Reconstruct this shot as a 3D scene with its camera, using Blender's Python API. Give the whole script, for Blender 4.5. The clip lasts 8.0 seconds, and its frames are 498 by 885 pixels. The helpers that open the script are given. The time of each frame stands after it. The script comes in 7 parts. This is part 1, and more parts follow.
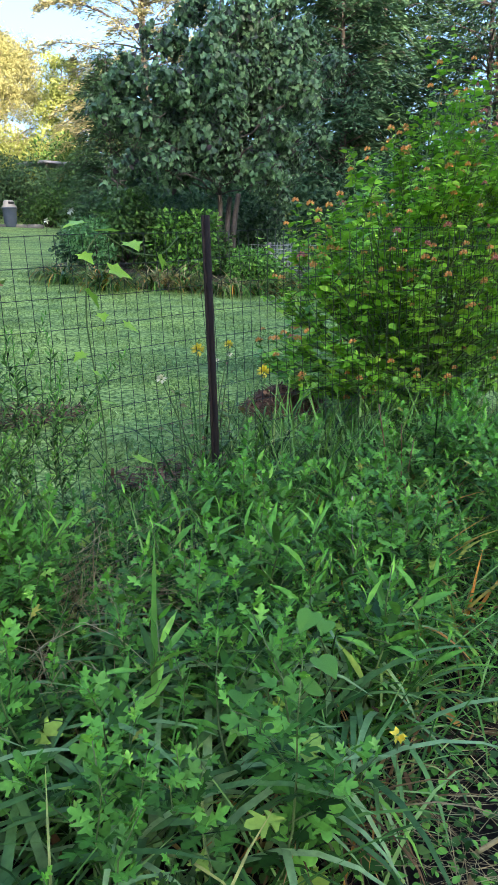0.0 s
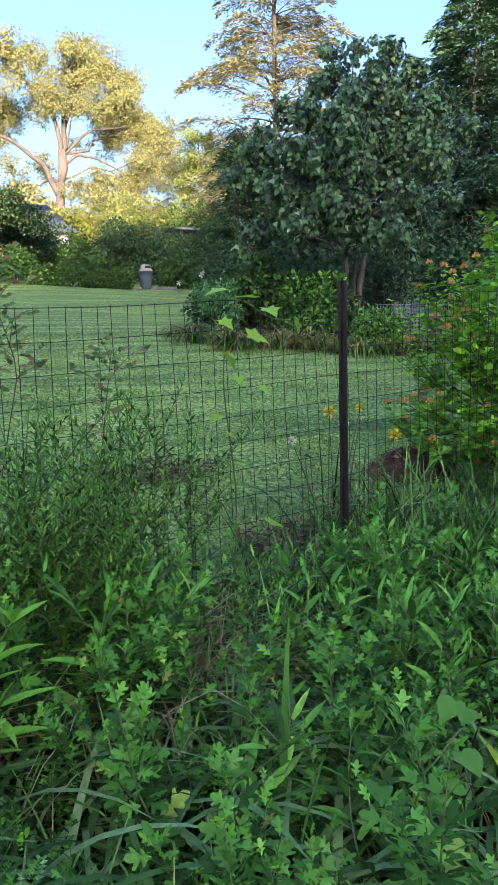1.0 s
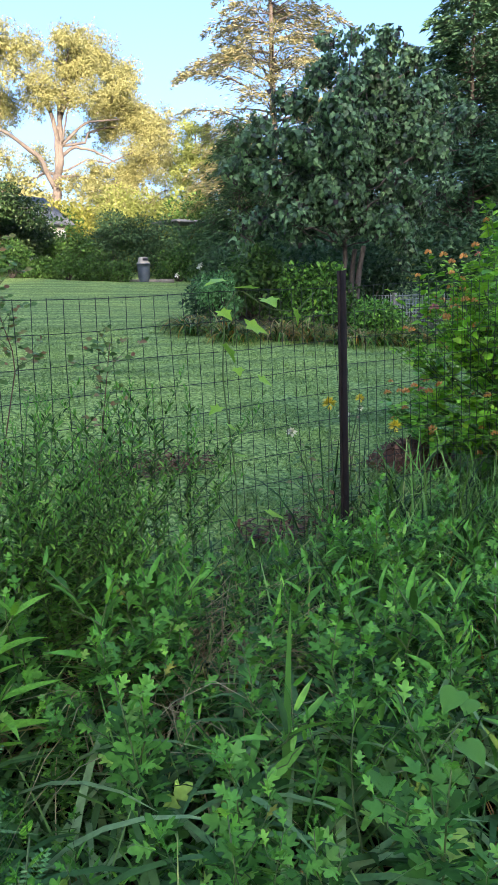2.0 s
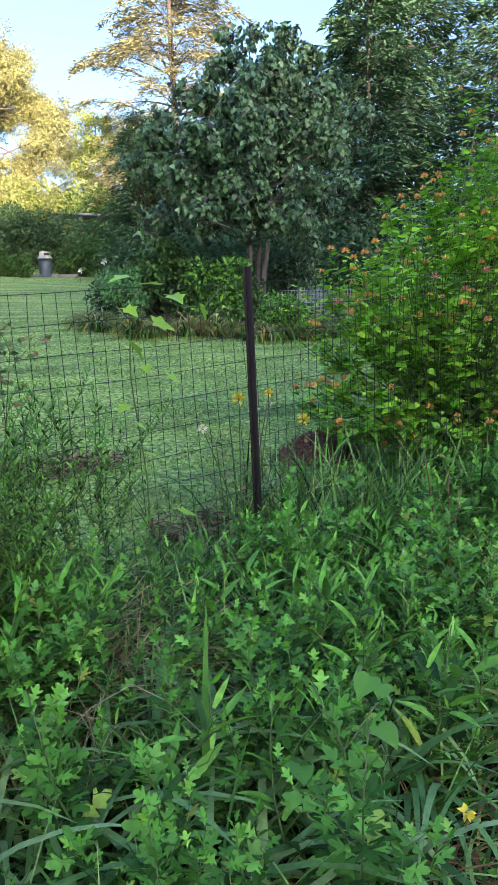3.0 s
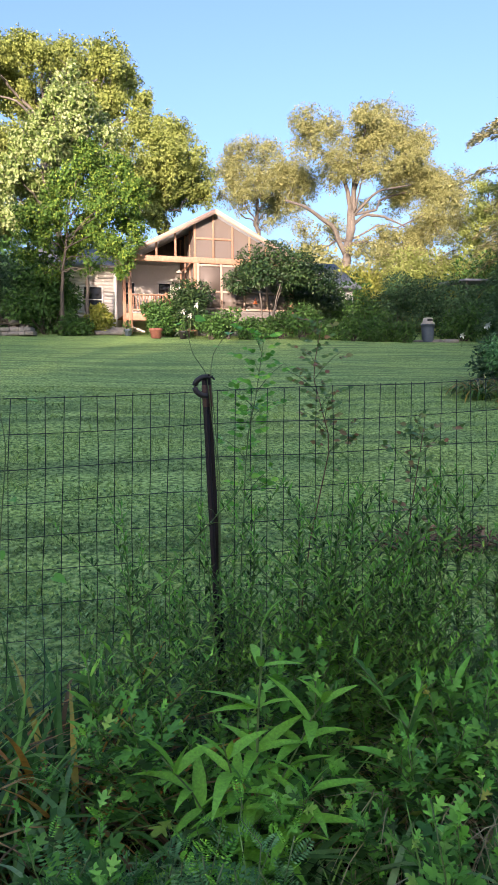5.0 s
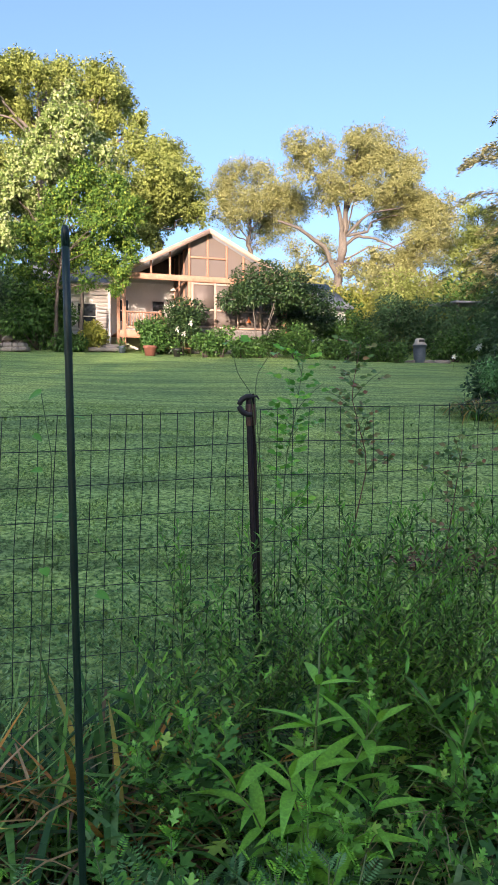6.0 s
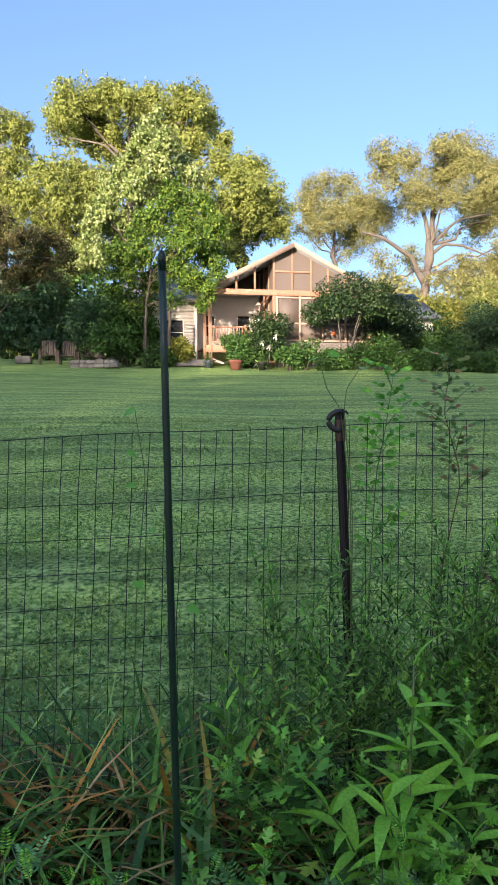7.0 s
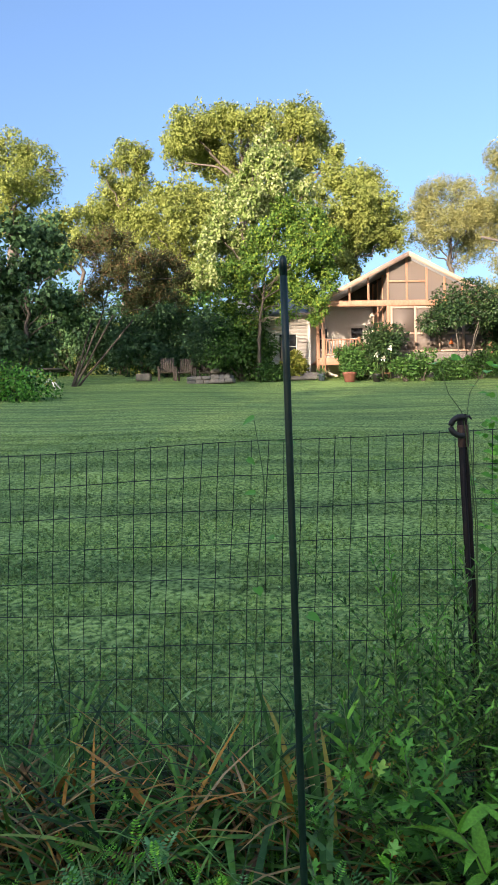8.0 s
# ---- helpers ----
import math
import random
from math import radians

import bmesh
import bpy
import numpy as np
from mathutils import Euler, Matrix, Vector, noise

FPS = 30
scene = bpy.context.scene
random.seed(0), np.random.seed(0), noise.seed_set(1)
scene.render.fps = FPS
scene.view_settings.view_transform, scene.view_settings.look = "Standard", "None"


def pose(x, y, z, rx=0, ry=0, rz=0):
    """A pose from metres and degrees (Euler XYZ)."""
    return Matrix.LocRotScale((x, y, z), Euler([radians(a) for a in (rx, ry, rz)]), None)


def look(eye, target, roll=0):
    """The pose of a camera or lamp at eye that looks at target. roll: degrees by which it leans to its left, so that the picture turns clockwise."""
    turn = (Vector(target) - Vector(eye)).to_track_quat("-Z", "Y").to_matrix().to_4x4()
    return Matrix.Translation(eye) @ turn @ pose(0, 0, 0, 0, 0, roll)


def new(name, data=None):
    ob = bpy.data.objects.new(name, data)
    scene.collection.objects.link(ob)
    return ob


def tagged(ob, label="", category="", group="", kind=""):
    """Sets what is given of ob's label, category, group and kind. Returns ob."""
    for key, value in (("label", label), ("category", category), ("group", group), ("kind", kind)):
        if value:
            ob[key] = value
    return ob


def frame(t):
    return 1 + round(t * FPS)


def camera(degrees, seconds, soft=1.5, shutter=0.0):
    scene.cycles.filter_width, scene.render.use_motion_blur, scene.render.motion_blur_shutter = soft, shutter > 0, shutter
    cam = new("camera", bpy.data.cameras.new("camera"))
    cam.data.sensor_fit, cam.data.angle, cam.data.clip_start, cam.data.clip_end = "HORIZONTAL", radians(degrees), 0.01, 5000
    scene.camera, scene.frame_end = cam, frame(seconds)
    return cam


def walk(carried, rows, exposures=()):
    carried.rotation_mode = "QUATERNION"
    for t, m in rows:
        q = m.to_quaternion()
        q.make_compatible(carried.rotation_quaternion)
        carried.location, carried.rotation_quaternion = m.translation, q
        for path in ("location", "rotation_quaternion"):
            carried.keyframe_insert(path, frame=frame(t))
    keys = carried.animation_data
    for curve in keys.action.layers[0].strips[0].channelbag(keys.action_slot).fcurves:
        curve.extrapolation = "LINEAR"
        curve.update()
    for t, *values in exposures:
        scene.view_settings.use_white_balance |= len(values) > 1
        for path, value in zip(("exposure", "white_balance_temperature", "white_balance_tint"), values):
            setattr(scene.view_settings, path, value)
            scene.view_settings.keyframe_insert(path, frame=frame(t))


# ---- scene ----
cam = camera(39.1, 8.0, soft=1.0)
PATH = [
    (0, (-0.098, -2.197, 1.055), (1.177, -0.729, 0.586), -1.0),
    (0.5, (-0.127, -2.16, 1.075), (0.998, -0.54, 0.747), -0.1),
    (1, (-0.118, -2.144, 1.078), (0.908, -0.455, 0.771), -1.0),
    (1.2, (-0.12, -2.141, 1.079), (0.882, -0.438, 0.772), -1.2),
    (2.3, (-0.11, -2.13, 1.073), (0.953, -0.472, 0.725), -1.8),
    (2.5, (-0.106, -2.126, 1.075), (1.014, -0.507, 0.723), -1.8),
    (3, (-0.11, -2.132, 1.078), (1.12, -0.593, 0.729), -1.9),
    (3.5, (-0.142, -2.122, 1.091), (0.798, -0.387, 0.769), -3.3),
    (3.8, (-0.154, -2.167, 1.104), (0.555, -0.318, 0.823), -4.6),
    (4, (-0.168, -2.108, 1.117), (0.488, -0.23, 0.908), -3.0),
    (4.5, (-0.184, -2.091, 1.154), (0.403, -0.189, 0.957), -1.5),
    (5, (-0.213, -2.073, 1.16), (0.11, -0.105, 1.004), -0.5),
    (5.2, (-0.258, -2.075, 1.155), (0.063, -0.106, 1.017), 0.5),
    (6.5, (-0.393, -2.061, 1.171), (-0.025, -0.097, 1.079), -0.2),
    (7, (-0.389, -2.066, 1.173), (-0.272, -0.071, 1.105), -0.4),
    (7.5, (-0.388, -2.053, 1.176), (-0.328, -0.054, 1.129), -0.8),
    (8, (-0.402, -2.074, 1.155), (-0.608, -0.084, 1.13), -1.1),
]
walk(cam, [(t, look(eye, target, roll)) for t, eye, target, roll in PATH], [(0, 2.8, 6600, 21), (0.5, 2.52, 6550, 23), (1.0, 2.45, 6550, 24), (2.5, 2.62, 6600, 24), (3.0, 2.74, 6650, 24), (3.5, 2.55, 6600, 25), (4.0, 2.18, 6550, 28), (5.2, 2.03, 6600, 28), (6.5, 1.97, 6650, 25), (8, 1.93, 6820, 20)])

# ---- light ----
SUN_EL, SUN_AZ = radians(10.0), radians(200.0)   # azimuth clockwise from +y: behind the camera, a little to its left
world = bpy.data.worlds.new("sky")
scene.world = world
world.use_nodes = True
wn = world.node_tree
sky = wn.nodes.new("ShaderNodeTexSky")
sky.sky_type, sky.sun_disc = "NISHITA", False
sky.sun_elevation, sky.sun_rotation = SUN_EL, SUN_AZ
sky.air_density, sky.dust_density, sky.ozone_density = 1.0, 4.5, 3.5
wn.nodes["Background"].inputs["Strength"].default_value = 0.13
wn.links.new(sky.outputs[0], wn.nodes["Background"].inputs[0])
sun = new("sun", bpy.data.lights.new("sun", "SUN"))
sun.data.energy, sun.data.angle, sun.data.color = 2.7, radians(0.6), (1.0, 0.85, 0.66)
to_sun = Vector((math.sin(SUN_AZ) * math.cos(SUN_EL), math.cos(SUN_AZ) * math.cos(SUN_EL), math.sin(SUN_EL)))
sun.matrix_world = look(to_sun * 60, (0, 0, 0))

# ---- materials ----


def nodes_of(name):
    m = bpy.data.materials.new(name)
    m.use_nodes = True
    nt = m.node_tree
    return m, nt, nt.nodes["Principled BSDF"]


def ramp(nt, stops):
    r = nt.nodes.new("ShaderNodeValToRGB")
    while len(r.color_ramp.elements) < len(stops):
        r.color_ramp.elements.new(0.5)
    for e, (p, c) in zip(r.color_ramp.elements, stops):
        e.position, e.color = p, (*c, 1)
    return r


def leaf_mat(name, stops, glow=0.3, rough=0.5, scale=60, sheen=0.3):
    """A leaf: each one its own tint, faint mottling, some light let through."""
    m, nt, b = nodes_of(name)
    geo = nt.nodes.new("ShaderNodeNewGeometry")
    r = ramp(nt, stops)
    nt.links.new(geo.outputs["Random Per Island"], r.inputs[0])
    tc = nt.nodes.new("ShaderNodeTexCoord")
    no = nt.nodes.new("ShaderNodeTexNoise")
    no.inputs["Scale"].default_value = scale
    no.inputs["Detail"].default_value = 3
    nt.links.new(tc.outputs["Object"], no.inputs["Vector"])
    mr = nt.nodes.new("ShaderNodeMapRange")
    mr.inputs[3].default_value, mr.inputs[4].default_value = 0.5, 1.5
    nt.links.new(no.outputs[0], mr.inputs[0])
    hs = nt.nodes.new("ShaderNodeHueSaturation")
    nt.links.new(mr.outputs[0], hs.inputs["Value"])
    nt.links.new(r.outputs[0], hs.inputs["Color"])
    nt.links.new(hs.outputs[0], b.inputs["Base Color"])
    b.inputs["Roughness"].default_value = rough
    b.inputs["Specular IOR Level"].default_value = sheen
    tr = nt.nodes.new("ShaderNodeBsdfTranslucent")
    nt.links.new(hs.outputs[0], tr.inputs[0])
    mx = nt.nodes.new("ShaderNodeMixShader")
    mx.inputs[0].default_value = glow * 0.55
    nt.links.new(b.outputs[0], mx.inputs[1])
    nt.links.new(tr.outputs[0], mx.inputs[2])
    nt.links.new(mx.outputs[0], nt.nodes["Material Output"].inputs[0])
    return m


def surf(name, c1, c2, scale=8.0, rough=0.7, bump=0.3, metal=0.0, stretch=(1, 1, 1), dist=0.01):
    """A worn surface: large stains, fine grain and relief."""
    m, nt, b = nodes_of(name)
    tc = nt.nodes.new("ShaderNodeTexCoord")
    mp = nt.nodes.new("ShaderNodeMapping")
    mp.inputs["Scale"].default_value = stretch
    nt.links.new(tc.outputs["Object"], mp.inputs[0])
    big, fine = nt.nodes.new("ShaderNodeTexNoise"), nt.nodes.new("ShaderNodeTexNoise")
    big.inputs["Scale"].default_value, fine.inputs["Scale"].default_value = scale, scale * 9
    big.inputs["Detail"].default_value = fine.inputs["Detail"].default_value = 5
    for n in (big, fine):
        nt.links.new(mp.outputs[0], n.inputs["Vector"])
    mx = nt.nodes.new("ShaderNodeMath")
    mx.operation = "MULTIPLY_ADD"
    mx.inputs[1].default_value = 0.5
    nt.links.new(fine.outputs[0], mx.inputs[0])
    half = nt.nodes.new("ShaderNodeMath")
    half.operation = "MULTIPLY"
    half.inputs[1].default_value = 0.5
    nt.links.new(big.outputs[0], half.inputs[0])
    nt.links.new(half.outputs[0], mx.inputs[2])
    r = ramp(nt, [(0.32, c1), (0.68, c2)])
    nt.links.new(mx.outputs[0], r.inputs[0])
    nt.links.new(r.outputs[0], b.inputs["Base Color"])
    b.inputs["Roughness"].default_value, b.inputs["Metallic"].default_value = rough, metal
    bp = nt.nodes.new("ShaderNodeBump")
    bp.inputs["Strength"].default_value, bp.inputs["Distance"].default_value = bump, dist
    nt.links.new(mx.outputs[0], bp.inputs["Height"])
    nt.links.new(bp.outputs[0], b.inputs["Normal"])
    return m


def glass_mat(name, c, rough=0.08):
    m, nt, b = nodes_of(name)
    b.inputs["Base Color"].default_value = (*c, 1)
    b.inputs["Roughness"].default_value = rough
    b.inputs["Specular IOR Level"].default_value = 0.8
    return m


def screen_mat(name, c, cover):
    """Insect screen: fine dark threads with holes between them."""
    m, nt, b = nodes_of(name)
    b.inputs["Base Color"].default_value = (*c, 1)
    b.inputs["Roughness"].default_value = 0.6
    tr = nt.nodes.new("ShaderNodeBsdfTransparent")
    mx = nt.nodes.new("ShaderNodeMixShader")
    mx.inputs[0].default_value = cover
    nt.links.new(tr.outputs[0], mx.inputs[1])
    nt.links.new(b.outputs[0], mx.inputs[2])
    nt.links.new(mx.outputs[0], nt.nodes["Material Output"].inputs[0])
    return m


def ground_mat():
    """Mown lawn uphill of the fence, leaf litter and soil under the weeds below it."""
    m, nt, b = nodes_of("lawn_and_soil")
    tc = nt.nodes.new("ShaderNodeTexCoord")
    P = tc.outputs["Object"]

    def noise_tex(scale, detail=6, stretch=None):
        n = nt.nodes.new("ShaderNodeTexNoise")
        n.inputs["Scale"].default_value, n.inputs["Detail"].default_value = scale, detail
        src = P
        if stretch:
            mp = nt.nodes.new("ShaderNodeMapping")
            mp.inputs["Scale"].default_value = stretch
            nt.links.new(P, mp.inputs[0])
            src = mp.outputs[0]
        nt.links.new(src, n.inputs["Vector"])
        return n.outputs[0]

    def mix(a, c, f, mode="MIX"):
        n = nt.nodes.new("ShaderNodeMix")
        n.data_type, n.blend_type = "RGBA", mode
        for src, k in ((f, 0), (a, 6), (c, 7)):
            if isinstance(src, (int, float)):
                n.inputs[k].default_value = src
            elif isinstance(src, tuple):
                n.inputs[k].default_value = (*src, 1)
            else:
                nt.links.new(src, n.inputs[k])
        return n.outputs[2]

    fine = ramp(nt, [(0.36, (0.07, 0.14, 0.035)), (0.5, (0.26, 0.4, 0.11)), (0.62, (0.44, 0.6, 0.2))])
    nt.links.new(noise_tex(26, 8), fine.inputs[0])
    patch = ramp(nt, [(0.35, (0.86, 0.92, 0.92)), (0.65, (1.1, 1.07, 1.0))])
    nt.links.new(noise_tex(0.7, 5), patch.inputs[0])
    rows = ramp(nt, [(0.4, (0.66, 0.7, 0.72)), (0.52, (1.04, 1.04, 1.02)), (0.66, (1.16, 1.14, 1.08))])
    nt.links.new(noise_tex(1.0, 5, (0.2, 3.6, 1.0)), rows.inputs[0])
    lawn = mix(mix(fine.outputs[0], patch.outputs[0], 1.0, "MULTIPLY"), rows.outputs[0], 1.0, "MULTIPLY")
    soil = ramp(nt, [(0.3, (0.006, 0.005, 0.004)), (0.55, (0.017, 0.012, 0.008)), (0.75, (0.05, 0.036, 0.022))])
    nt.links.new(noise_tex(14, 8), soil.inputs[0])
    sep = nt.nodes.new("ShaderNodeSeparateXYZ")
    nt.links.new(P, sep.inputs[0])
    wob = nt.nodes.new("ShaderNodeMath")
    wob.operation = "MULTIPLY_ADD"
    wob.inputs[1].default_value = 0.9
    nt.links.new(noise_tex(1.6, 5), wob.inputs[0])
    nt.links.new(sep.outputs[1], wob.inputs[2])
    mr = nt.nodes.new("ShaderNodeMapRange")
    mr.inputs[1].default_value, mr.inputs[2].default_value = 0.55, 0.95
    nt.links.new(wob.outputs[0], mr.inputs[0])
    nt.links.new(mix(soil.outputs[0], lawn, mr.outputs[0]), b.inputs["Base Color"])
    b.inputs["Roughness"].default_value = 0.85
    b.inputs["Specular IOR Level"].default_value = 0.2
    bp = nt.nodes.new("ShaderNodeBump")
    bp.inputs["Strength"].default_value, bp.inputs["Distance"].default_value = 0.6, 0.05
    nt.links.new(noise_tex(38, 6), bp.inputs["Height"])
    nt.links.new(bp.outputs[0], b.inputs["Normal"])
    return m


M_GROUND = ground_mat()
M_GRASS = leaf_mat("lawn_grass", [(0, (0.12, 0.21, 0.05)), (0.5, (0.27, 0.42, 0.1)), (0.9, (0.38, 0.54, 0.16)), (1, (0.48, 0.62, 0.25))], 0.3, 0.5, 60, 0.15)


def mown(m):
    """Mowing streaks and worn patches over a grass material."""
    nt = m.node_tree
    hs = next(n for n in nt.nodes if n.bl_idname == "ShaderNodeHueSaturation")
    tc = next(n for n in nt.nodes if n.bl_idname == "ShaderNodeTexCoord")
    mp = nt.nodes.new("ShaderNodeMapping")
    mp.inputs["Scale"].default_value = (0.2, 3.6, 1.0)
    nt.links.new(tc.outputs["Object"], mp.inputs[0])
    no = nt.nodes.new("ShaderNodeTexNoise")
    no.inputs["Scale"].default_value, no.inputs["Detail"].default_value = 1.0, 4
    nt.links.new(mp.outputs[0], no.inputs["Vector"])
    r = ramp(nt, [(0.4, (0.6, 0.65, 0.68)), (0.52, (1.02, 1.02, 1.02)), (0.66, (1.2, 1.17, 1.1))])
    nt.links.new(no.outputs[0], r.inputs[0])
    mx = nt.nodes.new("ShaderNodeMix")
    mx.data_type, mx.blend_type = "RGBA", "MULTIPLY"
    mx.inputs[0].default_value = 1.0
    nt.links.new(hs.outputs[0], mx.inputs[6])
    nt.links.new(r.outputs[0], mx.inputs[7])
    for n in nt.nodes:
        if n.bl_idname == "ShaderNodeBsdfPrincipled":
            nt.links.new(mx.outputs[2], n.inputs["Base Color"])
        if n.bl_idname == "ShaderNodeBsdfTranslucent":
            nt.links.new(mx.outputs[2], n.inputs[0])


mown(M_GRASS)
M_CLOVER = leaf_mat("ground_ivy_leaf", [(0, (0.05, 0.13, 0.025)), (0.5, (0.14, 0.3, 0.065)), (0.9, (0.26, 0.45, 0.13)), (1, (0.36, 0.54, 0.23))], 0.3, 0.45, 60, 0.3)
# Near-black first stops, down to strap_leaf: random dark leaves stand for shaded gaps.
M_WEED = leaf_mat("weed_leaf", [(0, (0.014, 0.05, 0.009)), (0.25, (0.045, 0.155, 0.024)), (0.6, (0.12, 0.38, 0.05)), (0.94, (0.22, 0.58, 0.09)), (1, (0.44, 0.41, 0.07))], 0.14, 0.42, 60, 0.2)
M_WEED_DEEP = leaf_mat("aster_leaf", [(0, (0.014, 0.045, 0.008)), (0.3, (0.05, 0.155, 0.025)), (0.7, (0.125, 0.34, 0.05)), (1, (0.27, 0.54, 0.085))], 0.14, 0.45, 60, 0.18)
M_BLADE = leaf_mat("grass_blade", [(0, (0.012, 0.04, 0.008)), (0.36, (0.05, 0.155, 0.023)), (0.7, (0.15, 0.34, 0.06)), (0.93, (0.29, 0.49, 0.14)), (1, (0.48, 0.45, 0.13))], 0.12, 0.42, 60, 0.2)
M_STRAP = leaf_mat("strap_leaf", [(0, (0.015, 0.045, 0.008)), (0.35, (0.05, 0.16, 0.022)), (0.74, (0.14, 0.34, 0.05)), (0.84, (0.34, 0.36, 0.06)), (0.93, (0.6, 0.27, 0.05)), (1, (0.42, 0.17, 0.05))], 0.14, 0.42, 60, 0.2)
M_BROAD = leaf_mat("broad_grass_blade", [(0, (0.02, 0.09, 0.012)), (0.4, (0.075, 0.27, 0.028)), (0.9, (0.19, 0.46, 0.055)), (1, (0.48, 0.44, 0.08))], 0.18, 0.4, 60, 0.25)
M_BLUEGRASS = leaf_mat("blue_grass_blade", [(0, (0.04, 0.12, 0.03)), (0.6, (0.13, 0.3, 0.08)), (1, (0.3, 0.48, 0.19))], 0.2, 0.4, 60, 0.25)
M_DRY = leaf_mat("dead_leaf", [(0, (0.08, 0.045, 0.022)), (0.45, (0.2, 0.125, 0.055)), (0.8, (0.36, 0.23, 0.08)), (0.9, (0.5, 0.24, 0.04)), (1, (0.5, 0.4, 0.22))], 0.2, 0.7, 60, 0.15)
M_THATCH = leaf_mat("dry_grass", [(0, (0.24, 0.18, 0.08)), (0.6, (0.42, 0.34, 0.16)), (1, (0.58, 0.5, 0.26))], 0.15, 0.7)
M_KNOT = leaf_mat("lance_leaf", [(0, (0.13, 0.4, 0.035)), (0.6, (0.21, 0.54, 0.055)), (1, (0.32, 0.64, 0.085))], 0.4, 0.36, 25, 0.4)
M_VINE = leaf_mat("vine_leaf", [(0, (0.22, 0.5, 0.04)), (1, (0.4, 0.68, 0.08))], 0.6, 0.4, 25)
M_WEED_TOP = leaf_mat("young_weed_leaf", [(0, (0.07, 0.28, 0.028)), (0.7, (0.14, 0.476, 0.049)), (1, (0.28, 0.644, 0.07))], 0.27, 0.36, 60, 0.36)
M_PEA = leaf_mat("pea_leaf", [(0, (0.04, 0.15, 0.045)), (0.6, (0.11, 0.31, 0.095)), (1, (0.2, 0.44, 0.16))], 0.16, 0.4, 60, 0.25)
M_IRIS = leaf_mat("iris_blade", [(0, (0.08, 0.25, 0.04)), (1, (0.13, 0.35, 0.06))], 0.35, 0.35, 8)
M_STEM = surf("green_stem", (0.07, 0.13, 0.03), (0.13, 0.2, 0.06), 20, 0.5, 0.1)
M_REDSTEM = surf("reddish_stem", (0.12, 0.05, 0.03), (0.2, 0.11, 0.05), 20, 0.5, 0.1)
M_LANTANA = leaf_mat("lantana_leaf", [(0, (0.04, 0.17, 0.013)), (0.4, (0.12, 0.4, 0.034)), (1, (0.3, 0.63, 0.07))], 0.3, 0.36, 60, 0.4)
M_LANTANA_TOP = leaf_mat("young_lantana_leaf", [(0, (0.14, 0.42, 0.025)), (0.6, (0.25, 0.58, 0.04)), (1, (0.42, 0.7, 0.08))], 0.55, 0.42, 60, 0.2)
M_PINK = leaf_mat("pink_petal", [(0, (0.72, 0.2, 0.19)), (1, (0.82, 0.36, 0.32))], 0.2, 0.5)
M_ORANGE = leaf_mat("orange_petal", [(0, (0.84, 0.32, 0.12)), (0.5, (0.9, 0.43, 0.14)), (1, (0.95, 0.6, 0.24))], 0.2, 0.5)
M_YELLOW = leaf_mat("yellow_petal", [(0, (0.88, 0.66, 0.03)), (1, (0.95, 0.8, 0.12))], 0.25, 0.5)
M_CREAM = leaf_mat("cream_petal", [(0, (0.85, 0.78, 0.45)), (1, (0.9, 0.86, 0.7))], 0.25, 0.5)
M_ROSELEAF = leaf_mat("rose_leaf", [(0, (0.08, 0.192, 0.048)), (0.6, (0.144, 0.272, 0.064)), (1, (0.32, 0.144, 0.08))], 0.25, 0.4)
M_REDBUD = leaf_mat("redbud_leaf", [(0, (0.05, 0.034, 0.045)), (0.06, (0.04, 0.075, 0.045)), (0.55, (0.085, 0.19, 0.085)), (1, (0.19, 0.35, 0.16))], 0.3, 0.38, 60, 0.35)
M_OAK = leaf_mat("oak_leaf", [(0, (0.195, 0.215, 0.08)), (0.5, (0.295, 0.305, 0.12)), (1, (0.4, 0.395, 0.175))], 0.6, 0.7, 60, 0.08)
M_OAKG = leaf_mat("green_oak_leaf", [(0, (0.19, 0.24, 0.06)), (0.5, (0.265, 0.32, 0.085)), (1, (0.36, 0.41, 0.125))], 0.6, 0.7, 60, 0.08)
M_TULIP = leaf_mat("tulip_leaf", [(0, (0.12, 0.2, 0.05)), (0.45, (0.24, 0.33, 0.09)), (1, (0.5, 0.56, 0.28))], 0.5, 0.45, 60, 0.15)
M_MAPLE = leaf_mat("maple_leaf", [(0, (0.055, 0.125, 0.025)), (0.6, (0.115, 0.22, 0.04)), (1, (0.28, 0.38, 0.06))], 0.45, 0.5, 60, 0.1)
M_CEDAR = leaf_mat("cedar_needles", [(0, (0.14, 0.17, 0.085)), (0.6, (0.28, 0.28, 0.14)), (1, (0.46, 0.4, 0.18))], 0.3, 0.6, 60, 0.08)
M_CYPRESS = leaf_mat("cypress_needles", [(0, (0.035, 0.09, 0.05)), (0.6, (0.07, 0.16, 0.08)), (1, (0.13, 0.25, 0.11))], 0.25, 0.55, 60, 0.12)
M_DARK = leaf_mat("dark_leaf", [(0, (0.03, 0.072, 0.034)), (0.6, (0.06, 0.135, 0.056)), (1, (0.12, 0.22, 0.09))], 0.25, 0.5, 60, 0.15)
M_CREPE = leaf_mat("crepe_leaf", [(0, (0.05, 0.07, 0.03)), (0.6, (0.09, 0.1, 0.04)), (1, (0.16, 0.1, 0.05))], 0.25, 0.55, 60, 0.08)
M_SHRUB = leaf_mat("shrub_leaf", [(0, (0.026, 0.075, 0.018)), (0.6, (0.06, 0.15, 0.034)), (1, (0.13, 0.26, 0.06))], 0.28, 0.4, 60, 0.2)
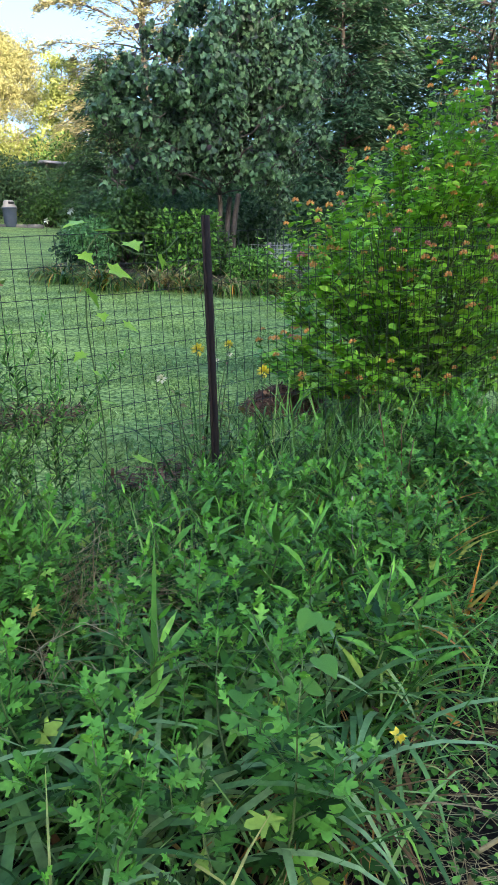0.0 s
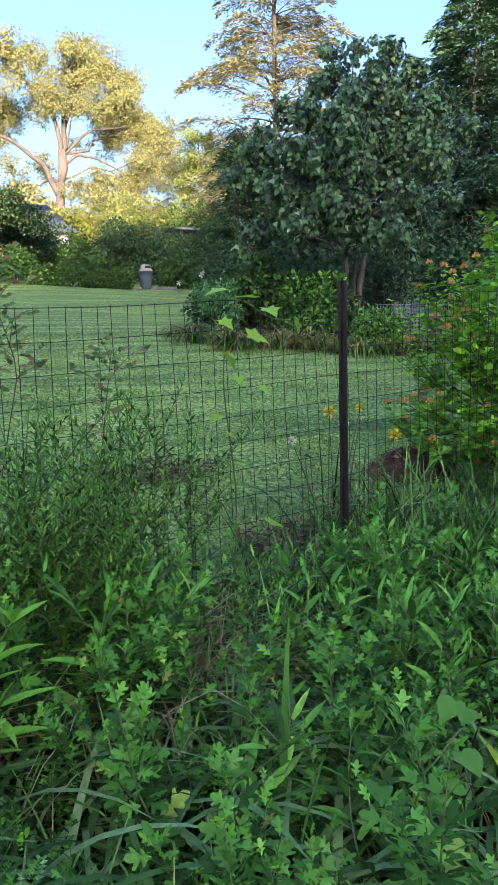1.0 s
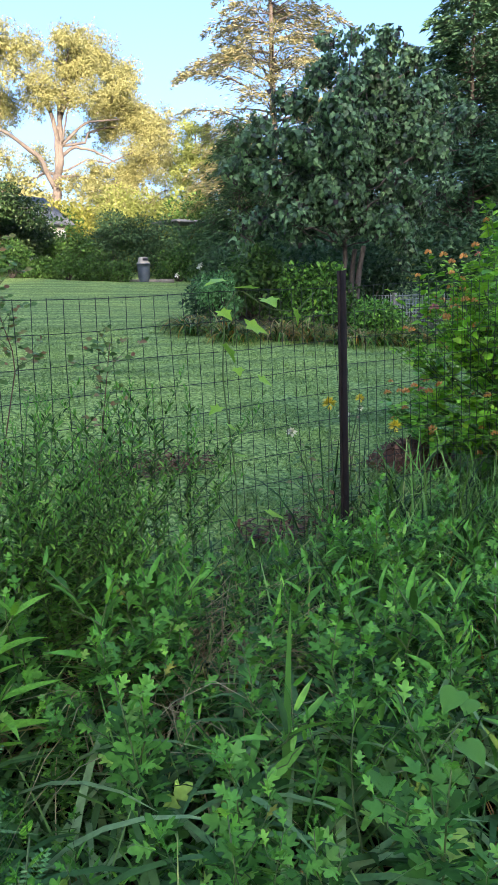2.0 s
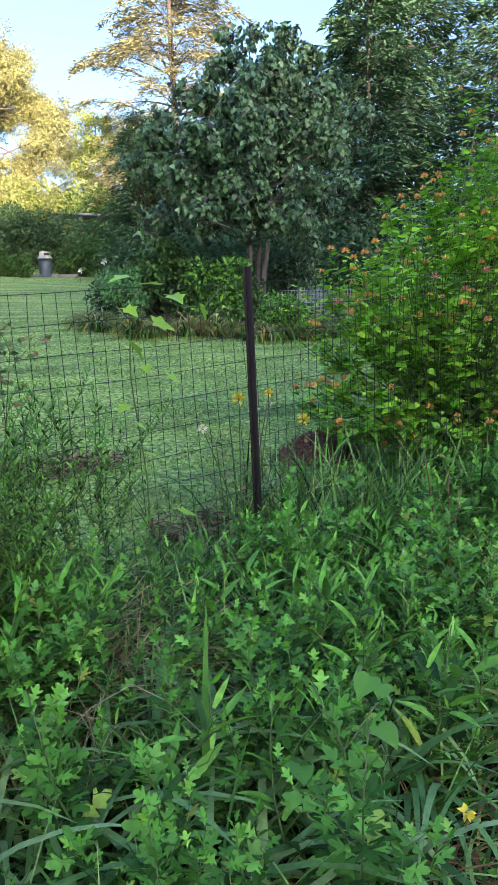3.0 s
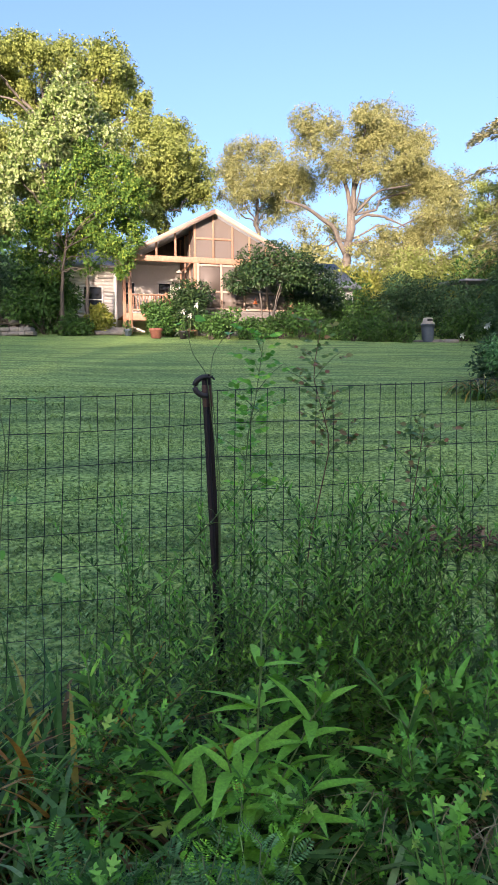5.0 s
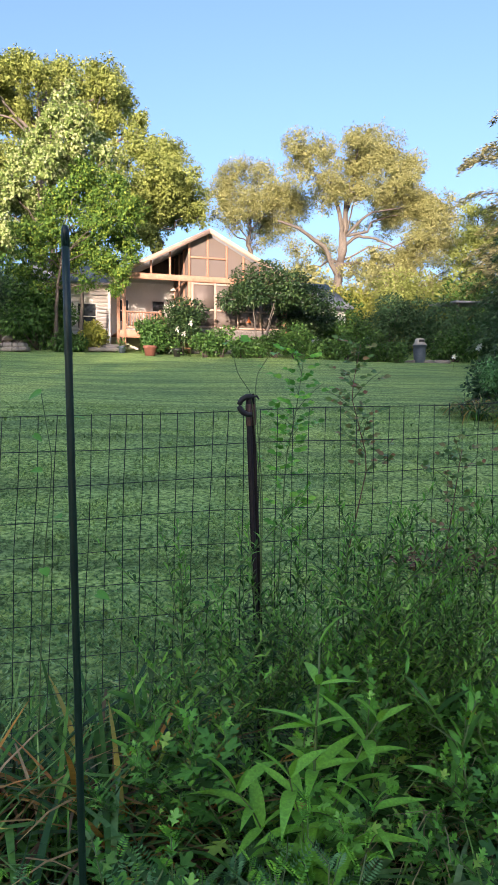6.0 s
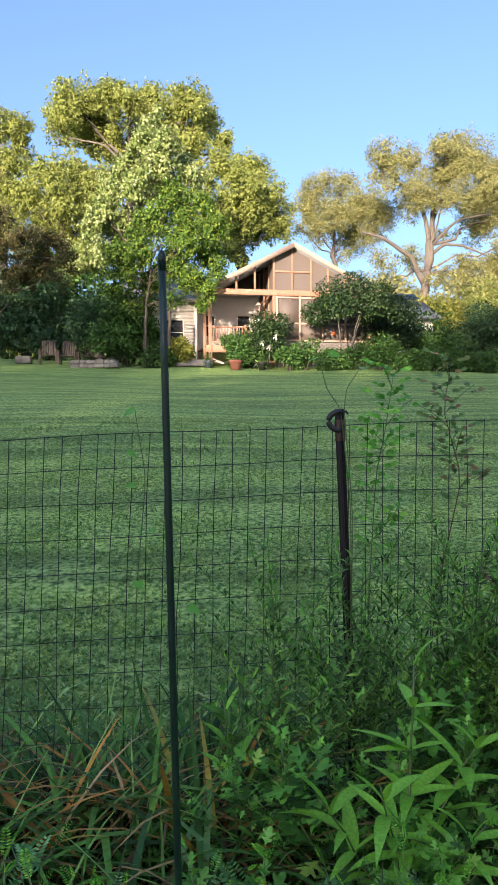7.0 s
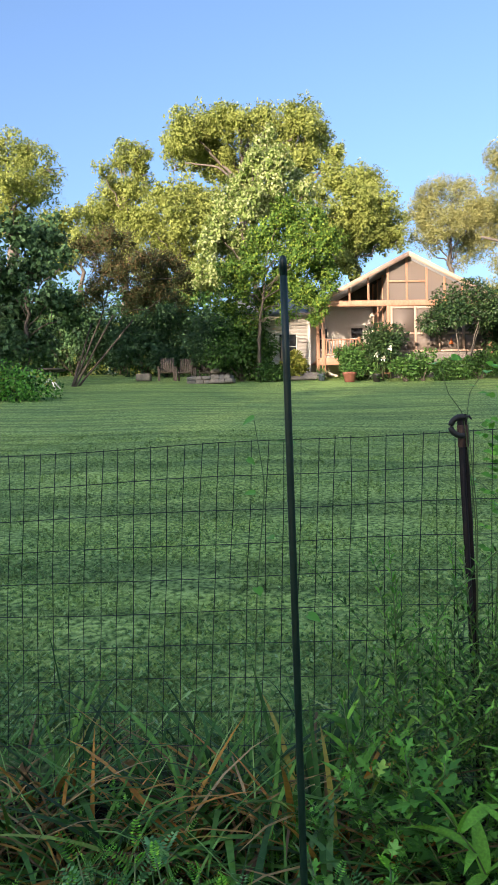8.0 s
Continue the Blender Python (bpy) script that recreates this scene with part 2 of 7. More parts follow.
M_GOLD = leaf_mat("golden_leaf", [(0, (0.2, 0.24, 0.04)), (1, (0.4, 0.4, 0.09))], 0.3, 0.5, 60, 0.08)
# Dark leaf, darkened further for the shade on porch shrubs and small tree.
M_GLOSSY = leaf_mat("glossy_dark_leaf", [(0, (0.012, 0.032, 0.012)), (0.6, (0.028, 0.068, 0.022)), (1, (0.075, 0.13, 0.04))], 0.2, 0.4, 60, 0.25)
M_BARK = surf("bark", (0.045, 0.037, 0.03), (0.13, 0.11, 0.09), 5, 0.9, 0.9, 0, (1, 1, 0.25), 0.03)
M_BARK_PALE = surf("pale_bark", (0.07, 0.06, 0.05), (0.2, 0.175, 0.145), 3, 0.9, 0.8, 0, (1, 1, 0.3), 0.03)
M_RUST = surf("rusty_steel", (0.006, 0.005, 0.0045), (0.022, 0.012, 0.009), 14, 0.85, 0.4, 0.0, (1, 1, 0.4), 0.002)
M_RUST_LIGHT = surf("bare_rust", (0.05, 0.028, 0.02), (0.16, 0.09, 0.065), 30, 0.9, 0.5, 0.0, (1, 1, 0.5), 0.002)
M_WIRE = surf("dark_green_wire", (0.012, 0.02, 0.014), (0.03, 0.045, 0.03), 30, 0.6, 0.1, 0.3)
M_STAKE = surf("green_plastic_coat", (0.004, 0.02, 0.012), (0.009, 0.036, 0.022), 10, 0.4, 0.15)
M_HOSE = surf("black_rubber", (0.012, 0.012, 0.012), (0.035, 0.035, 0.035), 20, 0.5, 0.2)
M_CEDARWOOD = surf("cedar_boards", (0.27, 0.14, 0.085), (0.46, 0.26, 0.165), 4, 0.65, 0.2, 0, (1, 1, 0.3), 0.004)
M_FASCIA = surf("pale_trim_board", (0.36, 0.25, 0.19), (0.5, 0.37, 0.29), 4, 0.6, 0.1)
M_SIDING = surf("cream_siding", (0.8, 0.76, 0.69), (0.86, 0.83, 0.77), 2, 0.7, 0.05)
M_SHINGLE = surf("grey_shingle", (0.2, 0.21, 0.23), (0.36, 0.38, 0.4), 9, 0.9, 0.4)
M_SCREEN = screen_mat("insect_screen", (0.2, 0.165, 0.14), 0.7)
M_GLASS = glass_mat("window_glass", (0.03, 0.04, 0.05))
M_WHITE = surf("white_paint", (0.72, 0.7, 0.66), (0.82, 0.8, 0.76), 5, 0.5, 0.05)
M_BRICK = surf("grey_brick", (0.12, 0.11, 0.105), (0.24, 0.22, 0.2), 8, 0.85, 0.3)
M_MORTAR = surf("mortar", (0.16, 0.15, 0.14), (0.24, 0.23, 0.21), 10, 0.9, 0.2)
M_TERRA = surf("terracotta", (0.14, 0.05, 0.035), (0.23, 0.09, 0.062), 8, 0.8, 0.2)
M_CAN = surf("blue_grey_plastic", (0.05, 0.075, 0.11), (0.09, 0.12, 0.16), 6, 0.5, 0.1)
M_LID = surf("cream_plastic", (0.34, 0.31, 0.25), (0.45, 0.42, 0.35), 6, 0.55, 0.1)
M_STONE = surf("field_stone", (0.13, 0.12, 0.105), (0.3, 0.28, 0.25), 4, 0.85, 0.6, 0, (1, 1, 1), 0.02)
M_WOODGREY = surf("weathered_wood", (0.045, 0.038, 0.032), (0.1, 0.088, 0.075), 6, 0.85, 0.4, 0, (1, 1, 0.3), 0.004)
# Near-black bed colour carries the shade under the redbud.
M_BED_SHADE = surf("shaded_bed_ground", (0.018, 0.013, 0.01), (0.07, 0.048, 0.034), 9, 0.9, 1.0, 0, (1, 1, 1), 0.03)
M_MULCH = leaf_mat("mulch_chip", [(0, (0.068, 0.034, 0.022)), (0.6, (0.168, 0.084, 0.054)), (1, (0.36, 0.21, 0.126))], 0.05, 0.9)
M_TARP = surf("blue_tarp", (0.05, 0.16, 0.2), (0.1, 0.26, 0.3), 5, 0.5, 0.2)
M_TIN = surf("dull_tin", (0.16, 0.17, 0.18), (0.27, 0.28, 0.3), 5, 0.6, 0.1, 0.3)
M_GALV = surf("galvanised_wire", (0.4, 0.4, 0.38), (0.6, 0.6, 0.57), 20, 0.45, 0.05, 0.6)
M_REDSIGN = surf("orange_sign", (0.75, 0.16, 0.05), (0.85, 0.24, 0.08), 6, 0.5, 0.02)
M_PETALW = surf("white_petal", (0.75, 0.75, 0.7), (0.85, 0.85, 0.8), 20, 0.5, 0.05)

# ---- mesh tools ----
rng = np.random.default_rng(7)


def mesh_of(name, V, F, mat, smooth=False, second=None, second_faces=None):
    me = bpy.data.meshes.new(name)
    V, F = np.asarray(V, np.float32), np.asarray(F, np.int32)
    me.vertices.add(len(V))
    me.vertices.foreach_set("co", V.ravel())
    k = F.shape[1]
    me.loops.add(F.size)
    me.loops.foreach_set("vertex_index", F.ravel())
    me.polygons.add(len(F))
    me.polygons.foreach_set("loop_start", np.arange(0, F.size, k, dtype=np.int32))
    me.update(calc_edges=True)
    if smooth:
        me.polygons.foreach_set("use_smooth", np.ones(len(F), bool))
    me.validate()
    if mat:
        me.materials.append(mat)
    if second:
        me.materials.append(second)
        me.polygons.foreach_set("material_index", np.asarray(second_faces, np.int32))
    return me


def join(pieces):
    Vs, Fs, n = [], [], 0
    for V, F in pieces:
        Vs.append(V)
        Fs.append(np.asarray(F) + n)
        n += len(V)
    return np.concatenate(Vs), np.concatenate(Fs)


def child(name, me, parent, label="", at=None):
    ob = new(name, me)
    ob.parent = parent
    if at is not None:
        ob.matrix_basis = at
    if label:
        tagged(ob, label)
    return ob


def thing(name, label, category, at=None, group="", kind=""):
    ob = new(name)
    if at is not None:
        ob.matrix_basis = at
    return tagged(ob, label, category, group, kind)


def unit(a):
    return a / np.maximum(np.linalg.norm(a, axis=-1, keepdims=True), 1e-9)


def frames_for(d, up=None, jitter=0.5):
    """Turns whose y runs along d and whose z leans to up."""
    y = unit(d)
    u = np.tile((0, 0, 1.0), (len(d), 1)) if up is None else up
    u = u + rng.normal(0, jitter, d.shape)
    z = unit(u - (u * y).sum(1, keepdims=True) * y)
    x = np.cross(y, z)
    return np.stack([x, y, z], axis=2)


def scatter(tv, tf, pos, R, s):
    tv, tf = np.asarray(tv, float), np.asarray(tf)
    V = pos[:, None, :] + np.einsum("nij,kj->nki", R, tv) * np.asarray(s, float).reshape(-1, 1, 1)
    F = tf[None] + (np.arange(len(pos)) * len(tv))[:, None, None]
    return V.reshape(-1, 3), F.reshape(-1, 3)


def tube(P, r, sides=5):
    """A tapered tube along the points P with the radii r."""
    P, r = np.asarray(P, float), np.asarray(r, float)
    T = unit(np.gradient(P, axis=0))
    ref = np.tile((0.0, 0.0, 1.0), (len(P), 1))
    ref[np.abs(T[:, 2]) > 0.9] = (1.0, 0.0, 0.0)
    ref[:] = ref[0]
    A = unit(np.cross(T, ref))
    B = np.cross(T, A)
    a = np.arange(sides) * 2 * np.pi / sides
    V = P[:, None] + r[:, None, None] * (np.cos(a)[None, :, None] * A[:, None] + np.sin(a)[None, :, None] * B[:, None])
    F = []
    for i in range(len(P) - 1):
        for j in range(sides):
            p, q = i * sides + j, i * sides + (j + 1) % sides
            F += [(p, q, q + sides), (p, q + sides, p + sides)]
    n = len(P) * sides
    V = np.concatenate([V.reshape(-1, 3), P[:1], P[-1:]])
    for j in range(sides):
        F.append((n, (j + 1) % sides, j))
        F.append((n + 1, n - sides + j, n - sides + (j + 1) % sides))
    return V, np.array(F)


def bend(p0, p1, sag, n=6):
    t = np.linspace(0, 1, n)[:, None]
    P = np.asarray(p0) * (1 - t) + np.asarray(p1) * t
    P[:, 2] += sag * np.sin(np.pi * t[:, 0])
    return P


def box(x0, x1, y0, y1, z0, z1, bevel=0.0):
    """A box with its edges taken off, as quads split in triangles."""
    b = min(bevel, (x1 - x0) / 3, (y1 - y0) / 3, (z1 - z0) / 3)
    bm = bmesh.new()
    bmesh.ops.create_cube(bm, size=1, matrix=Matrix.Translation(((x0 + x1) / 2, (y0 + y1) / 2, (z0 + z1) / 2)) @ Matrix.Diagonal((x1 - x0, y1 - y0, z1 - z0, 1)))
    if b > 0:
        bmesh.ops.bevel(bm, geom=bm.edges[:], offset=b, segments=1, affect="EDGES")
    bmesh.ops.triangulate(bm, faces=bm.faces[:])
    bm.verts.index_update()
    V = np.array([v.co[:] for v in bm.verts])
    F = np.array([[v.index for v in f.verts] for f in bm.faces])
    bm.free()
    return V, F


def lathe(profile, sides=20):
    """A turned body from (radius, height) pairs."""
    a = np.arange(sides) * 2 * np.pi / sides
    V = np.array([(r * np.cos(t), r * np.sin(t), z) for r, z in profile for t in a])
    F = []
    for i in range(len(profile) - 1):
        for j in range(sides):
            p, q = i * sides + j, i * sides + (j + 1) % sides
            F += [(p, q, q + sides), (p, q + sides, p + sides)]
    return V, np.array(F)


def ground_z(x, y):
    """The hillside: it rises from the track past the fence to the house."""
    x, y = np.asarray(x, float), np.asarray(y, float)
    yy = np.where(y < -2.6, -2.6 + 0.0 * y, np.where(y > 34, 34 + (y - 34) * 0.25, y))
    yy = np.minimum(yy, 44)
    return 0.125 * yy - 0.012 * np.clip(x, -30, 30) + 0.03 * np.sin(x * 0.9 + y * 0.35) * np.clip(y / 4, 0, 1)


def gz(x, y):
    return float(ground_z(x, y))


# leaf forms: y runs from the stalk to the tip, z is the upper side
RHOMB = (np.array([(0, 0, 0), (0.3, 0.45, 0.06), (0, 1, -0.12), (-0.3, 0.45, 0.06)]), [(0, 1, 2), (0, 2, 3)])
OVAL = (np.array([(0, 0, 0), (0.24, 0.2, 0.05), (0.3, 0.5, 0.04), (0, 1, -0.18), (-0.3, 0.5, 0.04), (-0.24, 0.2, 0.05), (0, 0.45, -0.02)]),
        [(0, 1, 6), (1, 2, 6), (2, 3, 6), (3, 4, 6), (4, 5, 6), (5, 0, 6)])
def heart_form():
    """A broad heart-shaped leaf, cupped along its rib."""
    half = [(0.16, -0.10), (0.34, -0.08), (0.47, 0.08), (0.50, 0.28), (0.42, 0.52), (0.27, 0.74), (0.10, 0.92)]
    V = [(0, 0, 0)] + [(x, y, 0.2 * x - 0.16 * y * y) for x, y in half] + [(0, 1.04, -0.2)]
    V += [(-x, y, 0.2 * x - 0.16 * y * y) for x, y in reversed(half)] + [(0, 0.45, -0.02)]
    c = len(V) - 1
    return np.array(V), [(k, (k + 1) % c, c) for k in range(c)]


HEART = heart_form()
HEART4 = (np.array([(0, 0, 0), (0.44, 0.04, 0.09), (0.36, 0.5, 0.03), (0, 1, -0.2), (-0.36, 0.5, 0.03), (-0.44, 0.04, 0.09)]), [(0, 1, 2), (0, 2, 3), (0, 3, 4), (0, 4, 5)])


def palm_form():
    """A broad leaf with five pointed lobes."""
    half = [(0.1, -0.06), (0.4, -0.14), (0.32, 0.12), (0.56, 0.34), (0.29, 0.48), (0.14, 0.78)]
    V = [(0, 0, 0)] + [(x, y, 0.16 * x - 0.14 * y * y) for x, y in half] + [(0, 1.0, -0.16)]
    V += [(-x, y, 0.16 * x - 0.14 * y * y) for x, y in reversed(half)] + [(0, 0.35, -0.03)]
    c = len(V) - 1
    return np.array(V), [(k, (k + 1) % c, c) for k in range(c)]


PALM = palm_form()


def lobed_form():
    """A cut leaf with five blunt lobes."""
    half = [(0.04, 0.1), (0.09, 0.24), (0.27, 0.36), (0.30, 0.44), (0.11, 0.44), (0.15, 0.54), (0.36, 0.70), (0.36, 0.80), (0.15, 0.72), (0.13, 0.92)]
    V = [(0, 0, 0)] + [(x, y, 0.05 - 0.25 * x * x - 0.12 * y * y) for x, y in half] + [(0, 1.02, -0.1)]
    V += [(-x, y, 0.05 - 0.25 * x * x - 0.12 * y * y) for x, y in reversed(half)] + [(0, 0.5, 0.0)]
    c = len(V) - 1
    return np.array(V), [(i, (i + 1) % c, c) for i in range(c)]


def lance_form(w=0.13, curl=0.35, n=5):
    """A long pointed leaf, folded along its rib and curving down."""
    V, F = [], []
    for i in range(n + 1):
        t = i / n
        hw = w * math.sin(math.pi * min(1, 0.12 + 0.88 * t) ** 0.8) if i < n else 0.002
        z = 0.12 * t - curl * t * t
        y = t * (1 - 0.2 * curl * t)
        V += [(-hw, y, z + hw * 0.35), (0, y, z), (hw, y, z + hw * 0.35)]
    for i in range(n):
        a = 3 * i
        for k in (0, 1):
            F += [(a + k, a + k + 1, a + k + 4), (a + k, a + k + 4, a + k + 3)]
    return np.array(V), F


def blade_form(curve, w=0.02, n=5):
    """An arching grass blade that starts upward (y up, bending to +z)."""
    V, F = [], []
    y = z = 0.0
    for i in range(n + 1):
        t = i / n
        ang = curve * t
        hw = w * (1 - t) ** 0.6 * (0.7 + 0.6 * min(t * 3, 1)) + 0.0008
        V += [(-hw, y, z), (hw, y, z)]
        y += math.cos(ang) / n
        z += math.sin(ang) / n
    for i in range(n):
        a = 2 * i
        F += [(a, a + 1, a + 3), (a, a + 3, a + 2)]
    return np.array(V), F


LOBED = lobed_form()
NARROW = lance_form(0.10, 0.2, 3)
ASTER = lance_form(0.14, 0.3, 2)
BLADES = [blade_form(c, w) for c, w in ((0.5, 0.007), (1.1, 0.009), (1.8, 0.010), (2.4, 0.009), (3.0, 0.007))]
THIN = [blade_form(c, 0.0024) for c in (0.5, 1.1, 1.7, 2.3, 2.8)]
STRAPS = [blade_form(c, w, 7) for c, w in ((0.4, 0.015), (0.9, 0.017), (1.7, 0.018), (2.5, 0.016), (3.2, 0.013))]


def upright(n, spread, jitter=0.2):
    """Turns for blades that stand up, leaning every way."""
    a = rng.uniform(0, 2 * np.pi, n)
    out = np.stack([np.cos(a), np.sin(a), np.zeros(n)], 1)
    y = unit(np.stack([out[:, 0] * spread, out[:, 1] * spread, np.ones(n)], 1) + rng.normal(0, jitter * 0.3, (n, 3)))
    z = unit(out - (out * y).sum(1, keepdims=True) * y)
    return np.stack([np.cross(y, z), y, z], axis=2)


def blades(pos, length, spread, kinds=(0, 1, 2, 3), forms=None):
    """Grass blades of several curves at the places given."""
    k = rng.integers(0, len(kinds), len(pos))
    out = []
    for i, kind in enumerate(kinds):
        sel = k == i
        if sel.any():
            out.append(scatter(*(forms or BLADES)[kind], pos[sel], upright(sel.sum(), spread), np.asarray(length)[sel]))
    return join(out)


# ---- ground ----


def build_ground():
    def axis(lo, hi, fine_lo, fine_hi, step):
        a = list(np.arange(fine_lo, fine_hi, step))
        s, v = step, fine_hi
        while v < hi:
            a.append(v)
            s *= 1.25
            v += s
        a.append(hi)
        s, v, left = step, fine_lo, []
        while v > lo:
            s *= 1.25
            v -= s
            left.append(max(v, lo))
        return np.array(left[::-1] + a)
    xs, ys = axis(-900, 900, -4, 7, 0.12), axis(-400, 1500, -2.6, 8, 0.12)
    X, Y = np.meshgrid(xs, ys)
    Z = ground_z(X, Y)
    near = (np.abs(X - 1) < 7) & (Y < 9)
    Z = Z + near * (0.018 * np.sin(5.1 * X + 2.3 * Y) * np.sin(4.3 * Y - 1.7 * X))
    V = np.stack([X, Y, Z], 2).reshape(-1, 3)
    nx, ny = len(xs), len(ys)
    i, j = np.meshgrid(np.arange(nx - 1), np.arange(ny - 1))
    a = (j * nx + i).ravel()
    F = np.stack([a, a + 1, a + nx + 1, a + nx], 1)
    tagged(new("ground", mesh_of("ground", V, F, M_GROUND, True)), "green mown hillside lawn with soil under the weeds", "ground", kind="structure")


build_ground()

# ---- trees ----


def clump_leaves(centres, radii, n, size, form, droop=0.35, flat=0.75):
    """Leaves round clump centres, thicker towards each clump's skin."""
    w = radii ** 2
    k = rng.choice(len(centres), n, p=w / w.sum())
    d = unit(rng.normal(0, 1, (n, 3)))
    rad = radii[k] * rng.uniform(0.35, 1.0, n) ** 0.6
    pos = centres[k] + d * rad[:, None] * np.array((1, 1, flat))
    way = d + rng.normal(0, 0.55, (n, 3)) - np.array((0, 0, droop))
    return scatter(*form, pos, frames_for(way, np.array((0, 0, 0.45)) + d * 1.3, 0.3), rng.uniform(0.7, 1.3, n) * size)


def crown_points(c, r, n, seed, low=-0.75, power=0.45):
    g = np.random.default_rng(seed)
    P = []
    while len(P) < n:
        d = unit(g.normal(0, 1, 3))
        if d[2] < low:
            continue
        v = d * g.uniform(0.05, 1) ** power
        P.append(np.asarray(c) + v * np.asarray(r))
    return np.array(P)


def limb(a, b, r0, r1, sag, wob, n=7, sides=5):
    P = bend(a, b, sag, n)
    P[1:-1] += rng.normal(0, wob, (n - 2, 3))
    return tube(P, np.linspace(r0, r1, n), sides)


def tree(name, label, base, centre, radii, clumps, clump_r, leaves, size, leaf, bark, trunk_r, seed, form=RHOMB, forks=1, low=-0.75,
         flat=0.75, droop=0.35, limbs=0.7, fork_at=0.45, group="", power=0.45):
    x, y = base
    z = gz(x, y) - 0.05
    t = thing(name, label, "tree", pose(x, y, z), group)
    o = np.array((x, y, z))
    c = np.asarray(centre, float) - o
    C = crown_points(c, radii, clumps, seed, low, power)
    R = clump_r * rng.uniform(0.5, 1.45, clumps)
    wood = []
    fork = np.array((c[0] * 0.35, c[1] * 0.35, c[2] * fork_at + (c[2] - radii[2]) * (1 - fork_at) * 0.9))
    fork[2] = max(fork[2], 0.25 * c[2])
    if forks == 1:
        wood.append(limb((0, 0, 0), fork, trunk_r * 1.25, trunk_r * 0.85, 0, trunk_r * 0.15, 7, 8))
        heads = [fork]
    else:
        heads = []
        for i in range(forks):
            a = 2 * math.pi * i / forks + seed
            h = fork + np.array((math.cos(a) * radii[0] * 0.3, math.sin(a) * radii[1] * 0.3, radii[2] * 0.3))
            wood.append(limb((0.12 * math.cos(a), 0.12 * math.sin(a), 0), h, trunk_r, trunk_r * 0.55, 0.1, trunk_r * 0.5, 8, 6))
            heads.append(h)
    top = c + np.array((0, 0, radii[2] * 0.7))
    wood.append(limb(heads[0], top, trunk_r * 0.75, trunk_r * 0.12, 0, radii[0] * 0.05, 8, 6))
    for i, p in enumerate(C):
        if rng.random() < limbs:
            h = heads[i % len(heads)]
            s = h + (top - h) * rng.uniform(0, 0.55)
            wood.append(limb(s, p, trunk_r * rng.uniform(0.25, 0.5), 0.012 + trunk_r * 0.03, radii[2] * rng.uniform(-0.05, 0.12), np.linalg.norm(p - s) * 0.035))
    w = child("trunk", mesh_of("trunk", *join(wood), bark, True), t)
    if forks > 1:
        w["kind"] = "stuff"
    child("crown", mesh_of("crown", *clump_leaves(C, R, leaves, size, form, droop, flat), leaf), t)
    return t


def billow_leaves(lobes, n, size, form, puffs=15, tufts=9, droop=0.3):
    """Leaves in tufts, tufts on puffs, puffs over the skin of each lobe (x, y, z, radius)."""
    lobes = np.asarray(lobes, float)
    count = np.maximum(5, (puffs * (lobes[:, 3] / lobes[:, 3].mean()) ** 2).astype(int))
    k = np.repeat(np.arange(len(lobes)), count)
    d1 = unit(rng.normal(0, 1, (len(k), 3)) + (0, 0, 0.25))
    r1 = lobes[k, 3] * rng.uniform(0.3, 0.52, len(k))
    c1 = lobes[k, :3] + d1 * (lobes[k, 3] * rng.uniform(0.15, 0.8, len(k)))[:, None] * (1, 1, 0.88)
    k2 = np.repeat(np.arange(len(k)), tufts)
    d2 = unit(rng.normal(0, 1, (len(k2), 3)) + (0, 0, 0.2))
    r2 = r1[k2] * rng.uniform(0.28, 0.55, len(k2))
    c2 = c1[k2] + d2 * (r1[k2] * 0.8)[:, None]
    k3 = rng.choice(len(k2), n, p=r2 ** 2 / (r2 ** 2).sum())
    d3 = unit(rng.normal(0, 1, (n, 3)))
    pos = c2[k3] + d3 * (r2[k3] * rng.uniform(0.1, 1, n) ** 0.5)[:, None]
    out = d1[k2[k3]] * 0.5 + d2[k3] * 0.8 + d3 * 0.45
    way = rng.normal(0, 0.8, (n, 3)) + d3 * 0.4 - np.array((0, 0, droop))
    return scatter(*form, pos, frames_for(way, out * 1.3 + (0, 0, 0.3), 0.3), rng.uniform(0.7, 1.3, n) * size)


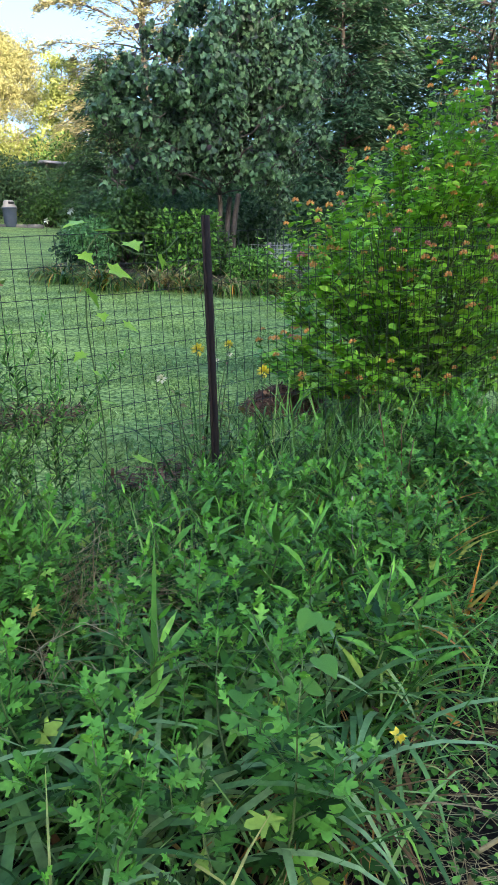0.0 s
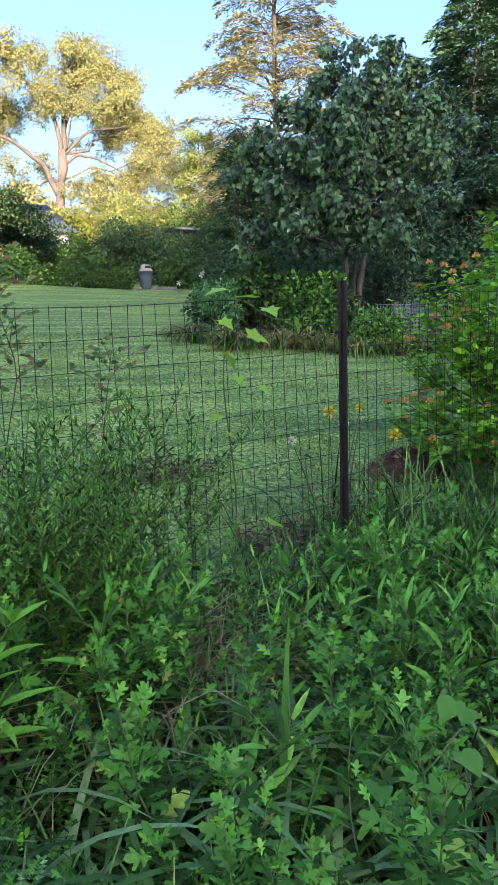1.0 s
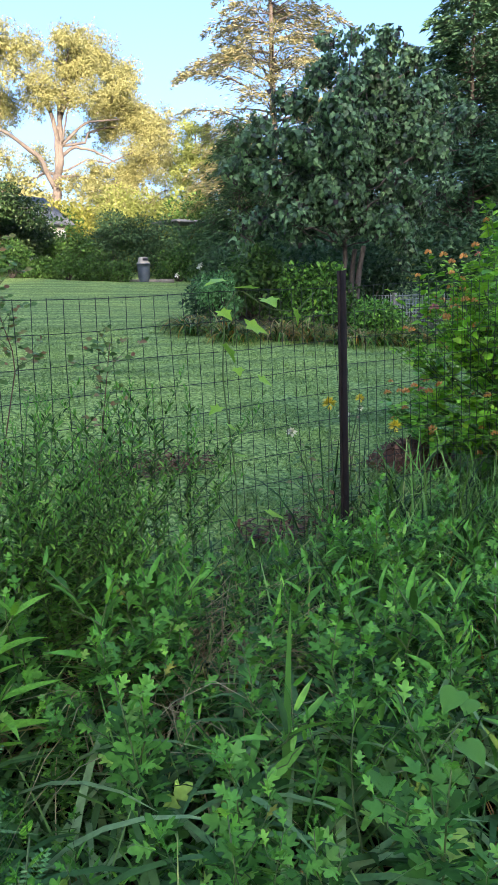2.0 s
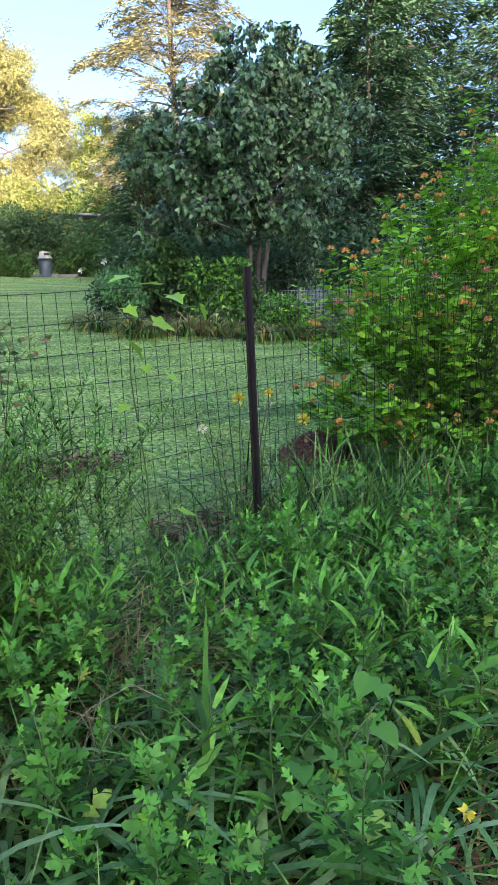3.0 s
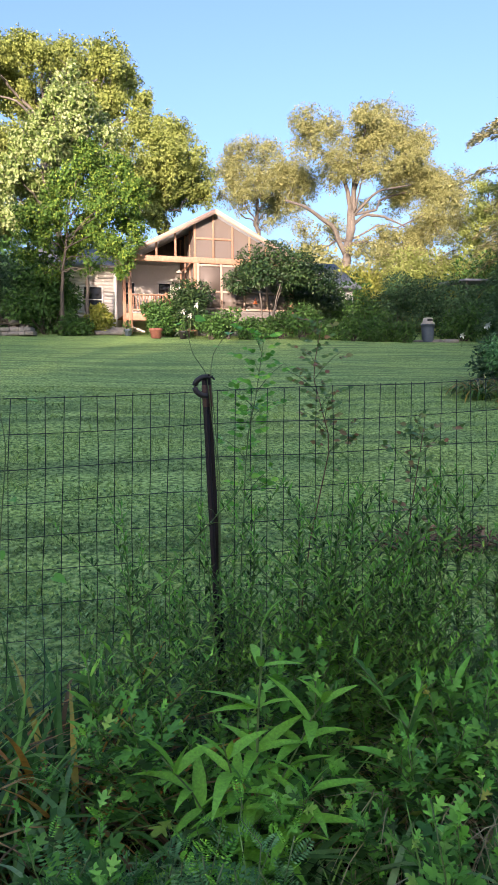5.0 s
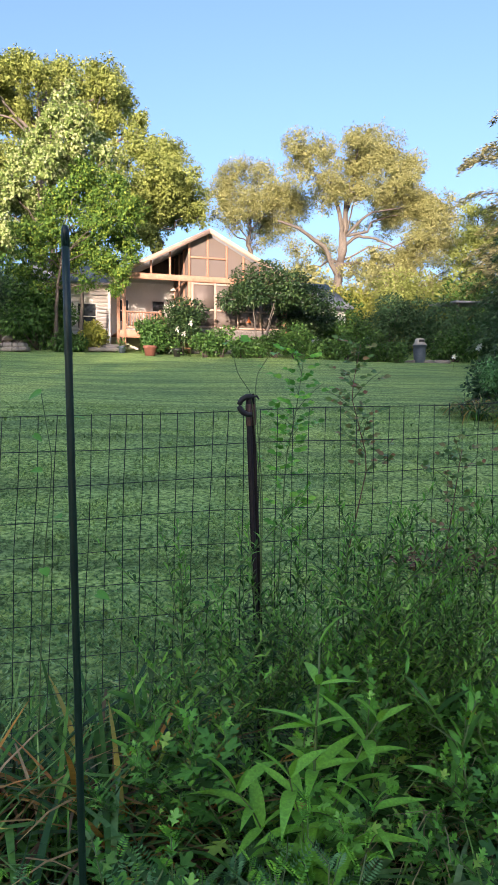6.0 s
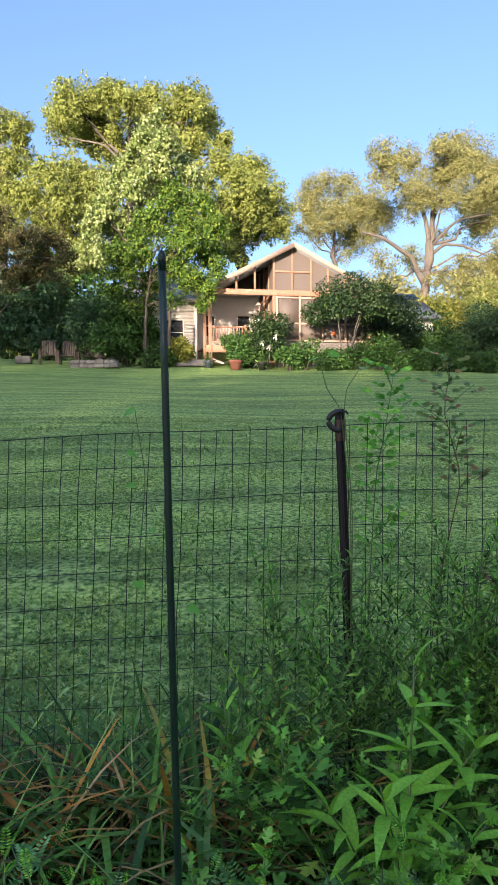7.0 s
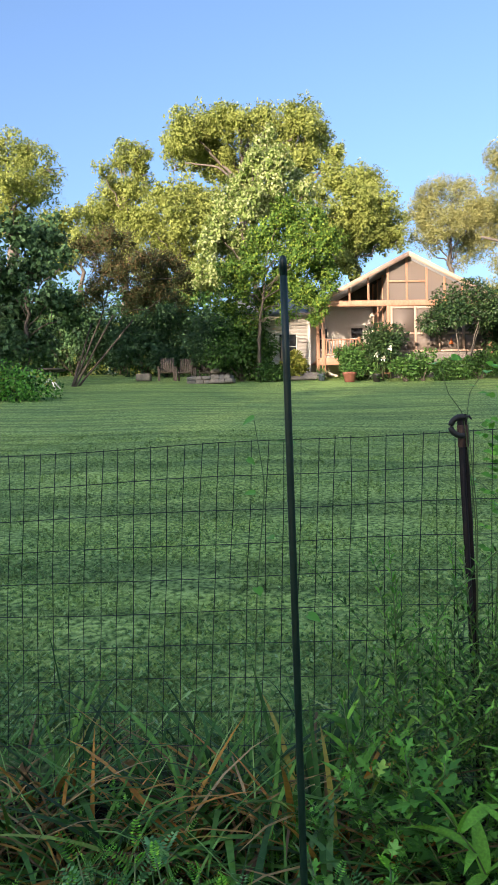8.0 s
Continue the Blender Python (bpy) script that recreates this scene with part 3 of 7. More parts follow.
def billow_tree(name, label, bases, fork, lobes, leaves, size, leaf, bark, trunk_r, form=RHOMB, puffs=15, tufts=9, droop=0.3, mains=(), limbs=0.8, spread=0.4):
    """A tree whose crown is built of billowing lobes on limbs that leave the trunk at fork and above."""
    x, y = bases[0]
    z = gz(x, y) - 0.05
    o = np.array((x, y, z))
    t = thing(name, label, "tree", pose(x, y, z))
    L = np.array(lobes, float)
    L[:, 3] *= 1.3
    L[:, :3] -= o
    f = np.array(fork, float) - o
    top = np.average(L[:, :3], axis=0, weights=L[:, 3]) * (0.5, 0.5, 0) + (0.5 * f[0], 0.5 * f[1], L[:, 2].max() - 0.5 * L[:, 3].mean())
    wood = []
    for bx, by in bases:
        wood.append(limb((bx - x, by - y, gz(bx, by) - 0.05 - z), f + (spread * (bx - x), spread * (by - y), 0), trunk_r * 1.2, trunk_r * 0.8, 0, trunk_r * 0.2, 8, 8))
    wood.append(limb(f, top, trunk_r * 0.75, trunk_r * 0.12, 0, trunk_r * 0.6, 9, 6))
    for pts, r0, r1 in mains:
        P = np.array(pts, float) - o
        s = np.linspace(0, len(P) - 1, 4 * len(P))
        Q = np.stack([np.interp(s, np.arange(len(P)), P[:, j]) for j in range(3)], 1)
        Q[1:-1] = (Q[:-2] + 2 * Q[1:-1] + Q[2:]) / 4 + rng.normal(0, r1 * 0.4, (len(Q) - 2, 3))
        wood.append(tube(Q, np.linspace(r0, r1, len(Q)), 7))
    for p in L:
        if rng.random() < limbs:
            u = np.clip((p[2] - f[2]) / max(top[2] - f[2], 0.1) * 0.6 - 0.1, 0.0, 0.75)
            a = f + (top - f) * u
            d = np.linalg.norm(p[:3] - a)
            wood.append(limb(a, p[:3], trunk_r * rng.uniform(0.22, 0.4) * (1 - 0.5 * u), 0.02 + trunk_r * 0.05, d * rng.uniform(-0.02, 0.1), d * 0.03, 7, 5))
        for j in range(3):
            d = unit(rng.normal(0, 1, 3)) * p[3] * 0.9
            wood.append(limb(p[:3] - d * 0.1, p[:3] + d, 0.015 + trunk_r * 0.05, 0.008, 0, p[3] * 0.05, 5, 4))
    child("trunk", mesh_of("trunk", *join(wood), bark, True), t)["kind"] = "stuff"
    child("crown", mesh_of("crown", *billow_leaves(L, leaves, size, form, puffs, tufts, droop), leaf), t)
    return t


def conifer(name, label, base, height, low, reach, whorls, sprays, size, leaf, bark, seed, droop=0.25, taper=0.8, narrow=0.22, bare=0.15):
    """A straight trunk with whorls of spreading boughs, each hung with needle sprays."""
    x, y = base
    z = gz(x, y) - 0.05
    t = thing(name, label, "tree", pose(x, y, z))
    g = np.random.default_rng(seed)
    H = height
    wood = [tube([(0, 0, 0), (0.05, 0, H * 0.35), (0, 0.04, H * 0.7), (0, 0, H)], (0.014 * H, 0.009 * H, 0.0045 * H, 0.02), 7)]
    pos, way = [], []
    for i in range(whorls):
        f = i / (whorls - 1)
        h = low + (H - low) * f ** 0.9
        L = reach * (1 - f) ** taper * g.uniform(0.75, 1.15) + 0.25
        for j in range(g.integers(4, 7)):
            a = g.uniform(0, 2 * math.pi)
            Lj = L * g.uniform(0.7, 1.15)
            d = np.array((math.cos(a), math.sin(a), 0))
            tip = np.array((0, 0, h + Lj * g.uniform(0.0, 0.2))) + d * Lj
            P = bend((0, 0, h), tip, Lj * 0.1, 6)
            P[-1, 2] -= Lj * droop * 0.5
            wood.append(tube(P, np.linspace(0.012 * H * (1 - f) * 0.2 + 0.015, 0.005, 6), 4))
            n = int(sprays * Lj / reach) + 6
            s = g.uniform(bare, 1, n) ** 0.7
            k = np.minimum((s * 5).astype(int), 4)
            u = (s * 5 - k)[:, None]
            q = P[k] * (1 - u) + P[k + 1] * u
            side = np.array((-d[1], d[0], 0)) * g.normal(0, 1, (n, 1))
            wdt = (Lj * narrow * (1.1 - s))[:, None]
            pos.append(q + side * wdt + g.normal(0, 0.06, (n, 3)))
            way.append(d + side * 0.9 + g.normal(0, 0.35, (n, 3)) - np.array((0, 0, droop)))
    pos, way = np.concatenate(pos), np.concatenate(way)
    needle = (np.array([(0, 0, 0), (0.13, 0.5, 0.03), (0, 1, -0.08), (-0.13, 0.5, 0.03)]), [(0, 1, 2), (0, 2, 3)])
    child("trunk", mesh_of("trunk", *join(wood), bark, True), t)
    child("crown", mesh_of("crown", *scatter(*needle, pos, frames_for(way, None, 0.5), rng.uniform(0.7, 1.4, len(pos)) * size), leaf), t)
    return t


def shrub(label, x, y, rx, ry, h, leaves, size, leaf, seed, form=RHOMB, name="shrub", clumps=16, group="shrubs"):
    z = gz(x, y) - 0.04
    t = thing(name, label, "shrub", pose(x, y, z), group)
    C = crown_points((0, 0, h * 0.45), (rx * 0.8, ry * 0.8, h * 0.45), clumps, seed, -0.9, 0.5)
    R = np.full(clumps, 0.30 * (rx + ry) * 0.5 + 0.12 * h) * rng.uniform(0.7, 1.2, clumps)
    C[:, 2] = np.maximum(C[:, 2], R * 0.6)
    stems = [limb((0.05 * math.cos(i), 0.05 * math.sin(i), 0), p, 0.025, 0.008, 0.0, 0.03, 5, 4) for i, p in enumerate(C[:9])]
    child("woody_stem", mesh_of("woody_stem", *join(stems), M_BARK), t)["kind"] = "stuff"
    child("foliage", mesh_of("foliage", *clump_leaves(C, R, int(leaves * 0.82), size * 1.08, form, 0.2, 0.85), leaf), t)
    return t


billow_tree("redbud_tree", "spreading redbud tree with dull green heart-shaped leaves in shade", [(9.2, 9.4), (9.45, 9.5), (9.3, 9.15)], (9.35, 9.45, 2.6),
            [(8.44, 8.72, 6.08, 0.27), (10.36, 10.33, 7.05, 0.31), (10.19, 9.33, 6.59, 0.36), (9.74, 8.34, 6.41, 0.14), (9.1, 9.95, 6.07, 0.41), (9.4, 8.95, 5.73, 0.48), (12.15, 10.56, 6.75, 0.42), (8.25, 9.57, 5.22, 0.43), (8.53, 8.57, 4.91, 0.5), (11.26, 10.18, 5.8, 0.55), (11.47, 9.19, 5.69, 0.48), (14.12, 10.79, 5.92, 0.42), (7.6, 9.8, 4.58, 0.43), (7.78, 8.81, 4.19, 0.45), (10.31, 10.42, 4.8, 0.54), (10.71, 9.42, 4.75, 0.52), (10.86, 8.43, 4.55, 0.45), (7.34, 10.04, 3.99, 0.39), (7.32, 9.04, 3.61, 0.41), (9.53, 10.65, 3.95, 0.49), (9.97, 9.66, 3.94, 0.43), (10.0, 8.66, 3.77, 0.36), (12.22, 10.27, 3.62, 0.42), (11.96, 9.28, 3.8, 0.32), (9.67, 8.28, 3.05, 0.35), (9.26, 9.89, 3.25, 0.38), (7.67, 8.9, 2.92, 0.38), (7.98, 10.5, 3.15, 0.42), (6.93, 9.51, 2.76, 0.27), (10.16, 8.52, 2.57, 0.25), (11.56, 10.12, 2.28, 0.2), (9.06, 9.13, 2.7, 0.25)]
            + [(9.3, 9.6, 3.6, 0.7), (10.3, 9.6, 3.3, 0.6), (9.6, 9.6, 4.6, 0.8), (10.6, 9.8, 4.6, 0.7), (8.6, 9.5, 3.4, 0.6), (11.2, 9.6, 3.6, 0.5), (10.0, 9.6, 5.6, 0.6), (8.0, 9.7, 3.9, 0.5), (11.0, 9.6, 5.4, 0.6), (9.4, 8.9, 3.0, 0.4), (8.5, 8.8, 4.2, 0.4), (10.4, 8.8, 2.9, 0.3), (12.0, 9.8, 4.7, 0.5), (8.2, 9.4, 2.9, 0.4)],
            56000, 0.098, M_REDBUD, M_BARK, 0.06, HEART4, puffs=13, tufts=8, droop=0.9, spread=1.6, limbs=0.5)
conifer("deodar_cedar", "tall deodar cedar with thin drooping sunlit boughs", (20.7, 29.0), 20.5, 2.5, 5.6, 40, 420, 0.22, M_CEDAR, M_BARK, 5, 0.2, 0.75, 0.20)
for i, (bx, by, hh, rr) in enumerate([(21.0, 16.5, 12.2, 3.0), (24.6, 17.5, 15.0, 4.0), (27.5, 14.5, 15.5, 4.6), (30.5, 23.0, 16.0, 4.4), (34.0, 18.0, 17.0, 5.0)]):
    conifer("dark_cypress", "dense dark green conifer in deep shade", (bx, by), hh, 0.9, rr, 36, 190 if i < 3 else 90, 0.29, M_CYPRESS, M_BARK, 20 + i, 0.35, 0.55, 0.3, 0.05)

conifer("hemlock_tree", "dense bluish green hemlock in shade", (13.2, 20.0), 5.8, 0.3, 1.7, 26, 150, 0.17, M_DARK, M_BARK, 44, 0.35, 0.6, 0.3, 0.05)
billow_tree("oak_tree", "large spreading oak with golden sunlit leaves and pale limbs", [(13.6, 45)], (14.5, 45, 11.0),
            [(11.3, 43.4, 17.6, 1.4), (13.8, 46.7, 18.8, 1.3), (13.9, 44.7, 16.7, 1.4), (15.0, 42.7, 18.5, 1.2), (17.7, 45.9, 18.9, 1.6), (15.6, 43.9, 17.2, 1.6), (20.4, 47.1, 18.2, 1.4), (18.4, 45.1, 16.1, 1.8), (15.2, 43.1, 15.2, 1.4), (20.9, 46.4, 15.2, 1.7), (21.5, 44.4, 14.3, 1.4), (19.1, 47.6, 14.8, 1.5), (13.4, 45.6, 15.3, 1.0), (20.1, 43.6, 12.4, 1.6), (23.5, 46.8, 13.1, 1.5), (19.2, 44.8, 11.3, 1.5), (16.5, 42.9, 10.5, 1.3), (13.5, 46.1, 12.1, 1.1), (11.2, 44.1, 11.6, 0.9), (12.9, 47.3, 11.0, 1.0), (15.5, 45.3, 10.7, 0.9), (11.4, 43.3, 16.1, 0.9), (16.2, 46.5, 13.5, 0.8)],
            92000, 0.136, M_OAK, M_BARK_PALE, 0.36, limbs=0.3,
            mains=[([(14.3, 45, 10.2), (13.3, 44.6, 12.0), (11.4, 44.2, 13.0), (9.9, 44.0, 13.4)], 0.2, 0.07), ([(14.5, 45, 11.0), (14.6, 45, 14.0), (13.8, 45, 16.2), (12.4, 45.5, 17.4)], 0.2, 0.06),
                   ([(14.6, 45, 12.0), (15.6, 45, 12.9), (17.1, 45, 12.8), (18.5, 44.5, 12.0)], 0.14, 0.05), ([(14.6, 45, 13.5), (15.6, 45.5, 16.0), (17.0, 45.5, 18.0)], 0.14, 0.04), ([(14.6, 45, 12.6), (16.4, 44.5, 14.4), (19.0, 45, 15.0)], 0.12, 0.04)])
billow_tree("oak_tree", "rounded oak with golden sunlit leaves behind the house", [(8.6, 49)], (8.9, 49, 11.5),
            [(7.7, 47.8, 17.4, 1.3), (9.6, 50.3, 18.4, 1.2), (6.9, 48.7, 16.2, 1.4), (8.4, 47.2, 15.5, 1.4), (10.9, 49.7, 16.5, 1.7), (12.3, 48.2, 15.9, 1.4), (10.3, 50.6, 15.0, 1.5), (11.7, 49.1, 14.7, 1.3), (7.6, 47.6, 14.4, 1.3), (9.7, 50.0, 13.2, 1.0), (6.2, 48.5, 14.8, 0.8)],
            38000, 0.136, M_OAK, M_BARK_PALE, 0.24, limbs=0.5)
tree("oak_tree", "low golden oak under the larger oak", (19.5, 43), (18.6, 44, 9.0), (4.8, 3.2, 2.6), 52, 0.85, 18000, 0.16, M_OAK, M_BARK_PALE, 0.25, 10)
tree("oak_tree", "low golden oak under the larger oak", (11.5, 47), (11.5, 47, 8.8), (3.8, 2.6, 2.3), 40, 0.8, 13000, 0.16, M_OAK, M_BARK_PALE, 0.2, 33)
billow_tree("hickory_tree", "slender yellow-green hickory with a rounded top", [(22.6, 40)], (22.8, 40, 8.0),
            [(21.2, 39.1, 13.2, 0.9), (23.8, 41.0, 13.3, 1.1), (24.8, 39.8, 12.6, 1.1), (21.3, 38.7, 11.5, 1.3), (24.4, 40.5, 11.3, 1.4), (20.8, 39.4, 10.2, 1.0), (23.0, 41.2, 9.5, 1.4), (24.9, 40.1, 9.3, 1.4)],
            24000, 0.15, M_OAKG, M_BARK, 0.22)
billow_tree("oak_tree", "huge oak with billowing yellow-green sunlit crown", [(-5.6, 41)], (-5.0, 41, 13.0),
            [(-7.6, 39.4, 19.0, 1.5), (-9.2, 42.7, 19.7, 1.3), (-6.5, 40.7, 20.1, 1.3), (-4.9, 38.7, 18.9, 1.3), (-3.5, 41.9, 20.6, 1.3), (-1.4, 39.9, 19.3, 1.3), (-0.3, 43.1, 19.8, 1.3), (0.7, 41.1, 17.9, 1.0), (0.1, 39.1, 16.4, 0.8), (-7.4, 42.4, 18.7, 1.4), (-1.4, 40.4, 17.6, 1.4), (-3.3, 43.6, 19.6, 1.7), (-6.0, 41.6, 17.7, 1.3), (-8.8, 39.6, 17.1, 0.7)],
            60000, 0.165, M_OAKG, M_BARK_PALE, 0.5,
            mains=[([(-5.2, 41, 12.0), (-4.6, 40, 15.6), (-6.2, 39.2, 17.0), (-8.2, 39.2, 17.3)], 0.12, 0.04), ([(-5.0, 41, 13.0), (-2.8, 40.4, 16.0), (-0.6, 40.2, 17.2)], 0.17, 0.06)])
billow_tree("oak_tree", "yellow-green oak beside the huge oak", [(1.6, 38.5)], (1.5, 38.5, 9.5),
            [(0.9, 37.3, 14.7, 1.1), (2.2, 39.8, 15.3, 1.3), (2.9, 38.2, 13.7, 1.2), (1.4, 36.7, 12.7, 1.4), (3.6, 39.2, 12.7, 1.1), (0.8, 37.7, 11.8, 1.3), (2.5, 40.1, 12.3, 1.3), (4.2, 38.6, 12.1, 0.6), (1.1, 37.1, 10.3, 1.1), (-0.4, 39.5, 14.9, 1.2), (0.1, 38.0, 12.8, 1.2)],
            40000, 0.158, M_OAKG, M_BARK_PALE, 0.3)
billow_tree("oak_tree", "yellow-green oak standing over dark shrubs", [(-8.0, 36)], (-8.0, 36, 9.0),
            [(-8.5, 34.8, 13.5, 1.2), (-7.7, 37.3, 14.6, 1.2), (-9.5, 35.7, 12.6, 1.2), (-7.5, 34.2, 12.0, 1.3), (-6.7, 36.7, 13.7, 1.3), (-6.1, 35.2, 11.7, 1.2), (-8.9, 37.6, 11.8, 1.3), (-7.3, 36.1, 10.4, 1.2), (-7.3, 34.6, 8.6, 1.1), (-10.9, 37.0, 11.8, 1.2), (-9.0, 35.5, 10.0, 1.2), (-6.7, 38.0, 9.9, 1.2)],
            34000, 0.16, M_OAKG, M_BARK_PALE, 0.3)
billow_tree("oak_tree", "tall green oak at the lawn's far corner", [(-19.6, 40)], (-19.3, 40, 13.0),
            [(-19.0, 38.6, 18.6, 1.2), (-19.1, 41.5, 19.1, 1.4), (-16.9, 39.7, 17.6, 1.2), (-18.3, 37.9, 16.0, 1.5), (-18.1, 40.8, 16.3, 1.4), (-21.0, 39.0, 17.6, 1.7), (-22.2, 42.0, 15.8, 1.8), (-19.1, 40.1, 14.6, 1.4)],
            26000, 0.17, M_OAKG, M_BARK_PALE, 0.4)
billow_tree("oak_tree", "low yellow-green oak behind the magnolia", [(-14.0, 37)], (-13.9, 36.8, 9.6),
            [(-14.0, 36.3, 13.7, 0.7), (-13.4, 37.8, 13.9, 0.7), (-15.2, 36.8, 13.2, 1.1), (-13.3, 35.9, 12.0, 1.0), (-12.7, 37.4, 12.5, 0.9), (-14.8, 36.5, 11.5, 1.1)],
            15000, 0.15, M_OAKG, M_BARK_PALE, 0.2)
billow_tree("oak_tree", "slim yellow-green oak behind the huge oak", [(-11.9, 38.5)], (-11.8, 38.5, 12.0),
            [(-10.8, 37.8, 17.4, 1.0), (-12.1, 39.3, 17.5, 0.8), (-10.6, 38.3, 16.5, 0.9), (-12.5, 37.4, 16.1, 0.7), (-12.5, 38.9, 15.6, 1.0), (-11.0, 38.0, 15.3, 1.0), (-13.1, 39.5, 14.5, 1.2), (-11.4, 38.6, 13.8, 1.1)],
            19000, 0.15, M_OAKG, M_BARK_PALE, 0.22)
billow_tree("tulip_tree", "narrow pale green tulip tree with sunlit leaves", [(-3.2, 29.5)], (-3.2, 29.5, 7.0),
            [(-2.5, 28.8, 14.4, 0.4), (-2.7, 30.2, 14.4, 0.6), (-3.1, 29.4, 13.3, 0.7), (-2.1, 28.5, 12.9, 0.7), (-3.8, 29.9, 12.5, 0.8), (-2.4, 29.0, 12.1, 0.8), (-1.6, 30.4, 12.7, 0.6), (-4.5, 29.6, 11.4, 0.8), (-3.2, 28.7, 11.0, 0.9), (-2.0, 30.1, 11.3, 0.9), (-4.7, 29.2, 10.0, 0.8), (-4.1, 30.6, 9.8, 0.9), (-5.4, 29.8, 9.7, 0.6), (-4.9, 28.9, 8.4, 0.7), (-5.8, 30.3, 8.7, 0.6), (-0.9, 29.4, 11.8, 0.6)],
            24000, 0.16, M_TULIP, M_BARK, 0.18, puffs=13, tufts=8, droop=0.6)
billow_tree("maple_tree", "young maple with bright green leaves and two thin trunks", [(-2.75, 25.0), (-1.85, 25.1)], (-2.7, 25.0, 5.5),
            [(-1.7, 24.5, 9.6, 0.6), (-1.1, 25.6, 9.2, 0.7), (-0.4, 24.9, 9.2, 0.6), (-0.1, 24.2, 8.1, 0.6), (-2.2, 25.3, 8.8, 0.7), (-1.1, 24.6, 7.9, 0.8), (-0.2, 25.7, 7.5, 0.7), (-2.9, 25.0, 7.7, 0.7), (-3.6, 24.4, 7.3, 0.6), (-1.8, 25.5, 7.2, 0.8), (-3.5, 24.8, 6.5, 0.7), (-2.5, 25.9, 6.5, 0.7), (-0.9, 25.2, 6.5, 0.7), (-0.5, 24.5, 5.7, 0.5), (-4.0, 25.6, 6.2, 0.5), (-3.1, 24.9, 5.5, 0.4), (-1.7, 24.3, 5.5, 0.4), (-0.0, 25.4, 6.7, 0.4)],
            34000, 0.115, M_MAPLE, M_BARK, 0.07, puffs=13, tufts=8, droop=0.5, spread=1.0)
billow_tree("crepe_myrtle", "thin crepe myrtle with reddish leaves and leaning stems", [(-9.7, 23.6), (-9.55, 23.7), (-9.8, 23.75), (-9.6, 23.5)], (-8.6, 23.7, 5.6),
            [(-8.1, 23.3, 8.5, 0.5), (-9.2, 24.4, 8.4, 0.6), (-7.6, 23.7, 8.4, 0.5), (-6.8, 23.0, 7.4, 0.6), (-6.2, 24.1, 7.6, 0.6), (-8.0, 23.4, 7.3, 0.7), (-6.6, 24.5, 6.8, 0.7), (-5.5, 23.8, 7.0, 0.5), (-8.6, 23.2, 6.4, 0.6), (-7.4, 24.3, 6.4, 0.7), (-5.7, 23.6, 6.2, 0.4), (-5.4, 24.7, 6.8, 0.3)],
            26000, 0.085, M_CREPE, M_BARK, 0.035, puffs=14, tufts=7, spread=7.0)
billow_tree("magnolia_tree", "dark glossy magnolia in shade at the lawn's edge", [(-11.6, 23.5)], (-11.4, 23.5, 4.6),
            [(-11.6, 22.8, 8.6, 0.8), (-10.9, 24.3, 8.7, 0.9), (-11.2, 23.3, 7.4, 0.9), (-9.6, 22.4, 7.5, 0.6), (-12.6, 23.9, 7.1, 1.0), (-10.2, 23.0, 6.2, 0.9), (-12.2, 24.5, 5.9, 1.0), (-9.8, 23.6, 5.7, 0.7), (-11.9, 22.6, 4.4, 0.9), (-11.1, 24.1, 4.7, 0.8), (-13.6, 23.2, 7.7, 1.1)],
            12000, 0.19, M_DARK, M_BARK, 0.12, OVAL, puffs=14, tufts=7)
# Crown takes the darkened leaf colour in place of shade falling on it.
tree("small_ornamental_tree", "small round-headed ornamental tree with several bare stems", (4.9, 24.8), (5.5, 25.0, 5.5), (2.0, 1.4, 0.95), 40, 0.5, 11000, 0.11, M_GLOSSY, M_BARK_PALE, 0.035, 21, forks=4, low=-0.4)

shrub("tall dark evergreen shrub beside the house", 7.3, 27.6, 1.7, 1.4, 3.4, 8500, 0.12, M_GLOSSY, 40)
shrub("tall dark evergreen shrub", 9.6, 28.0, 1.5, 1.3, 2.8, 7000, 0.12, M_SHRUB, 41)
shrub("tall feathery dark shrub", 11.6, 28.5, 1.4, 1.2, 2.7, 7000, 0.11, M_DARK, 42)
shrub("tall green shrub covered in vines", 13.7, 27.5, 1.8, 1.4, 3.2, 9000, 0.12, M_DARK, 43)
shrub("rounded bright green shrub beside the bin", 12.9, 24.6, 1.1, 1.0, 1.5, 3600, 0.13, M_SHRUB, 44)
shrub("grey-green shrub at the lawn's edge", 15.5, 25.5, 1.6, 1.3, 3.0, 6500, 0.11, M_DARK, 45)
shrub("golden-tipped shrub under the oak", 10.5, 33.0, 2.6, 1.5, 4.2, 9000, 0.16, M_GOLD, 46)
shrub("golden-tipped shrub under the oak", 15.0, 34.0, 2.6, 1.5, 4.6, 9000, 0.16, M_OAKG, 47)
shrub("dark green shrub under the oak", 18.5, 32.0, 2.6, 1.5, 4.4, 9000, 0.16, M_SHRUB, 48)
shrub("tall understory thicket under the oaks", 4.5, 36.0, 3.0, 1.6, 5.2, 5500, 0.25, M_OAKG, 49)
shrub("tall understory thicket under the oaks", 9.0, 38.0, 3.2, 1.6, 5.4, 5500, 0.25, M_OAK, 50)
shrub("tall understory thicket under the oaks", 14.0, 38.5, 3.2, 1.6, 5.0, 5500, 0.25, M_OAK, 51)
shrub("tall understory thicket under the oaks", 19.5, 37.0, 3.2, 1.6, 5.6, 5500, 0.25, M_OAKG, 52)
shrub("tall understory thicket behind the conifers", 25.0, 34.0, 3.6, 2.0, 6.5, 5500, 0.28, M_SHRUB, 53)
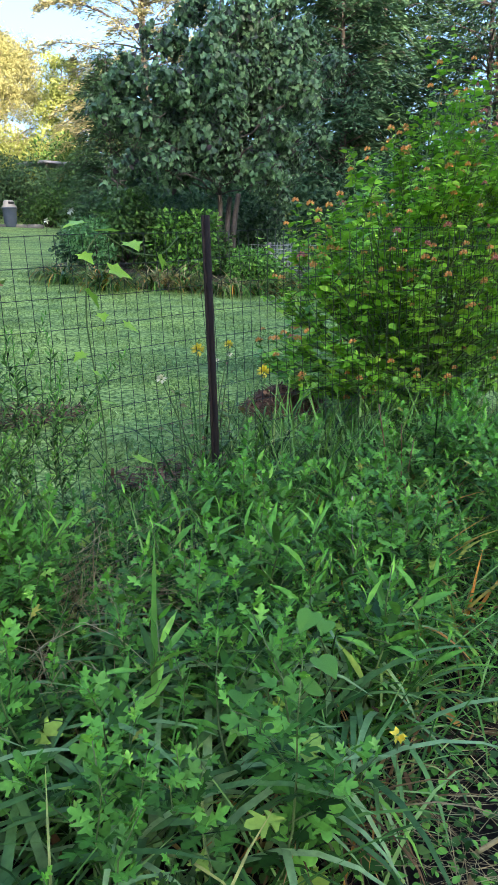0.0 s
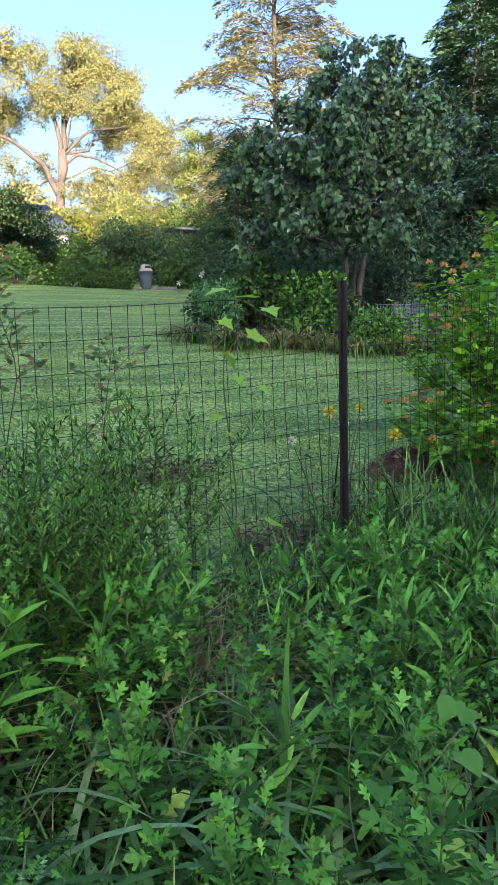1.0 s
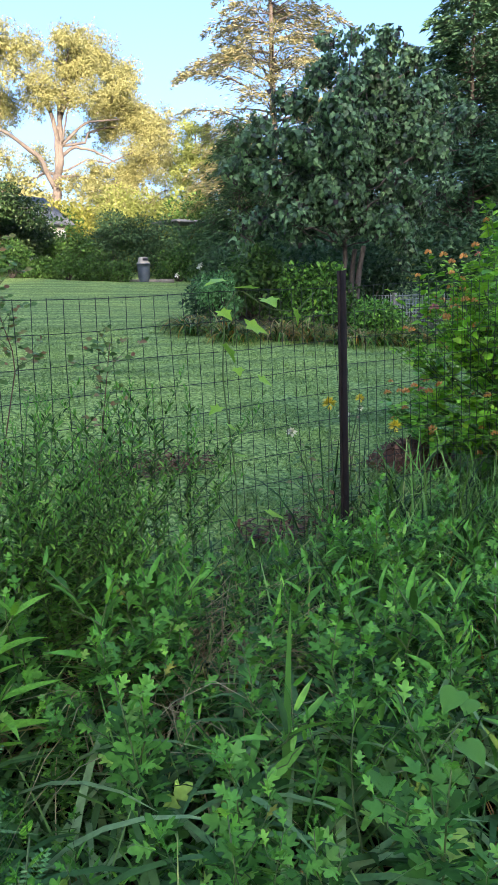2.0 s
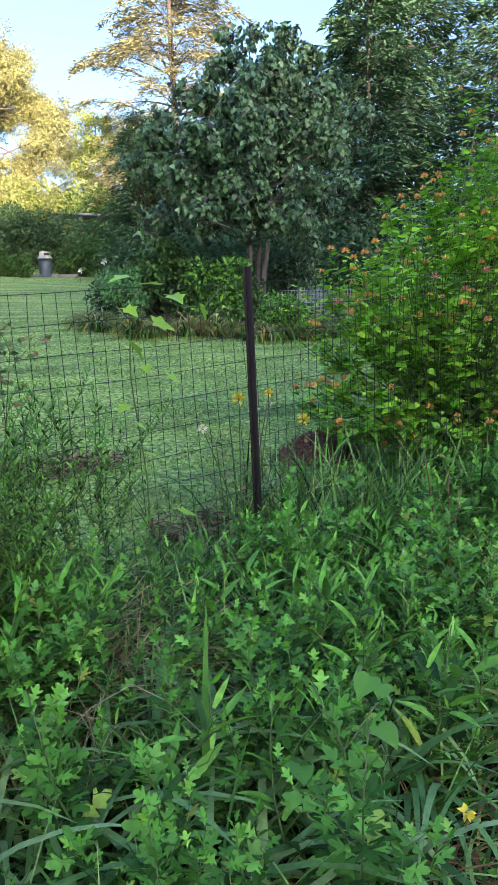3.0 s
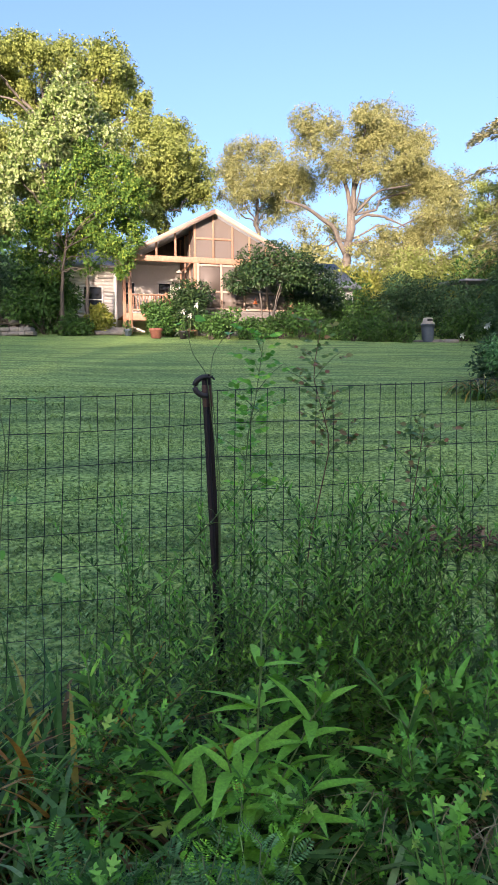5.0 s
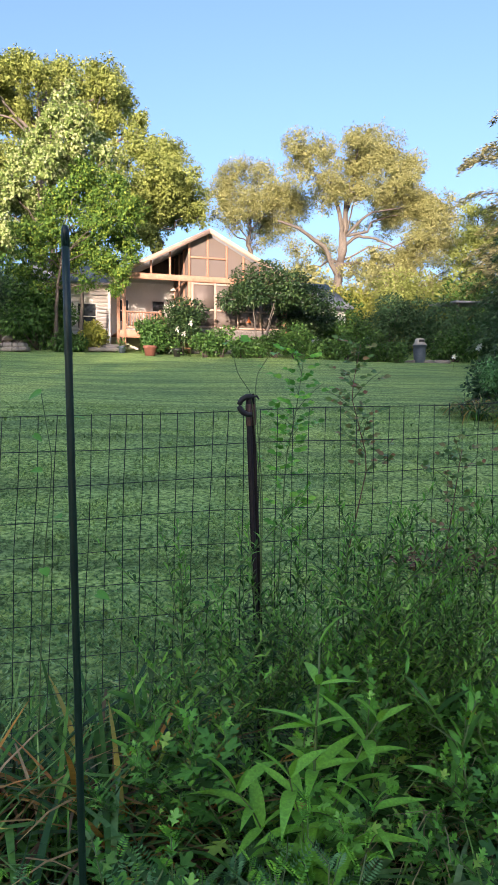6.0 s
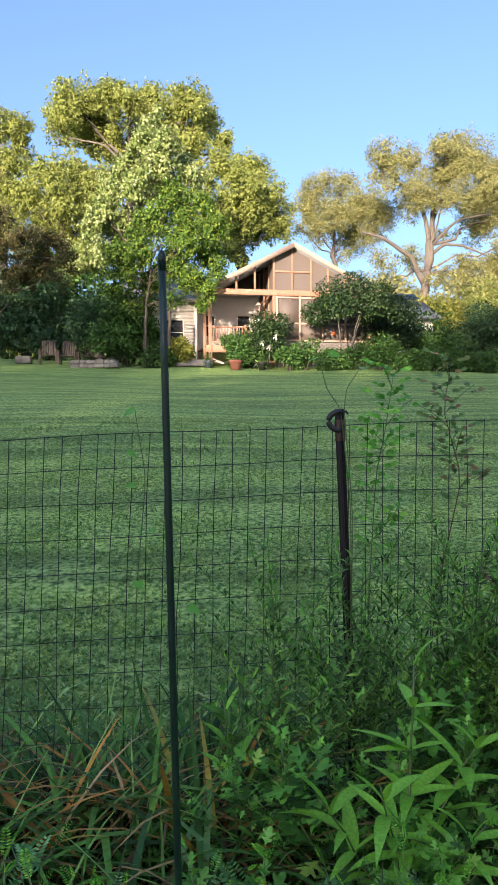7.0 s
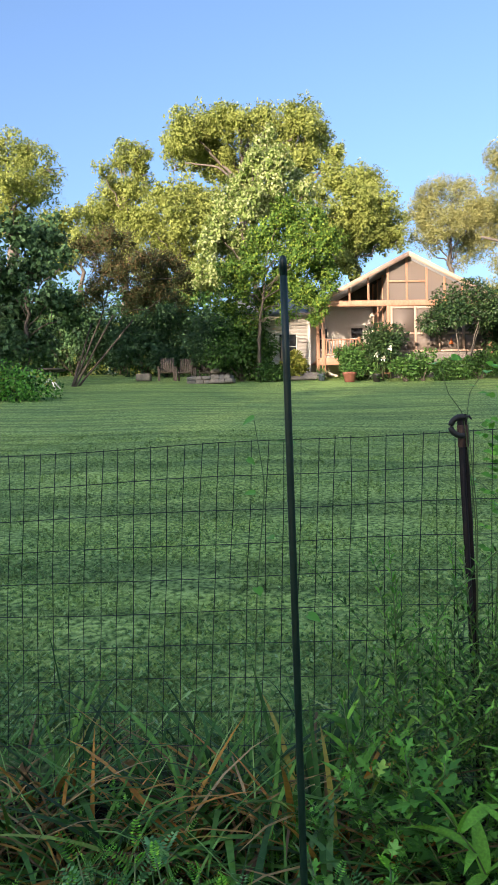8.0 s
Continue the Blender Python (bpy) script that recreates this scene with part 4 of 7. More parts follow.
shrub("tall understory thicket behind the conifers", 31.0, 27.0, 3.6, 2.0, 6.5, 3500, 0.32, M_DARK, 54)
shrub("tall understory thicket behind the conifers", 19.0, 21.5, 2.8, 1.8, 4.2, 7000, 0.2, M_DARK, 55)
shrub("tall understory thicket behind the conifers", 14.5, 18.0, 2.0, 1.6, 3.2, 6000, 0.17, M_DARK, 56)
shrub("tall understory thicket behind the conifers", 24.0, 13.0, 3.0, 2.0, 4.5, 5000, 0.22, M_DARK, 57)
shrub("tall understory thicket behind the conifers", 17.5, 13.2, 2.2, 1.6, 3.0, 6000, 0.17, M_DARK, 58)
shrub("tall understory thicket at the lawn's corner", -17.5, 32.0, 3.2, 1.8, 5.0, 6000, 0.22, M_DARK, 59)
shrub("leafy green shrub at the foot of the porch", 0.95, 25.1, 0.85, 0.7, 1.5, 5200, 0.1, M_SHRUB, 60)
shrub("dark glossy shrub with white flowers before the porch", 1.95, 25.3, 0.75, 0.7, 2.4, 6500, 0.105, M_GLOSSY, 61)
shrub("tall dark shrub against the house wing", -3.5, 25.7, 1.15, 0.8, 3.4, 4600, 0.14, M_SHRUB, 62)
shrub("tall dark shrub in the maple's shade", -4.9, 27.0, 1.3, 1.0, 2.8, 4600, 0.15, M_DARK, 63)
shrub("dark understory thicket behind the lawn", -3.0, 33.5, 2.4, 1.2, 4.6, 6000, 0.2, M_DARK, 64)
shrub("dark understory thicket behind the lawn", -7.0, 35.0, 2.8, 1.2, 5.4, 7000, 0.2, M_SHRUB, 65)
shrub("dark understory thicket behind the lawn", -11.3, 35.5, 2.8, 1.2, 5.6, 7000, 0.2, M_DARK, 66)
shrub("dark understory thicket behind the lawn", -15.5, 36.0, 2.8, 1.2, 6.0, 7000, 0.2, M_SHRUB, 67)
shrub("dark understory thicket behind the lawn", -20.5, 36.0, 3.0, 1.2, 6.6, 7000, 0.2, M_DARK, 68)
shrub("yellow-leaved shrub beside the path", -1.45, 25.4, 0.5, 0.45, 1.15, 2600, 0.14, M_GOLD, 69)
shrub("dark leafy shrub at the foot of the maple", -2.3, 24.7, 0.6, 0.5, 0.85, 2600, 0.11, M_SHRUB, 90)
shrub("tall dark shrub under the maple", -2.9, 25.9, 0.75, 0.7, 2.4, 3600, 0.14, M_SHRUB, 70)
shrub("dark shrub in the shade of the maple", -3.6, 28.0, 1.3, 1.0, 1.7, 3600, 0.15, M_SHRUB, 71)
shrub("dark rhododendron in deep shade", -5.4, 31.0, 2.0, 1.4, 3.6, 5200, 0.18, M_DARK, 72)
shrub("dark rhododendron in deep shade", -9.0, 32.0, 2.4, 1.5, 4.4, 6000, 0.19, M_DARK, 73)
shrub("dark rhododendron in deep shade", -13.0, 33.0, 2.6, 1.5, 4.6, 6000, 0.19, M_DARK, 74)
shrub("low rounded dark shrub", -7.6, 30.5, 1.2, 0.9, 1.4, 3000, 0.14, M_DARK, 75)
shrub("weedy green shrub on the lawn's edge", -9.3, 17.2, 1.5, 1.4, 0.95, 4200, 0.09, M_WEED, 76)
shrub("green shrub under the redbud", 7.6, 10.2, 0.9, 0.8, 1.6, 4200, 0.10, M_SHRUB, 77)
shrub("dark feathery shrub under the redbud", 7.2, 10.9, 0.7, 0.6, 1.3, 3600, 0.09, M_DARK, 78)
shrub("leafy green shrub before the redbud's trunk", 8.1, 9.0, 0.75, 0.6, 1.35, 4600, 0.085, M_WEED_DEEP, 79)
shrub("dark shrub under the redbud", 8.9, 9.3, 0.6, 0.5, 0.95, 3600, 0.08, M_SHRUB, 80)
shrub("dark shrub under the redbud", 8.1, 11.4, 1.1, 0.7, 1.7, 4200, 0.1, M_DARK, 81)
shrub("dark shrub under the redbud", 9.3, 11.6, 1.4, 0.7, 1.6, 4600, 0.1, M_DARK, 82)
shrub("dark shrub under the redbud", 12.0, 11.8, 1.6, 0.7, 1.7, 4600, 0.11, M_DARK, 83)
shrub("dark thicket behind the planting bed", 11.6, 14.6, 1.5, 1.0, 2.6, 4600, 0.14, M_DARK, 84)
shrub("dark thicket behind the planting bed", 14.2, 14.8, 1.5, 1.0, 2.8, 4600, 0.14, M_DARK, 85)
shrub("pale feathery shrub at the end of the bed", 6.5, 9.7, 0.4, 0.4, 1.1, 3200, 0.06, M_PEA, 86)
shrub("spiky upright green shrub at the front of the bed", 7.75, 6.75, 0.5, 0.35, 0.72, 2600, 0.06, M_WEED_DEEP, 87)
shrub("fine-leaved green shrub beside the wire cage", 8.75, 7.7, 0.5, 0.45, 0.75, 3000, 0.06, M_WEED, 88)
for i in range(12):
    x = 2.7 + i * 0.68
    shrub("low leafy shrub in the bed before the house", x, 24.2 + 0.3 * math.sin(i * 2.1), 0.62, 0.5, 1.0 + 0.25 * math.sin(i * 1.7), 1900, 0.10, M_SHRUB, 70 + i, clumps=10, group="bed shrubs")


def far_woods():
    """A belt of woodland that closes the view all round."""
    pos, size = [], []
    for i in range(150):
        a = rng.uniform(0, 2 * math.pi)
        r = rng.uniform(62, 95)
        x, y = r * math.sin(a), 8 + r * math.cos(a)
        if y < 0 and abs(x) < 75:
            continue
        h = rng.uniform(6, 10.5)
        z = gz(x, y)
        n = 320
        d = unit(rng.normal(0, 1, (n, 3)))
        pos.append(np.array((x, y, z + h * 0.5)) + d * np.array((4.5, 4.5, h * 0.52)) * rng.uniform(0.6, 1, (n, 1)))
    pos = np.concatenate(pos)
    V, F = scatter(*RHOMB, pos, frames_for(rng.normal(0, 1, pos.shape), None, 0.6), rng.uniform(1.0, 2.0, len(pos)))
    tagged(new("far_woods", mesh_of("far_woods", V, F, M_OAKG)), "belt of distant green woodland round the property", "woods", kind="stuff")


far_woods()


def shade_woods():
    """An unseen row of tall trees, added to shade the fence and lawn."""
    pos = []
    for i, x in enumerate(np.arange(-100, 55, 3.0)):
        # Row tops stay lower over one stretch, leaving the house front in sun.
        y, h = -60 + 3 * math.sin(i * 2.3), 19.25 + 0.25 * math.sin(i * 1.3) + (6.4 if x > -24.3 else 0) + (5.4 if x < -31.8 else 0)
        n = 1000
        d = unit(rng.normal(0, 1, (n, 3)))
        pos.append(np.array((x, y, h * 0.5)) + d * np.array((3.8, 3.4, h * 0.5)) * rng.uniform(0.3, 1, (n, 1)))
    pos = np.concatenate(pos)
    V, F = scatter(*RHOMB, pos, frames_for(rng.normal(0, 1, pos.shape), None, 0.6), rng.uniform(1.0, 1.8, len(pos)))
    tagged(new("shade_woods", mesh_of("shade_woods", V, F, M_SHRUB)), "unseen row of tall trees added to shade the lawn", "woods", kind="stuff")


shade_woods()

# ---- fence ----
WIRE_STEP, ROW_STEP = 0.0498, 0.1


def top_wire(x):
    """Height of the fence's top wire along its run."""
    return 1.15 + 0.038 * x - 0.004 * math.sin(x * 2.2)


def build_fence():
    f = thing("wire_fence", "dark welded wire mesh fence with a sagging top", "fence", pose(0, 0, 0))
    xs = np.arange(-3.4, 6.4, WIRE_STEP)
    g = np.random.default_rng(3)

    def sway(x, z):
        return 0.012 * math.sin(x * 3.1 + z * 2.0) + 0.006 * math.sin(x * 9.0 - z * 5)
    for i, x in enumerate(xs):
        lean = 0.045 * math.sin(x * 1.3 + 2.6)
        zt = top_wire(x)
        z = np.linspace(gz(x, 0) + 0.0, zt + 0.004, 7)
        P = np.array([(x - lean * (1 - (zz / zt)) + g.normal(0, 0.0025), sway(x, zz), zz) for zz in z])
        child("vertical_wire", mesh_of("vertical_wire", *tube(P, np.full(7, 0.00135), 3), M_WIRE), f)
    for k in range(12):
        P = np.array([(x, sway(x, top_wire(x) - k * ROW_STEP) + 0.002, top_wire(x) - k * ROW_STEP + 0.003 * math.sin(7 * x + k)) for x in xs[::3]])
        child("horizontal_wire", mesh_of("horizontal_wire", *tube(P, np.full(len(P), 0.00135), 3), M_WIRE), f)


def steel_post(label, x_top, y, z_top, lean_x, turn, w=0.027):
    """A rolled steel fence post: a rib with two flanges and lugs."""
    L = z_top - gz(x_top, y) + 0.25
    x = x_top - L * math.sin(radians(lean_x))
    t = thing("steel_post", label, "fence post", pose(x, y, z_top - L * math.cos(radians(lean_x)), 0, lean_x, 0) @ pose(0, 0, 0, 0, 0, turn), "fence posts")
    bar = join([box(-w / 2, w / 2, -0.004, 0.002, 0, L, 0.001), box(-0.004, 0.004, -0.03, -0.0045, 0, L, 0.001)])
    child("bar", mesh_of("bar", *bar, M_RUST), t)
    lug = mesh_of("lug", *box(-0.005, 0.005, 0.0025, 0.010, -0.009, 0.009, 0.002), M_RUST)
    for i in range(int((L - 0.35) / 0.054)):
        child("lug", lug, t, at=pose(0, 0, 0.32 + i * 0.054))
    return t


build_fence()

# ---- house ----


def build_house():
    """A gabled porch, half open deck and half screened room, before a sided house."""
    X0, Y0 = 2.34, 26.4
    Z0 = 3.28
    h = thing("house", "cream sided house with a cedar gabled porch, half screened", "house", pose(X0, Y0, Z0, 0, 0, 8))

    def put(name, u0, u1, v0, v1, w0, w1, mat, label="", parent=None, bevel=0.008):
        return child(name, mesh_of(name, *box(u0, u1, v0, v1, w0, w1, bevel), mat), parent or h, label)
    L, R, AP, AW = -2.75, 4.27, 0.76, 4.92          # rake ends, apex place and height
    slope = (AW - 3.12) / (AP - L)
    depth = 6.0

    def sheet(name, pts, thick, mat, label=""):
        """A slab through the points of its outline (u, v, w), thickened downward."""
        n = len(pts)
        P = np.array(pts, float)
        V = np.concatenate([P, P - np.array((0, 0, thick))])
        F = [(0, i, i + 1) for i in range(1, n - 1)] + [(n, n + i + 1, n + i) for i in range(1, n - 1)]
        for i in range(n):
            j = (i + 1) % n
            F += [(i, i + n, j + n), (i, j + n, j)]
        return child(name, mesh_of(name, V, F, mat), h, label)
    # roof slabs and rake boards
    sheet("roof", [(AP, -0.35, AW), (AP, depth, AW), (L - 0.25, depth, AW - slope * (AP - L + 0.25)), (L - 0.25, -0.35, AW - slope * (AP - L + 0.25))], 0.10, M_SHINGLE, "grey shingle roof slope")
    sheet("roof", [(AP, -0.35, AW), (R + 0.25, -0.35, AW - slope * (R + 0.25 - AP)), (R + 0.25, depth, AW - slope * (R + 0.25 - AP)), (AP, depth, AW)], 0.10, M_SHINGLE, "grey shingle roof slope")
    for e, s in ((L - 0.3, -1), (R + 0.3, 1)):
        we = AW + 0.03 - slope * abs(e - AP)
        P = [(AP, -0.40, AW + 0.03), (e, -0.40, we), (e, -0.36, we), (AP, -0.36, AW + 0.03)]
        sheet("rake_board", P if s < 0 else P[::-1], 0.2, M_FASCIA, "pale pinkish rake board")
    # beam and posts
    put("beam", L + 0.05, R - 0.05, -0.06, 0.08, 2.86, 3.09, M_CEDARWOOD)
    for u in (-2.62, 0.0, R - 0.15):
        put("post", u - 0.07, u + 0.07, -0.05, 0.07, 0.0, 2.857, M_CEDARWOOD)
    put("post", -2.86, -2.73, 0.3, 0.43, 0.0, 2.2, M_CEDARWOOD)
    # gable uprights, rail and screens
    for u in (-1.55, -0.79, 0.0, 0.76, 1.56, 2.28, 3.0):
        top = AW - slope * abs(u - AP) - 0.13
        if top > 3.2:
            put("gable_stud", u - 0.04, u + 0.04, -0.03, 0.05, 3.093, top, M_CEDARWOOD)
    put("gable_rail", 0.045, 1.515, -0.035, 0.045, 3.80, 3.88, M_CEDARWOOD)

    def gable_screen(u0, u1):
        f = lambda u: AW - slope * abs(u - AP) - 0.14
        us = [u0] + ([AP] if u0 < AP < u1 else []) + [u1]
        V = [(u, 0.02, 3.10) for u in us] + [(u, 0.02, max(f(u), 3.1)) for u in us]
        n = len(us)
        V += [(a, b + 0.004, c) for a, b, c in V]
        m = 2 * n
        F = []
        for i in range(n - 1):
            F += [(i, i + 1, n + i + 1), (i, n + i + 1, n + i), (m + i, m + n + i + 1, m + i + 1), (m + i, m + n + i, m + n + i + 1)]
        child("gable_screen", mesh_of("gable_screen", np.array(V), F, M_SCREEN), h, "dark insect screen panel")
    for a, b in ((0.04, 0.72), (0.80, 1.52), (1.60, 2.24), (2.32, 2.96), (3.04, 4.1)):
        gable_screen(a, b)
    # screened wall: frames, panels, knee wall
    cols = (0.12, 1.08, 2.05, 3.02, 3.98)
    for i, u in enumerate(cols):
        put("screen_stud", u - 0.045, u + 0.045, -0.045, 0.04, 1.02, 2.856, M_FASCIA)
    for w in (1.02, 1.72, 2.76):
        for a, b in zip(cols, cols[1:]):
            put("screen_rail", a + 0.047, b - 0.047, -0.04, 0.035, w, w + 0.075, M_FASCIA)
    for a, b in zip(cols, cols[1:]):
        put("screen_panel", a + 0.047, b - 0.047, 0.0, 0.006, 1.80, 2.755, M_SCREEN, "dark insect screen panel", bevel=0)
        put("screen_panel", a + 0.047, b - 0.047, 0.0, 0.006, 1.10, 1.715, M_SCREEN, "dark insect screen panel", bevel=0)
    put("knee_wall", 0.08, R - 0.25, 0.0, 0.18, 0.0, 1.0, M_MORTAR, "grey mortar-jointed knee wall")
    brick = mesh_of("brick", *box(-0.098, 0.098, -0.012, 0.02, -0.03, 0.03, 0.004), M_BRICK)
    for r in range(6):
        for c in range(20):
            u = 0.2 + c * 0.205 + (0.1 if r % 2 else 0)
            if u < R - 0.4:
                child("brick", brick, h, at=pose(u, -0.004, 0.52 + r * 0.075))
    # side wall of the screened room
    for v in (0.9, 1.8, 2.7):
        put("side_stud", -0.04, 0.04, v - 0.04, v + 0.04, 0.9, 4.3, M_CEDARWOOD)
    for w in (1.0, 1.72, 2.9):
        put("side_rail", -0.035, 0.035, 0.09, 2.7, w, w + 0.08, M_CEDARWOOD)
    put("side_screen", -0.003, 0.003, 0.09, 2.7, 1.09, 4.2, M_SCREEN, "dark insect screen panel", bevel=0)
    # back wall with windows
    put("back_wall", -2.9, R - 0.1, 2.75, 2.95, 0.0, 3.4, M_SIDING, "cream lap siding")
    sheet("gable_wall", [(L, 2.95, 3.3), (R, 2.95, 3.3), (R, 2.75, 3.3), (L, 2.75, 3.3)], 0.12, M_SIDING)

    # Gable siding in shadow, given a dark wood colour instead of cream.
    V = np.array([(L + 0.3, 2.78, 3.3), (R - 0.3, 2.78, 3.3), (AP, 2.78, AW - 0.14), (L + 0.3, 2.9, 3.3), (R - 0.3, 2.9, 3.3), (AP, 2.9, AW - 0.14)])
    child("gable_infill", mesh_of("gable_infill", V, [(0, 1, 2), (3, 5, 4), (0, 3, 4), (0, 4, 1), (1, 4, 5), (1, 5, 2), (2, 5, 3), (2, 3, 0)], M_WOODGREY), h, "porch gable wall coloured dark for the shadow inside")

    def window(u, v, w, wd, hg):
        f = child("window", mesh_of("window", *join([box(-wd / 2, wd / 2, -0.03, 0.02, hg / 2 - 0.05, hg / 2, 0.004), box(-wd / 2, wd / 2, -0.03, 0.02, -hg / 2, -hg / 2 + 0.05, 0.004),
                                                     box(-wd / 2, -wd / 2 + 0.05, -0.03, 0.02, -hg / 2 + 0.05, hg / 2 - 0.05, 0.004), box(wd / 2 - 0.05, wd / 2, -0.03, 0.02, -hg / 2 + 0.05, hg / 2 - 0.05, 0.004),
                                                     box(-wd / 2 + 0.05, wd / 2 - 0.05, -0.03, 0.02, -0.02, 0.02, 0.004)]), M_WHITE), h, "white framed sash window", pose(u, v, w))
        for z in (-1, 1):
            child("pane", mesh_of("pane", *box(-wd / 2 + 0.05, wd / 2 - 0.05, -0.008, 0.0, min(z * 0.02, z * (hg / 2 - 0.05)), max(z * 0.02, z * (hg / 2 - 0.05))), M_GLASS), f)
    window(-2.25, 2.72, 1.95, 0.5, 1.0)
    window(-0.75, 2.72, 1.95, 0.6, 1.0)
    # deck, railing, stair
    for i in range(18):
        put("deck_board", -2.8, -0.05, 0.02 + i * 0.15, 0.16 + i * 0.15, 0.80, 0.84, M_CEDARWOOD)
    put("deck_fascia", -2.8, -0.08, -0.02, 0.015, 0.55, 0.84, M_CEDARWOOD)
    put("rail_cap", -2.55, -1.25, -0.05, 0.07, 1.53, 1.58, M_CEDARWOOD)
    put("bottom_rail", -2.55, -1.25, -0.02, 0.04, 0.93, 0.99, M_CEDARWOOD)
    for i in range(11):
        put("baluster", -2.5 + i * 0.118 - 0.02, -2.5 + i * 0.118 + 0.02, -0.01, 0.03, 0.992, 1.528, M_CEDARWOOD, bevel=0)
    put("newel_post", -1.25, -1.15, -0.05, 0.05, 0.3, 1.65, M_CEDARWOOD)
    V, F = box(-1.2, -1.12, -1.0, 0.0, 1.5, 1.62, 0.01)
    V[:, 2] += V[:, 1] * 0.75
    child("stair_handrail", mesh_of("stair_handrail", V, F, M_CEDARWOOD), h)
    for i in range(4):
        put("stair_tread", -1.15, -0.2, -0.28 - i * 0.27, -0.01 - i * 0.27, 0.62 - i * 0.18, 0.66 - i * 0.18, M_CEDARWOOD)
    put("porch_floor", 0.1, R - 0.2, 0.2, 2.74, 0.75, 0.84, M_WOODGREY)
    # main house body to the left
    put("side_house", -5.6, -2.95, 1.6, 6.0, -0.1, 2.9, M_SIDING, "cream sided wing of the house")
    for i in range(18):
        w = 0.2 + i * 0.145
        V, F = box(-5.6, -2.95, 1.573, 1.597, w, w + 0.14, 0.0)
        V[(V[:, 2] > w + 0.1) & (V[:, 1] < 1.58), 1] = 1.592
        child("siding_board", mesh_of("siding_board", V, F, M_SIDING), h)
    window(-3.9, 1.57, 1.5, 0.8, 1.1)
    put("corner_board", -3.05, -2.94, 1.55, 1.60, -0.1, 2.9, M_WHITE)
    sheet("wing_roof", [(-5.9, 1.2, 2.85), (-2.8, 1.2, 2.85), (-2.8, 6.2, 4.4), (-5.9, 6.2, 4.4)], 0.12, M_SHINGLE, "grey shingle roof slope")
    put("right_house", 4.3, 8.5, 3.2, 8.0, -0.1, 2.6, M_SIDING, "cream sided wing of the house")
    sheet("wing_roof", [(4.1, 2.9, 2.6), (8.8, 2.9, 2.6), (8.8, 6.0, 4.2), (4.1, 6.0, 4.2)], 0.12, M_SHINGLE, "pale grey metal roof slope")
    # pendant and sign
    child("lamp_cord", mesh_of("lamp_cord", *tube([(-0.55, 0.5, 2.65), (-0.55, 0.5, 3.4)], (0.008, 0.008), 5), M_HOSE), h)
    V, F = lathe([(0.03, 0.14), (0.06, 0.1), (0.14, 0.0), (0.135, 0.0), (0.05, 0.09)], 14)
    child("pendant_shade", mesh_of("pendant_shade", V + np.array((-0.55, 0.5, 2.52)), F, M_LID, True), h, "cream enamel pendant shade")
    V = np.array([(-0.1, 0, 0), (0.1, 0, 0), (0.0, 0, 0.26), (-0.1, 0.01, 0), (0.1, 0.01, 0), (0.0, 0.01, 0.26)]) + np.array((2.5, -0.06, 1.3))
    child("wall_sign", mesh_of("wall_sign", V, [(0, 1, 2), (3, 5, 4), (0, 3, 4), (0, 4, 1), (1, 4, 5), (1, 5, 2), (2, 5, 3), (2, 3, 0)], M_REDSIGN), h, "small orange triangular sign")
    return h


build_house()


def porch_chair(x, y, z, turn):
    t = thing("patio_chair", "pale wooden chair on the screened porch", "chair", pose(x, y, z, 0, 0, turn), "porch chairs")
    child("seat", mesh_of("seat", *box(-0.22, 0.22, -0.22, 0.22, 0.42, 0.46, 0.01), M_FASCIA), t)
    for a in (-1, 1):
        for b in (-1, 1):
            top = 0.95 if b > 0 else 0.42
            child("leg", mesh_of("leg", *box(a * 0.2 - 0.02, a * 0.2 + 0.02, b * 0.2 - 0.02, b * 0.2 + 0.02, 0, top if b > 0 else 0.418, 0.004), M_FASCIA), t)
    for i in range(3):
        child("back_slat", mesh_of("back_slat", *box(-0.18, 0.18, 0.19, 0.21, 0.55 + i * 0.14, 0.62 + i * 0.14, 0.004), M_FASCIA), t)


porch_chair(3.0, 27.4, 4.12, 30)
porch_chair(3.7, 27.5, 4.12, -60)
porch_chair(4.4, 27.6, 4.12, 170)

# ---- weeds ----


